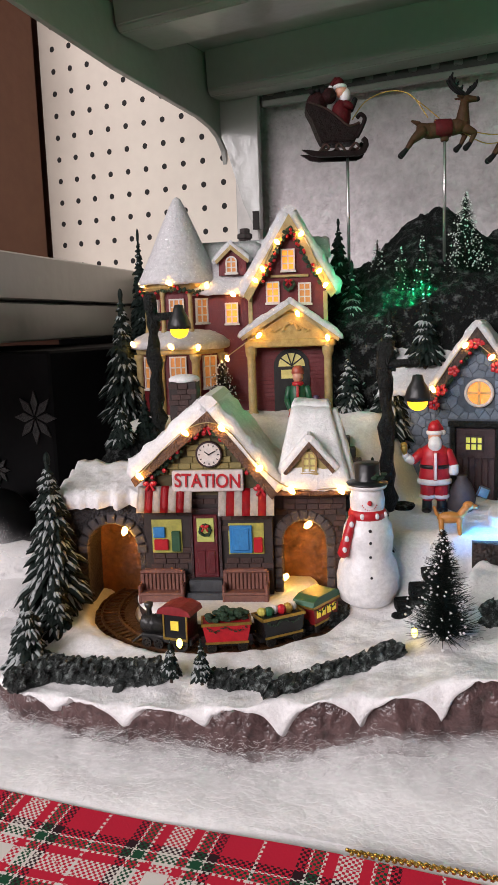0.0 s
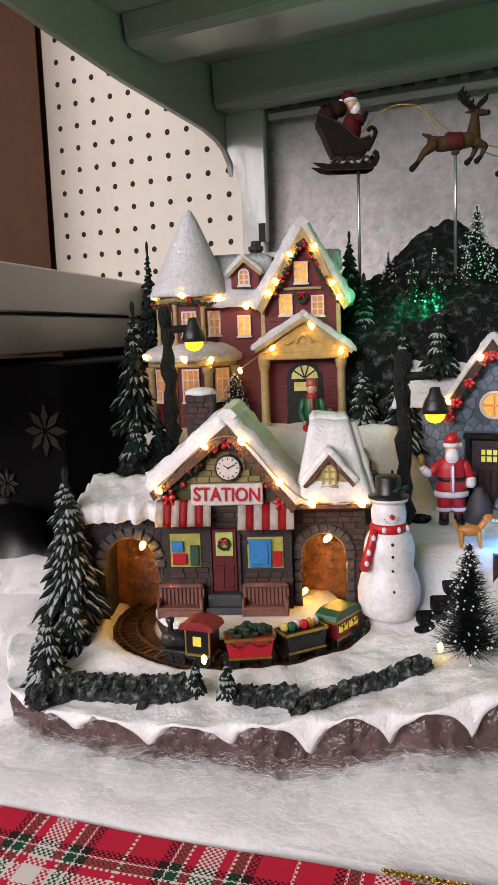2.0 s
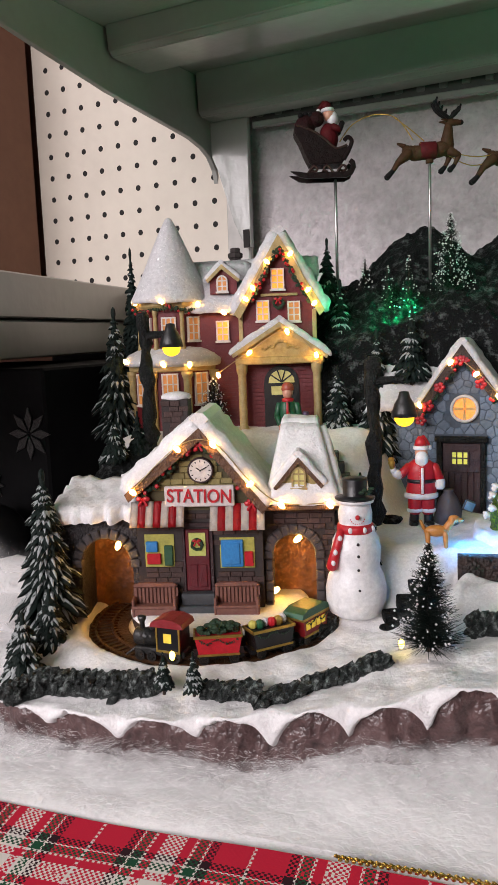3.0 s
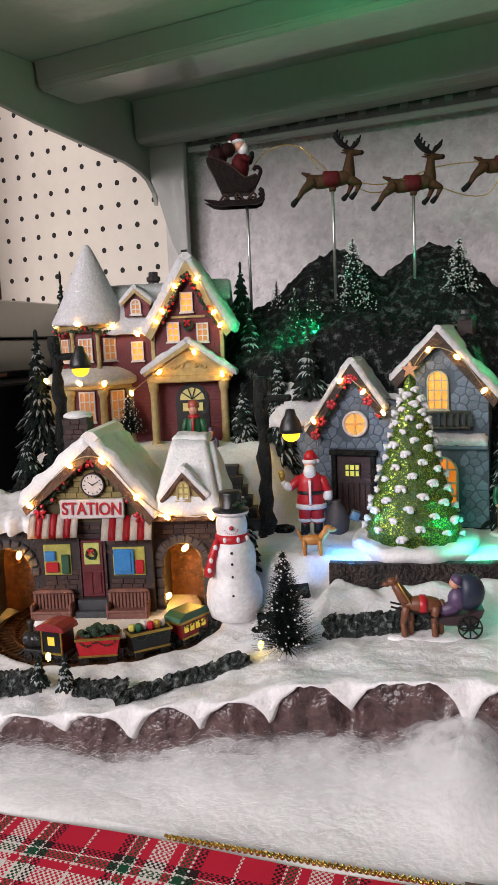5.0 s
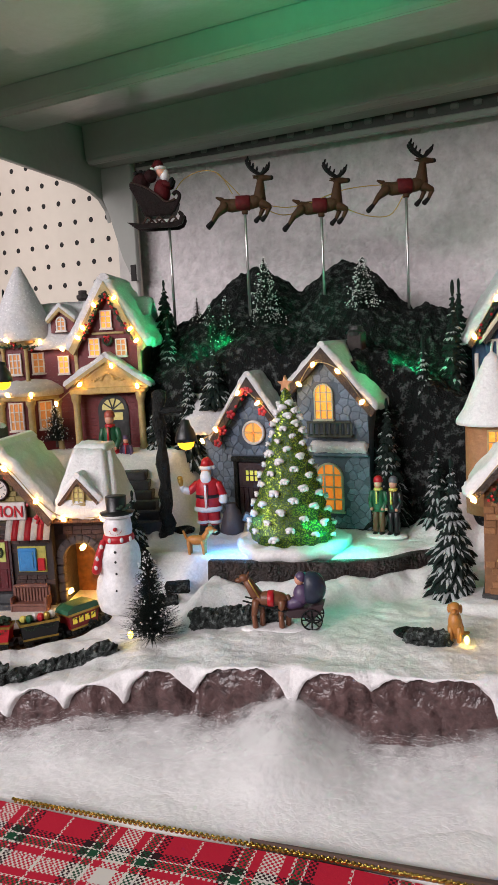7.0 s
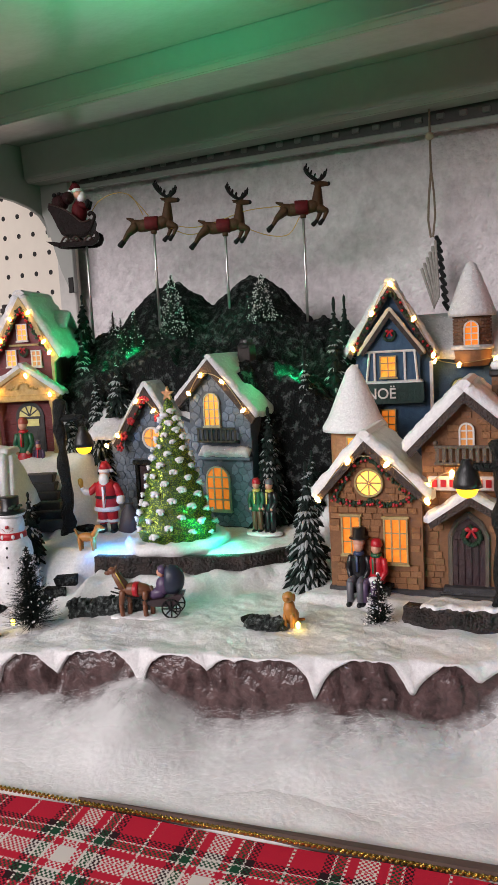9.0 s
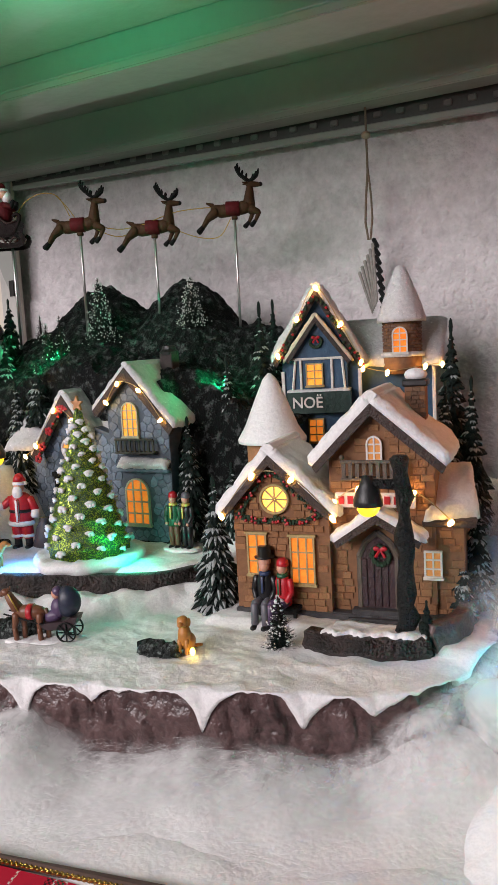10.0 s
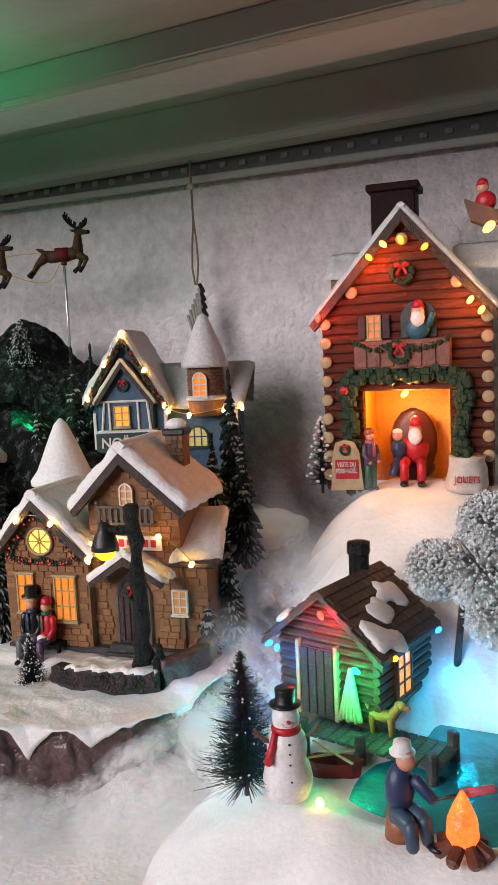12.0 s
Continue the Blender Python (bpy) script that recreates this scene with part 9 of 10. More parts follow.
garland(SH, [(-0.0375, -0.006, 0.0), (-0.0375, -0.006, 0.035), (-0.0375, -0.006, 0.075), (0.0, -0.006, 0.079), (0.0375, -0.006, 0.075), (0.0375, -0.006, 0.035), (0.0375, -0.006, 0.0)], 0.0062, 0.03, 51, 26)
bal = part("balcony", cubed(-0.034, 0.032, -0.010, -0.001, 0.083, 0.103, 0.0008), mat("balcony_wood", (0.22, 0.085, 0.06), (0.15, 0.055, 0.04), 0.5, scale=150, bump=0.4), SH, "red-brown plank balcony")
for k in range(7):
    part("plank", cubed(-0.0335 + 0.0094 * k, -0.0252 + 0.0094 * k, -0.0112, -0.0095, 0.0845, 0.1000, 0.0004), MATS["balcony_wood"], bal)
garland(bal, [(-0.033, -0.012, 0.102), (-0.018, -0.0125, 0.096), (-0.004, -0.013, 0.101), (0.010, -0.0125, 0.096), (0.031, -0.012, 0.103)], 0.0022, 0.0, 53)
wreath(bal, -0.002, -0.0125, 0.094, 0.0062)
wreath(SH, 0.0, -0.005, 0.148, 0.0065)
window(SH, -0.0205, 0.104, 0.0100, 0.0165, -0.004, cols=2, rows=3, pane=MATS["warm_pane"], frame_mat=CREAM)
for x in (-0.0292, -0.0122):
    part("shutter", cubed(x - 0.0028, x + 0.0028, -0.0045, -0.002, 0.104, 0.1205, 0.0004), DOORDARK, SH)
part("arched_opening", prism(bmesh.new(), [(-0.002, 0.104), (0.022, 0.104), (0.022, 0.118)] + [(0.010 + 0.012 * math.cos(math.pi * k / 8), 0.118 + 0.011 * math.sin(math.pi * k / 8)) for k in range(1, 8)] + [(-0.002, 0.118)], -0.0042, -0.001), BLACK, SH)
bm = bmesh.new()
blob(bm, (0.010, -0.008, 0.110), (0.0085, 0.0045, 0.0080), 0)
blob(bm, (0.0105, -0.010, 0.121), (0.0045, 0.0040, 0.0048), 1)
blob(bm, (0.0105, -0.0125, 0.1165), (0.0048, 0.0026, 0.0058), 2)
lathe(bm, [(0.0046, 0.1235), (0.0034, 0.1275), (0.0012, 0.1295)], 12, 3, Matrix.Translation((0.0105, -0.009, 0)))
limb(bm, (0.0175, -0.009, 0.112), (0.0205, -0.011, 0.1195), 0.0024, 0.0020, 0)
o = part("window_figurine", bm, [paint("teal_robe", (0.03, 0.12, 0.17)), SKIN, WH, RED], None, "", True)
o.matrix_world = SH_M
tagged(o, "bearded blue-robed figurine waving from the arched opening", "figurine")
bm = bmesh.new()
blob(bm, (0.001, 0.030, 0.027), (0.0175, 0.005, 0.0260), 0)
blob(bm, (0.001, 0.020, 0.010), (0.0165, 0.009, 0.0095), 0)
o = part("armchair", bm, paint("throne_red", (0.055, 0.006, 0.010)), None, "", True)
o.matrix_world = SH_M
tagged(o, "dark red rounded armchair in the glowing room", "armchair")
bm = bmesh.new()
for s in (-1, 1):
    limb(bm, (0.004 + s * 0.005, 0.006, 0.017), (0.004 + s * 0.006, -0.003, 0.016), 0.0040, 0.0036, 0)
    limb(bm, (0.004 + s * 0.006, -0.0035, 0.016), (0.004 + s * 0.006, -0.004, 0.004), 0.0034, 0.0030, 0)
    blob(bm, (0.004 + s * 0.006, -0.006, 0.002), (0.0030, 0.0048, 0.0024), 3)
blob(bm, (0.0050, 0.008, 0.026), (0.0095, 0.0070, 0.0110), 0)
blob(bm, (0.0055, 0.004, 0.0395), (0.0046, 0.0044, 0.0052), 1)
blob(bm, (0.0055, 0.0005, 0.0350), (0.0050, 0.0030, 0.0062), 2)
lathe(bm, [(0.0050, 0.0420), (0.0036, 0.0470), (0.0010, 0.0495)], 12, 0, Matrix.Translation((0.006, 0.004, 0)))
limb(bm, (-0.006, 0.002, 0.019), (-0.010, -0.004, 0.0085), 0.0034, 0.0028, 4)
blob(bm, (-0.0065, 0.003, 0.026), (0.0056, 0.0050, 0.0072), 4)
blob(bm, (-0.0070, 0.002, 0.0355), (0.0036, 0.0036, 0.0040), 1)
blob(bm, (-0.0070, 0.0025, 0.0380), (0.0036, 0.0036, 0.0024), 2)
o = part("seated_figurine", bm, [RED, SKIN, WH, BK, BLU], None, "", True)
o.matrix_world = SH_M
tagged(o, "red-coated bearded figurine with a blue child on its lap", "figurine", "village figurines")
person((0.2850, 0.632, 0.1115), 60, 0.043, PUR, GRN, paint("hair_orange", (0.36, 0.09, 0.04)), "figurine in a violet coat before the log house", scarf=PINK)
stand = thing("visit_sign", "wooden sandwich board with a red notice", "sign", (0.2700, 0.628, 0.1115), 14)
part("board", prism(bmesh.new(), [(-0.0125, 0.0), (0.0105, 0.0), (0.0080, 0.026), (0.0045, 0.0335), (-0.0020, 0.0355), (-0.0085, 0.0335), (-0.0105, 0.026)], -0.0012, 0.0012), LOGEND, stand)
part("red_panel", cubed(-0.0090, 0.0072, -0.0020, -0.001, 0.0080, 0.0215, 0.0003), RED, stand)
letters("VISITE DU\nPÈRE-NOËL", 0.0045, pose(-0.0010, -0.0024, 0.0158, 90, 0, 0), WHITE, stand, xscale=0.66)
wreath(stand, -0.0018, -0.0014, 0.0285, 0.0032)
bm = lathe(bmesh.new(), [(0.0130, 0.0), (0.0140, 0.004), (0.0125, 0.015), (0.0110, 0.021), (0.0122, 0.0240), (0.0060, 0.0215)], 22)
for v in bm.verts:
    v.co += Vector((v.co.x, v.co.y, 0)) * 0.2 * noise.noise(v.co * 120)
sack = part("toy_sack", bm, paint("sack_white", (0.62, 0.56, 0.5), 0.6), None, "", True)
sack.matrix_world = pose(0.3500, 0.640, 0.1115, 0, 0, 10)
tagged(sack, "white toy sack lettered in red", "sack")
letters("JOUETS", 0.0064, pose(0.0, -0.0148, 0.0095, 90, 0, 0), RED, sack, xscale=0.78)
brush_tree((0.2455, 0.640, 0.110), 0.050, 0.0115, 141, 0.0, 1500, "small dark tree with large snow dots beside the sign")
dots = thing("snow_dots", "large white snow dots on a small dark tree", "snow", (0.2455, 0.640, 0.110))
bm = bmesh.new()
rnd = random.Random(9)
for k in range(46):
    f = (k + 0.5) / 46
    a, R = k * 2.4, 0.0115 * (1 - f) ** 0.8 + 0.0006
    blob(bm, (R * math.cos(a), R * math.sin(a), 0.004 + 0.048 * f), (0.0016, 0.0016, 0.0012), 0, 6, 4)
part("dot", bm, WH, dots)


def coloured_bulb(name, c, strength=3.2):
    me = BULB_MESH.copy()
    me.materials.clear()
    me.materials.append(emission(name, c, strength))
    return me


CB = {k: coloured_bulb(k + "_bulb", c) for k, c in (("red", (1.0, 0.05, 0.03)), ("orange", (1.0, 0.35, 0.03)), ("blue", (0.03, 0.25, 1.0)), ("green", (0.02, 1.0, 0.35)), ("amber", (1.0, 0.55, 0.10)))}
for p, c in (((-0.059, -0.009, 0.121), "red"), ((-0.022, -0.009, 0.160), "orange"), ((-0.012, -0.009, 0.168), "amber"), ((0.016, -0.009, 0.164), "orange"), ((0.045, -0.009, 0.127), "amber"), ((0.052, -0.009, 0.120), "amber"), ((0.0, -0.006, 0.0655), "amber"), ((0.0, -0.009, 0.170), "orange")):
    string_lights("gable_light", c + " fairy light on the log house gable", SH_M, [p], size=1.4, mesh=CB[c])
for p, w, c in (((-0.018, -0.014, 0.154), 0.09, (1, 0.18, 0.03)), ((0.045, -0.018, 0.125), 0.08, (1, 0.30, 0.05)), ((-0.055, -0.02, 0.12), 0.06, (1, 0.08, 0.04)), ((0.0, 0.006, 0.060), 0.12, (1, 0.5, 0.12)), ((0.0, -0.030, 0.050), 0.035, (1, 0.32, 0.06))):
    point("gable_lamp", SH_M @ Vector(p), w, c)

# log cabin by the lake
CA, CA_M = house("log_cabin", "small log toy cabin with a shingled snowy roof", (0.3090, 0.4770, 0.0), -12)
CABLOG = mat("cabin_log", (0.10, 0.055, 0.035), (0.06, 0.03, 0.02), 0.5, scale=160, bump=0.5)
part("wall", prism(bmesh.new(), [(-0.0285, 0.008), (0.0290, 0.008), (0.0290, 0.062), (0.0, 0.084), (-0.0285, 0.062)], 0.0, 0.052), CABLOG, CA)
lm = part("log", lathe(bmesh.new(), [(0.5, -0.5), (0.5, 0.5)], 8, m=pose(0, 0, 0, 0, 90, 0)), CABLOG, CA)
lm.location, lm.scale = (0, -0.0005, 0.024), (0.060, 0.0045, 0.0045)
for k in range(1, 13):
    z = 0.024 + 0.0046 * k
    half = 0.030 if z < 0.062 else 0.030 * (0.085 - z) / 0.023
    if half > 0.002:
        o = new("log", lm.data)
        o.parent, o.location, o.scale = CA, (0, -0.0005, z), (half * 2, 0.0045, 0.0045)
    if z < 0.062:
        o = new("log", lm.data)
        o.parent, o.location, o.scale, o.rotation_euler = CA, (0.0295, 0.026, z - 0.0023), (0.058, 0.0045, 0.0045), (0, 0, math.pi / 2)
SHINGLE = mat("brown_shingle", (0.085, 0.055, 0.040), (0.05, 0.03, 0.022), 0.6, scale=220, bump=0.5, vary=0.3)
for side in (-1, 1):
    e0, r0 = Vector((side * 0.036, 0, 0.058)), Vector((0, 0, 0.088))
    prism(bm := bmesh.new(), [(e0.x, e0.z), (r0.x, r0.z), (r0.x, r0.z - 0.003), (e0.x, e0.z - 0.003)], -0.009, 0.058)
    deck = part("roof", bm, SHINGLE, CA)
    bm = cubed(-0.0026, 0.0026, -0.0027, 0.0027, -0.0003, 0.0006, 0.0002)
    first_s = part("shingle", bm, SHINGLE, deck)
    slope = math.atan2(0.030, 0.036)
    n = 0
    for r in range(9):
        for c in range(12):
            t = (r + 0.5) / 9
            p = e0.lerp(r0, t)
            o = first_s if n == 0 else new("shingle", first_s.data)
            o.parent = deck
            o.location = (p.x, -0.007 + 0.0056 * c + 0.0028 * (r % 2), p.z + 0.0006)
            o.rotation_euler = (0, side * slope - side * 0.12, 0)
            n += 1
for k, (a, b, s) in enumerate((((0.006, 0.010, 0.083), (0.030, 0.030, 0.064), 0.008), ((0.012, 0.030, 0.079), (0.016, 0.044, 0.075), 0.009), ((0.028, -0.004, 0.066), (0.033, 0.016, 0.062), 0.010), ((-0.030, -0.005, 0.064), (-0.012, -0.004, 0.079), 0.006))):
    c = (Vector(a) + Vector(b)) / 2 + Vector((0, 0, 0.001))
    bm = blob(bmesh.new(), (0, 0, 0), (s, s * 1.2, 0.0022), 0, 20, 8)
    for v in bm.verts:
        v.co += Vector((v.co.x, v.co.y, 0)) * 0.9 * noise.noise(Vector((v.co.x * 90 + k * 5, v.co.y * 90, 0)))
    o = part("snow_patch", bm, SNOW, CA, "", True)
    o.location, o.rotation_euler = c, (0, (1 if c.x > 0 else -1) * math.atan2(0.030, 0.036), 0)
part("barge_board", prism(bmesh.new(), [(-0.037, 0.0565), (0, 0.0885), (0.037, 0.0565), (0.037, 0.0530), (0, 0.0845), (-0.037, 0.0530)], -0.0095, -0.0070), SHINGLE, CA)
part("chimney", lathe(bmesh.new(), [(0.0058, 0.070), (0.0058, 0.096), (0.0068, 0.097), (0.0066, 0.103), (0.003, 0.1035)], 8, m=Matrix.Translation((-0.004, 0.040, 0))), BLACKWOOD, CA)
dr = part("door", cubed(-0.0160, 0.0050, -0.0035, 0.0, 0.018, 0.0560, 0.0005), mat("cabin_door", (0.05, 0.03, 0.026), None, 0.5, scale=150, bump=0.5), CA)
for k in range(4):
    part("door_plank", cubed(-0.0155 + 0.0051 * k, -0.0110 + 0.0051 * k, -0.0042, -0.002, 0.019, 0.0550, 0.0003), MATS["cabin_door"], dr)
bm = bmesh.new()
for x in (-0.0185, 0.0050):
    bx(bm, x, x + 0.0025, -0.0045, 0.0, 0.018, 0.0585, 0.0004)
part("door_frame", bm, LOGEND, CA)
hw_ = window(CA, 0, 0.026, 0.0160, 0.0240, 0, cols=2, rows=3, pane=MATS["bright_pane"], frame_mat=CABLOG)
hw_.location, hw_.rotation_euler = (0.0325, 0.020, 0.030), (0, 0, math.pi / 2)
bm = bmesh.new()
for k in range(6):
    limb(bm, (0.0155, -0.0045, 0.0490), (0.0095 + 0.0024 * k, -0.0060, 0.0220 + 0.001 * (k % 2)), 0.0012, 0.0014)
part("broom", bm, mat("straw", (0.45, 0.42, 0.26), None, 0.7, scale=300, bump=0.5), CA, "pale straw bundle by the door")
for p, c in (((-0.0305, -0.011, 0.0560), "blue"), ((-0.0255, -0.011, 0.0545), "blue"), ((0.003, -0.011, 0.0770), "red"), ((0.0225, -0.011, 0.0520), "green"), ((0.0365, 0.004, 0.0560), "orange"), ((0.0385, 0.050, 0.0570), "blue")):
    string_lights("eave_light", c + " fairy light under the cabin eave", CA_M, [p], size=1.1, mesh=CB[c])
for p, w, c in (((-0.026, -0.014, 0.052), 0.07, (0.0, 0.20, 1)), ((0.004, -0.013, 0.072), 0.06, (1, 0.02, 0.05)), ((0.022, -0.014, 0.046), 0.09, (0.0, 1, 0.28)), ((0.050, 0.05, 0.040), 0.022, (0.0, 0.38, 0.9)), ((0.062, 0.03, 0.030), 0.018, (0.0, 0.7, 0.9)), ((-0.045, -0.030, 0.030), 0.030, (0.0, 0.85, 0.7))):
    point("eave_lamp", CA_M @ Vector(p), w, c)
dock = thing("dock", "dark plank dock over the teal lake", "dock", (0.3300, 0.4640, 0.0), -10)
DOCK = mat("dock_wood", (0.06, 0.062, 0.06), (0.03, 0.03, 0.03), 0.5, scale=160, bump=0.5)
for k in range(14):
    part("plank", cubed(-0.030 + 0.0054 * k, -0.0252 + 0.0054 * k, -0.011, 0.016, 0.0155, 0.0172, 0.0003), DOCK, dock)
for x, y in ((-0.028, -0.010), (0.005, -0.011), (0.042, -0.010), (0.042, 0.015)):
    part("post", lathe(bmesh.new(), [(0.0030, 0.004), (0.0030, 0.0235), (0.0022, 0.0242)], 10, m=Matrix.Translation((x, y, 0))), DOCK, dock)
dog((0.3390, 0.4700, 0.0170), -5, 0.80, False, "tan toy dog standing on the dock")
boat = thing("row_boat", "small dark red rowing boat with crossed oars", "boat", (0.3240, 0.4380, 0.0085), 15)
bm = bmesh.new()
hull = [(-0.014, 0.0), (-0.008, 0.005), (0.002, 0.006), (0.010, 0.004), (0.015, 0.0)]
tops = [bm.verts.new((x, s * w, 0.0085 + 0.10 * abs(x) ** 1.2)) for s in (1, -1) for x, w in (hull if s > 0 else hull[::-1])]
bots = [bm.verts.new((x * 0.85, s * w * 0.55, 0.0)) for s in (1, -1) for x, w in (hull if s > 0 else hull[::-1])]
for i in range(len(tops)):
    j = (i + 1) % len(tops)
    bm.faces.new((tops[i], tops[j], bots[j], bots[i]))
part("hull", bm, paint("boat_red", (0.16, 0.012, 0.016)), boat)
for s in (-1, 1):
    part("oar", limb(bmesh.new(), (-0.010, s * 0.008, 0.013), (0.010, -s * 0.006, 0.010), 0.0006, 0.0007), LOGEND, boat)
snowman((0.3125, 0.4120, 0.0100), 35, 0.60, "small glowing white snowman with black hat and red scarf", arms=True, scarf_spots=False)
brush_tree((0.2895, 0.4150, 0.008), 0.066, 0.0225, 151, 0.03, 2600, "tall dark bottle-brush fir in the fleece")
rnd = random.Random(4)
bush = thing("frosted_bush", "round bottle-brush tree frosted thick white", "tree", (0.378, 0.530, 0.030))
for q, (cx, cy, cz, R) in enumerate(((0.0, 0.0, 0.060, 0.024), (-0.024, -0.004, 0.058, 0.017), (0.004, 0.0, 0.085, 0.017), (0.010, -0.002, 0.036, 0.020), (0.03, 0.0, 0.07, 0.024))):
    V, F = [], []
    for k in range(1500):
        a, u = rnd.random() * 6.283, rnd.uniform(-1, 1)
        d = Vector((math.sqrt(1 - u * u) * math.cos(a), math.sqrt(1 - u * u) * math.sin(a), u))
        s = d.cross(Vector((0.3, 0.1, 0.9))).normalized() * 0.0006
        c = Vector((cx, cy, cz))
        i = len(V)
        V += [c + d * R * 0.2 - s, c + d * R * 0.2 + s, c + d * R * rnd.uniform(0.85, 1.05) + s * 1.3, c + d * R * rnd.uniform(0.85, 1.05) - s * 1.3]
        F.append((i, i + 1, i + 2, i + 3))
        e = c + d * R * rnd.uniform(0.7, 1.02)
        i, h = len(V), 0.0009 * rnd.uniform(0.6, 1.5)
        V += [e + Vector(v) * h for v in ((1, 0, 0), (-1, 0, 0), (0, 1, 0), (0, -1, 0), (0, 0, 1), (0, 0, -1))]
        F += [(i + a_, i + b_, i + c_) for c_ in (4, 5) for a_, b_ in ((0, 2), (2, 1), (1, 3), (3, 0))]
    me = bpy.data.meshes.new("needles")
    me.from_pydata([tuple(v) for v in V], [], F)
    me.materials.append(mat("white_needle", (0.86, 0.88, 0.88), (0.5, 0.54, 0.54), 0.7, scale=500, bump=0.1))
    o = new("needles", me)
    o.parent = bush
part("trunk", limb(bmesh.new(), (-0.014, -0.004, -0.004), (-0.010, 0.0, 0.045), 0.0022, 0.0018), BARK, bush)
bm = bmesh.new()
limb(bm, (-0.004, 0, 0.012), (-0.004, -0.008, 0.0115), 0.0040, 0.0034, 1)
limb(bm, (-0.004, -0.0085, 0.0115), (-0.004, -0.0100, 0.002), 0.0032, 0.0026, 1)
limb(bm, (0.002, 0, 0.012), (0.003, -0.008, 0.0115), 0.0040, 0.0034, 1)
limb(bm, (0.003, -0.0085, 0.0115), (0.004, -0.0100, 0.002), 0.0032, 0.0026, 1)
blob(bm, (0.0040, -0.013, 0.0015), (0.0024, 0.0045, 0.0018), 4)
blob(bm, (-0.0010, 0.001, 0.0215), (0.0066, 0.0056, 0.0110), 0)
limb(bm, (0.003, -0.004, 0.026), (0.007, -0.010, 0.0190), 0.0028, 0.0022, 0)
blob(bm, (0.0, -0.002, 0.0345), (0.0040, 0.0042, 0.0046), 2)
lathe(bm, [(0.0052, 0.0365), (0.0054, 0.0374), (0.0040, 0.0382), (0.0036, 0.0415), (0.0005, 0.0420)], 14, 3)
limb(bm, (0.007, -0.010, 0.0190), (0.018, -0.018, 0.0225), 0.0007, 0.0007, 4)
limb(bm, (0.016, -0.0165, 0.0222), (0.026, -0.024, 0.0245), 0.0018, 0.0018, 5)
figure("camper_figurine", "figurine in a navy coat roasting a sausage on a stick", (0.3690, 0.4000, 0.0110), 55, bm, [BLU, paint("jeans", (0.05, 0.09, 0.14)), SKIN, WH, BK, PINK])
figure("stump", "orange-brown stump under the camper figurine", (0.3665, 0.4020, 0.0100), 20, lathe(bmesh.new(), [(0.0062, 0.0), (0.0058, 0.004), (0.0055, 0.0110), (0.0004, 0.0112)], 14), [paint("stump_brown", (0.30, 0.11, 0.05))], "stump")
fire = thing("campfire", "glowing orange toy flame on crossed logs", "campfire", (0.3925, 0.4000, 0.0095))
part("flame", lathe(bmesh.new(), [(0.0050, 0.004), (0.0066, 0.009), (0.0060, 0.015), (0.0036, 0.021), (0.0012, 0.026), (0.0002, 0.027)], 14), mat("flame_glow", (1.0, 0.10, 0.02), (1.0, 0.22, 0.03), 0.3, scale=80, emit=1.6), fire, "", True)
for k in range(7):
    a = k * 0.9
    part("log", limb(bmesh.new(), (0.010 * math.cos(a), 0.010 * math.sin(a), 0.002), (0.002 * math.cos(a + 0.4), 0.002 * math.sin(a + 0.4), 0.007), 0.0030, 0.0024), paint("burnt_log", (0.14, 0.04, 0.02)), fire)
string_lights("snow_lamp", "small yellow lamp under the fleece", pose(0.3290, 0.4080, 0.0125), [(0, 0, 0)], size=1.3, mesh=SOFT_BULB)
# a small sleigh lamp ornament over the roof of the log house
orn = thing("roof_sleigh", "small brown sleigh ornament on the snowy roof", "sleigh", (0.3600, 0.665, 0.284), 10)
part("body", prism(bmesh.new(), [(-0.014, 0.022), (-0.010, 0.008), (-0.002, 0.004), (0.016, 0.004), (0.024, 0.010), (0.022, 0.014), (0.010, 0.012), (0.0, 0.016)], -0.007, 0.007), paint("sleigh_brown", (0.12, 0.05, 0.03)), orn)
bm = blob(bmesh.new(), (0.000, 0, 0.020), (0.0070, 0.0055, 0.0070), 0)
blob(bm, (-0.002, 0, 0.029), (0.0042, 0.0040, 0.0042), 1)
lathe(bm, [(0.0044, 0.0305), (0.0030, 0.0340), (0.0008, 0.0355)], 10, 0, Matrix.Translation((-0.002, 0, 0)))
o = part("sleigh_figurine", bm, [RED, SKIN], None, "", True)
o.matrix_world = orn.matrix_world.copy()
tagged(o, "small red figurine seated in the roof sleigh", "figurine")
string_lights("roof_light", "bright amber lamp under the roof sleigh", orn.matrix_world, [(0.002, -0.010, 0.002), (0.016, -0.010, 0.0)], size=2.2, mesh=CB["amber"])
point("roof_lamp", orn.matrix_world @ Vector((0.010, -0.018, 0.0)), 0.02, (1, 0.7, 0.25))

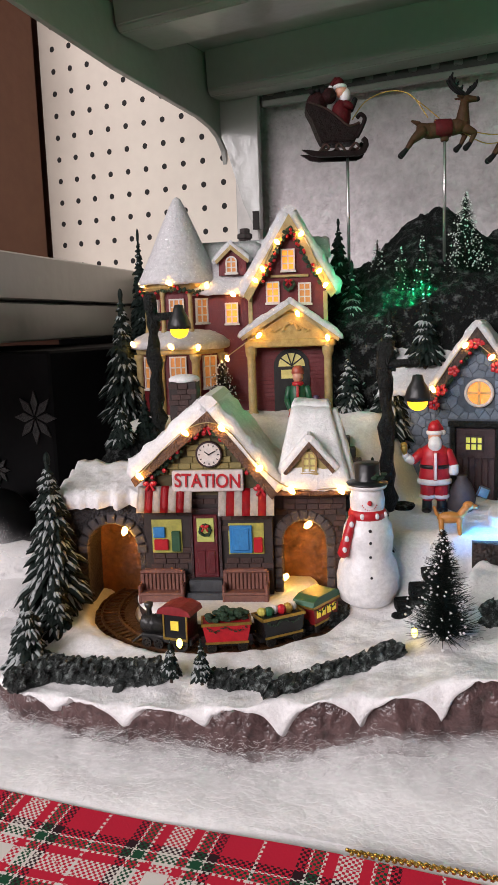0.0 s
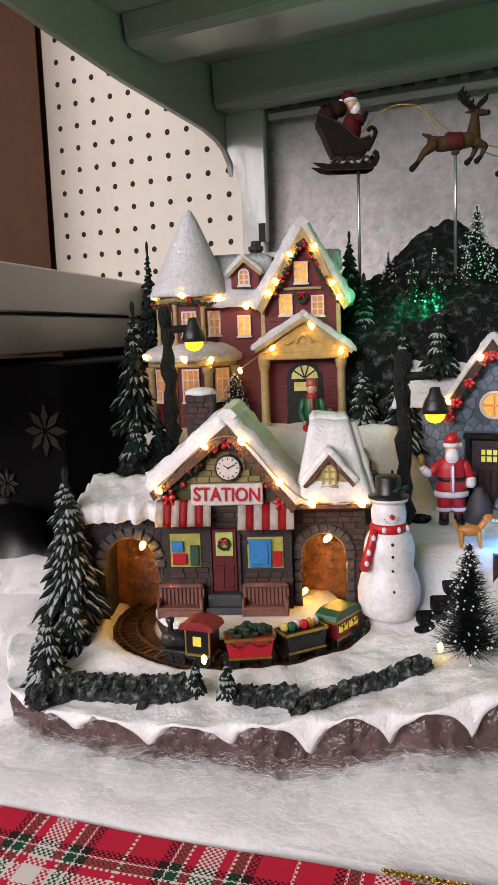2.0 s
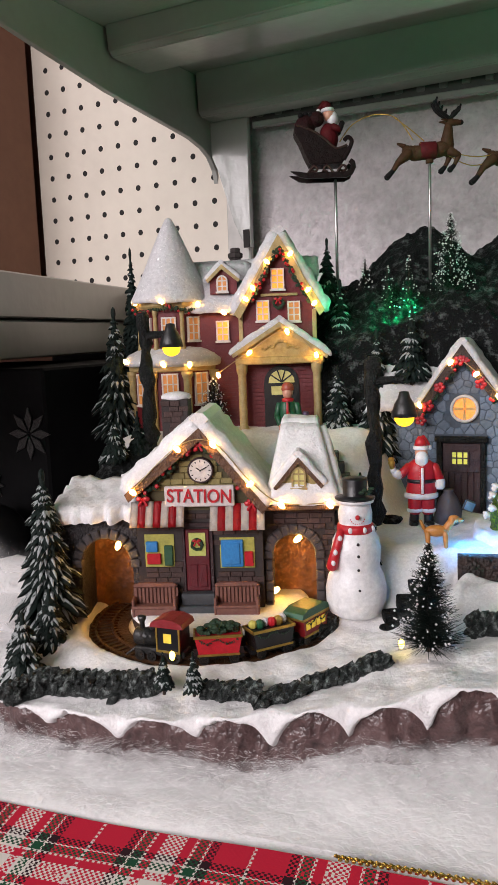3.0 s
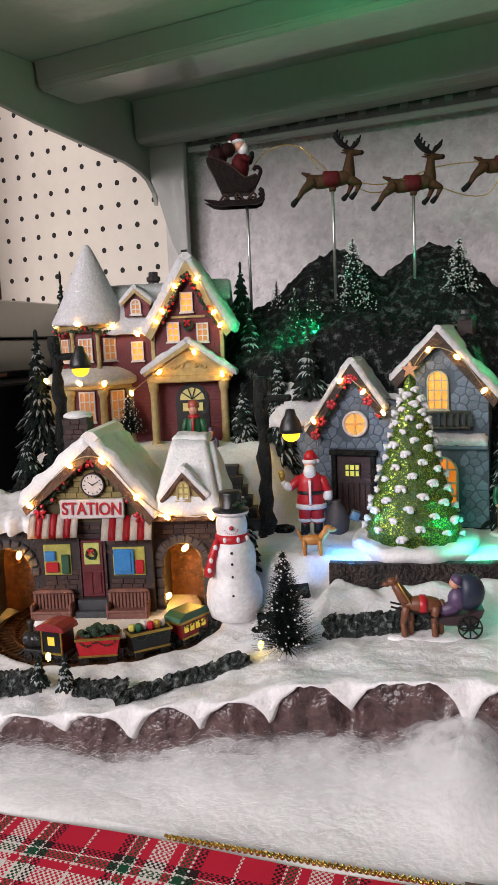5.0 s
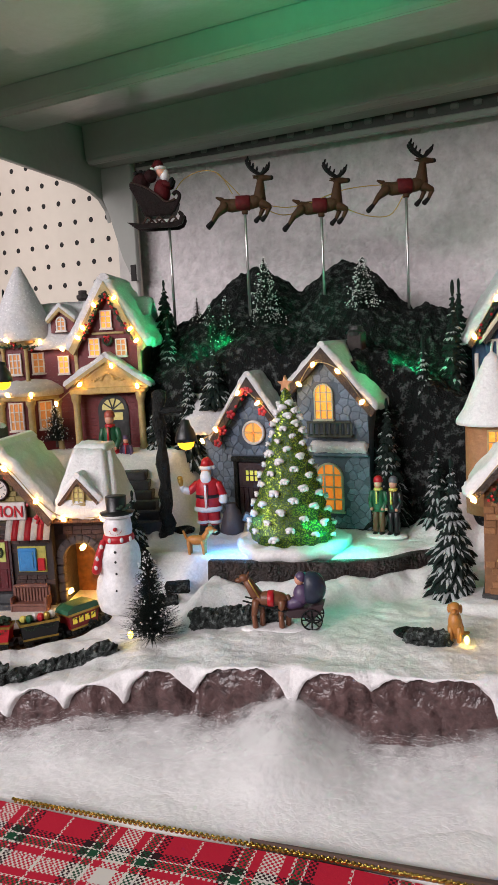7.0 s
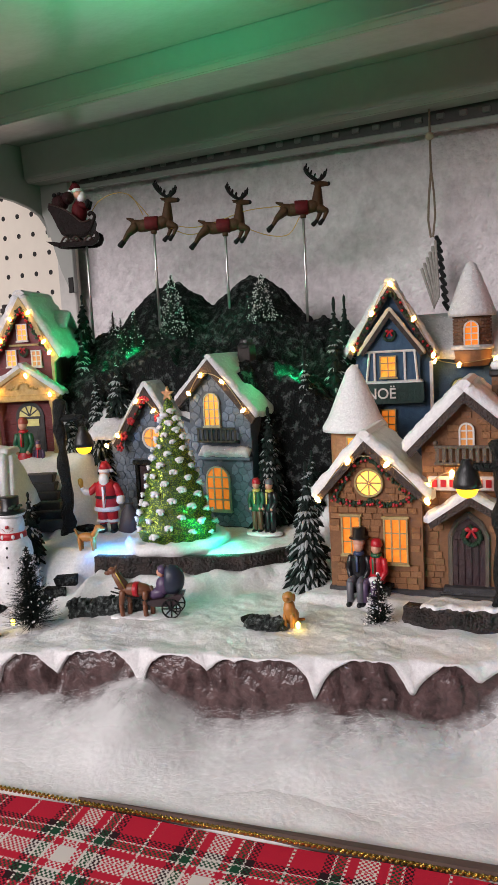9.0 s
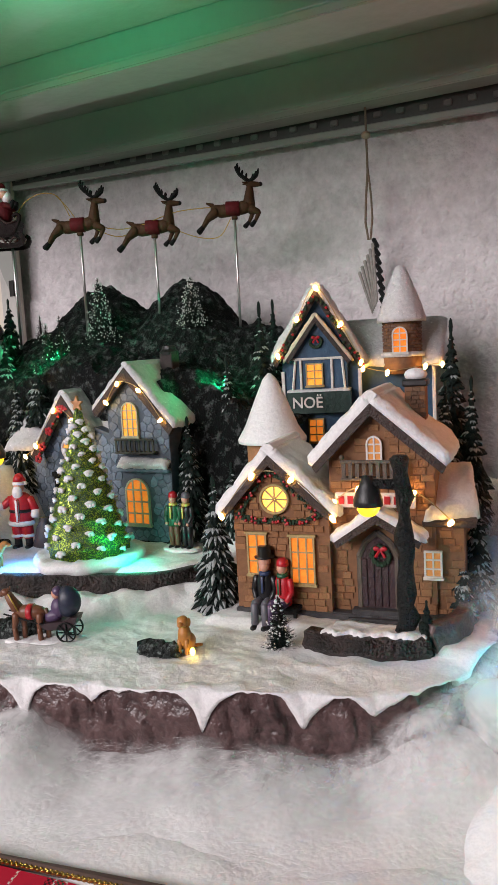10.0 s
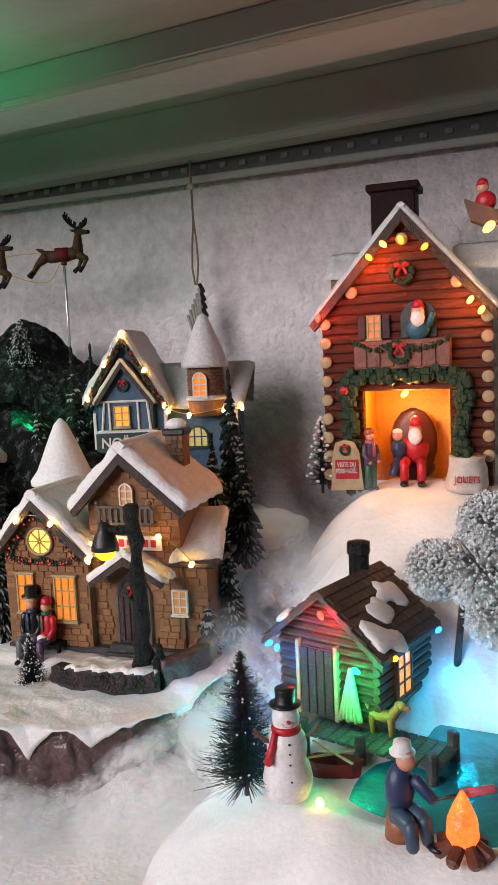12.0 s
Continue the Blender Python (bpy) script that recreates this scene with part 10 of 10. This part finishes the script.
# ---------------------------------------------------------------- hanging ornament on its twine
tw = thing("hanging_ornament", "dark feathered wooden ornament hanging on twine", "ornament", (0.065, 0.785, 0.0))
TW_M = mat("twine", (0.22, 0.17, 0.12), (0.14, 0.10, 0.07), 0.9, scale=900, bump=0.6)
tube("twine", [(0, 0, 0.398), (0.0004, 0, 0.34), (-0.0022, 0, 0.315), (-0.0032, 0, 0.295), (-0.001, 0, 0.279)], 0.0011, TW_M, tw)
tube("twine", [(0.0004, 0, 0.345), (0.0030, 0, 0.318), (0.0035, 0, 0.298), (0.001, 0, 0.279)], 0.0010, TW_M, tw)
part("knot", blob(bmesh.new(), (0, 0, 0.372), (0.0042, 0.0042, 0.0038)), mat("wood_bead", (0.40, 0.32, 0.22), None, 0.5, scale=200), tw, "pale wooden bead", True)
bm = bmesh.new()
for k in range(9):
    t = k / 8
    limb(bm, (0.004 + 0.006 * t, 0, 0.279 - 0.062 * t), (0.0075 + 0.007 * t, 0, 0.272 - 0.062 * t), 0.0021, 0.0023)
part("dark_edge", bm, BLACKWOOD, tw)
for k in range(6):
    bm = limb(bmesh.new(), (0.001 + 0.001 * k, -0.001, 0.212 + 0.002 * k), (-0.0105 + 0.0028 * k, -0.001, 0.250 + 0.0050 * k), 0.0009, 0.0017)
    part("feather", bm, mat("grey_feather", (0.34, 0.32, 0.29), (0.2, 0.19, 0.17), 0.7, scale=300, bump=0.3), tw)

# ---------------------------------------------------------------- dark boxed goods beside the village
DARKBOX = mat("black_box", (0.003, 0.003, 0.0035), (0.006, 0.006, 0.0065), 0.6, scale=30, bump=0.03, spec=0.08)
# narrow block and rear sheet are added, their black standing for the shade there
for x0, x1, y0, y1, z0, z1, label in ((-0.66, -0.435, 0.50, 0.70, -0.036, 0.148, "black glossy gift box with silver snowflakes"), (-0.430, -0.408, 0.68, 0.80, -0.036, 0.20, "narrow black block added to darken the back by the post"), (-0.68, -0.405, 0.79, 0.802, -0.036, 0.16, "black sheet added for the shade on the pegboard below the side shelf")):
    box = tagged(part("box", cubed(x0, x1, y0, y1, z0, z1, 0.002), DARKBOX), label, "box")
SILVER = mat("silver_glitter", (0.06, 0.058, 0.055), (0.012, 0.012, 0.013), 0.4, metal=0.5, scale=700, bump=0.6)
for x, z, R in ((-0.452, 0.095, 0.022), (-0.470, 0.012, 0.018), (-0.497, 0.05, 0.013)):
    bm = bmesh.new()
    for k in range(8):
        prism(q := bmesh.new(), [(0, R * 0.08), (R * 0.17, R * 0.55), (0, R), (-R * 0.17, R * 0.55)], -0.0008, 0.0004)
        bmesh.ops.transform(q, matrix=Matrix.Rotation(k * math.pi / 4, 4, "Y"), verts=q.verts)
        me = bpy.data.meshes.new("t")
        q.to_mesh(me)
        q.free()
        bm.from_mesh(me)
        bpy.data.meshes.remove(me)
    o = part("snowflake", bm, SILVER)
    if z > 0.02:
        o.matrix_world = pose(x, 0.4985, z)
        tagged(o, "dull silver glitter snowflake on a black box", "snowflake", "box snowflakes")
        continue
    ball = thing("bauble", "black glossy bauble with a silver snowflake", "bauble", (x, 0.466, z))
    part("ball", blob(bmesh.new(), (0, 0, 0), 0.030, 0, 36, 20), DARKBOX, ball, "", True)
    part("cap", lathe(bmesh.new(), [(0.0045, 0.0), (0.0045, 0.006), (0.0015, 0.0065), (0.0012, 0.010)], 14, m=Matrix.Translation((0, 0, 0.0285))), SILVER, ball, "dull silver cap")
    for v in o.data.vertices:
        d = Vector((v.co.x, 0, v.co.z))
        v.co = d + Vector((0, v.co.y * 0.5 - math.sqrt(max(0.0302 ** 2 - d.length_squared, 0)), 0))
    o.parent = ball
    o.matrix_parent_inverse = Matrix.Identity(4)


# ---------------------------------------------------------------- drifts of polyester batting round the base
def wool_material(name, density, seed):
    m = bpy.data.materials.new(name)
    m.use_nodes = True
    nt = m.node_tree
    b = nt.nodes["Principled BSDF"]
    b.inputs["Base Color"].default_value = (0.86, 0.855, 0.85, 1)
    b.inputs["Roughness"].default_value = 1.0
    b.inputs["Specular IOR Level"].default_value = 0.0
    tc = nt.nodes.new("ShaderNodeTexCoord")
    mp = nt.nodes.new("ShaderNodeMapping")
    mp.inputs["Location"].default_value = (seed, seed * 0.7, seed * 1.3)
    nt.links.new(tc.outputs["Object"], mp.inputs[0])
    a, c = nt.nodes.new("ShaderNodeTexNoise"), nt.nodes.new("ShaderNodeTexNoise")
    a.inputs["Scale"].default_value, c.inputs["Scale"].default_value = 24, 120
    a.inputs["Detail"].default_value, c.inputs["Detail"].default_value = 5, 6
    c.inputs["Distortion"].default_value = 1.2
    for n in (a, c):
        nt.links.new(mp.outputs[0], n.inputs["Vector"])
    mul = nt.nodes.new("ShaderNodeMath")
    mul.operation = "MULTIPLY_ADD"
    mul.inputs[1].default_value = 0.30
    nt.links.new(c.outputs[0], mul.inputs[0])
    nt.links.new(a.outputs[0], mul.inputs[2])
    mr = nt.nodes.new("ShaderNodeMapRange")
    mr.interpolation_type = "SMOOTHSTEP"
    mr.inputs[1].default_value, mr.inputs[2].default_value = 0.70 - 0.24 * density, 1.00 - 0.24 * density
    mr.inputs[4].default_value = 0.20 + 0.5 * density
    nt.links.new(mul.outputs[0], mr.inputs[0])
    at = nt.nodes.new("ShaderNodeAttribute")
    at.attribute_name = "thin"
    fade = nt.nodes.new("ShaderNodeMath")
    fade.operation = "MULTIPLY"
    nt.links.new(mr.outputs[0], fade.inputs[0])
    nt.links.new(at.outputs["Fac"], fade.inputs[1])
    nt.links.new(fade.outputs[0], b.inputs["Alpha"])
    return m


def front_strip():
    """The front and right part of the base's outline, with outward directions."""
    out = []
    for p, s in OUT:
        n = (p - CENTRE).normalized()
        n = n.lerp(Vector((0.12, -0.99, 0)), 0.85 * smooth(-0.29, -0.25, p.x) * (1 - smooth(0.13, 0.20, p.x)) * (1 if p.y < 0.46 else 0)).normalized()
        front = p.y < front_y(p.x) + 0.05 and p.x < 0.232
        right = p.x > 0.19 and 0.42 < p.y < 0.72
        if (front and p.x > -0.306) or right:
            out.append((p, n))
    return out


STRIP = front_strip()
drift = thing("batting_drift", "wispy white batting drifted against the rock rim", "batting", (0, 0, 0))


def drift_layer(k, t, material):
    bm = bmesh.new()
    lay = bm.verts.layers.float.new("thin")
    rows = []
    for p, n in STRIP:
        side = smooth(0.20, 0.225, p.x) * smooth(0.43, 0.58, p.y)
        puff = 0.5 + 0.5 * noise.noise(Vector((p.x * 16, p.y * 16, 8)))
        low = 1 - smooth(-0.16, -0.09, p.x)
        bay = math.exp(-((p.x - 0.006) / 0.022) ** 2) if p.y < 0.45 else 0
        top = -0.0318 - 0.0045 * low + (0.015 - 0.009 * low) * puff ** 1.5 + 0.040 * side + 0.026 * smooth(0.165, 0.222, p.x) + 0.016 * bay
        row = []
        for j in range(23):
            u = j / 22
            room = (p.y - front_edge(p.x) - 0.008) / max(-n.y, 0.05)
            d = -0.003 + min(0.078 + 0.02 * side, room) * u
            h = (top + 0.038) * (1 - smooth(0.0, 1.0, u)) * (0.78 + 0.22 * smooth(0, 0.35, u) if t == 0 else 1) - 0.0365
            q0 = p + n * d
            w = 0.0034 * noise.noise(Vector((q0.x * 40, q0.y * 40, k * 0.9))) + 0.0010 * noise.noise(Vector((q0.x * 130, q0.y * 130, k)))
            z = h + w * (1 - u) * (0.7 + 0.6 * t) + (0.0120 - 0.0050 * low) * t * (1 - u) ** 0.7 - 0.002 * u
            q = p + n * (d + 0.004 * t * (1 - u))
            v = bm.verts.new((q.x, q.y, z))
            v[lay] = (1 - smooth(0.15, 0.75, u)) * smooth(0.0, 0.12, u + 0.02)
            row.append(v)
        rows.append(row)
    for a, b in zip(rows, rows[1:]):
        if (a[0].co - b[0].co).length > 0.05:
            continue
        for j in range(22):
            bm.faces.new((a[j], a[j + 1], b[j + 1], b[j]))
    part("batting_layer", bm, material, drift, "", True)


drift_layer(0, 0.0, FUR)
for k in range(1, 5):
    drift_layer(k, k / 4, wool_material("batting", 1.10 - 0.16 * k, 3.7 * k))

# loose fibres teased out of the batting
rnd = random.Random(31)
V, F = [], []
for _ in range(12000):
    p, n = rnd.choice(STRIP)
    u = rnd.random() ** 1.4
    d = 0.002 + min(0.07, max((p.y - front_edge(p.x) - 0.006) / max(-n.y, 0.05), 0.01)) * u
    low = 1 - smooth(-0.16, -0.09, p.x)
    top = -0.0318 - 0.0045 * low + (0.015 - 0.009 * low) * (0.5 + 0.5 * noise.noise(Vector((p.x * 16, p.y * 16, 8)))) ** 1.5 + 0.020 * smooth(0.165, 0.222, p.x)
    z = -0.037 + (top + 0.041) * (1 - smooth(0, 1, u)) + rnd.random() * 0.009 * (1 - u)
    a = rnd.random() * 6.283
    c = p + n * d + Vector((0, 0, z))
    along = Vector((math.cos(a), math.sin(a), rnd.uniform(-0.25, 0.35))) * rnd.uniform(0.0012, 0.0032)
    bend = Vector((rnd.uniform(-1, 1), rnd.uniform(-1, 1), rnd.uniform(-0.3, 0.8))) * 0.0016
    i = len(V)
    for q in range(4):
        t = q / 3 * 2 - 1
        c1 = c + along * t + bend * (1 - t * t)
        V += [tuple(c1), tuple(c1 + Vector((0, 0, 0.00007)))]
    F += [(i + 2 * q, i + 2 * q + 2, i + 2 * q + 3, i + 2 * q + 1) for q in range(3)]
me = bpy.data.meshes.new("fuzz")
me.from_pydata(V, [], F)
me.materials.append(FUR)
fib = new("fuzz", me)
fib.parent = drift

# translucent tufts of batting between the two villages
FOG = wool_material("fog_batting", 1.15, 9.1)


def fog_sheet(x0, x1, y, z0, z1, seed):
    bm = bmesh.new()
    lay = bm.verts.layers.float.new("thin")
    g = {}
    for i in range(25):
        for j in range(17):
            s, t = i / 24, j / 16
            x = x0 + (x1 - x0) * s
            w = noise.noise(Vector((x * 35, t * 2.0, seed)))
            v = bm.verts.new((x, y - 0.018 * (1 - t) + 0.010 * w, z0 + (z1 - z0) * t * (0.85 + 0.3 * noise.noise(Vector((x * 28, 1.3, seed)))) + 0.003 * w))
            v[lay] = smooth(0.0, 0.3, s) * (1 - smooth(0.7, 1.0, s)) * (1 - smooth(0.25, 1.0, t))
            g[i, j] = v
    for i in range(24):
        for j in range(16):
            bm.faces.new((g[i, j], g[i + 1, j], g[i + 1, j + 1], g[i, j + 1]))
    part("batting_tuft", bm, FOG, drift, "", True)


for k, (x0, x1, y, z0, z1) in enumerate(((0.195, 0.290, 0.615, 0.0, 0.135), (0.190, 0.285, 0.590, -0.01, 0.115), (0.205, 0.310, 0.560, -0.02, 0.100), (0.205, 0.300, 0.535, -0.02, 0.075), (0.190, 0.270, 0.480, -0.03, 0.040), (0.200, 0.335, 0.605, 0.0, 0.160), (0.205, 0.325, 0.578, -0.01, 0.135), (0.205, 0.285, 0.515, -0.03, 0.085), (0.215, 0.290, 0.455, -0.035, 0.045))):
    fog_sheet(x0, x1, y, z0, z1, 3.3 * k)
for k, (x0, x1, y, z0, z1) in enumerate(((-0.42, -0.315, 0.400, -0.02, 0.045), (-0.40, -0.300, 0.360, -0.03, 0.022), (-0.38, -0.290, 0.325, -0.04, 0.0))):
    fog_sheet(x0, x1, y, z0, z1, 40 + 2.7 * k)
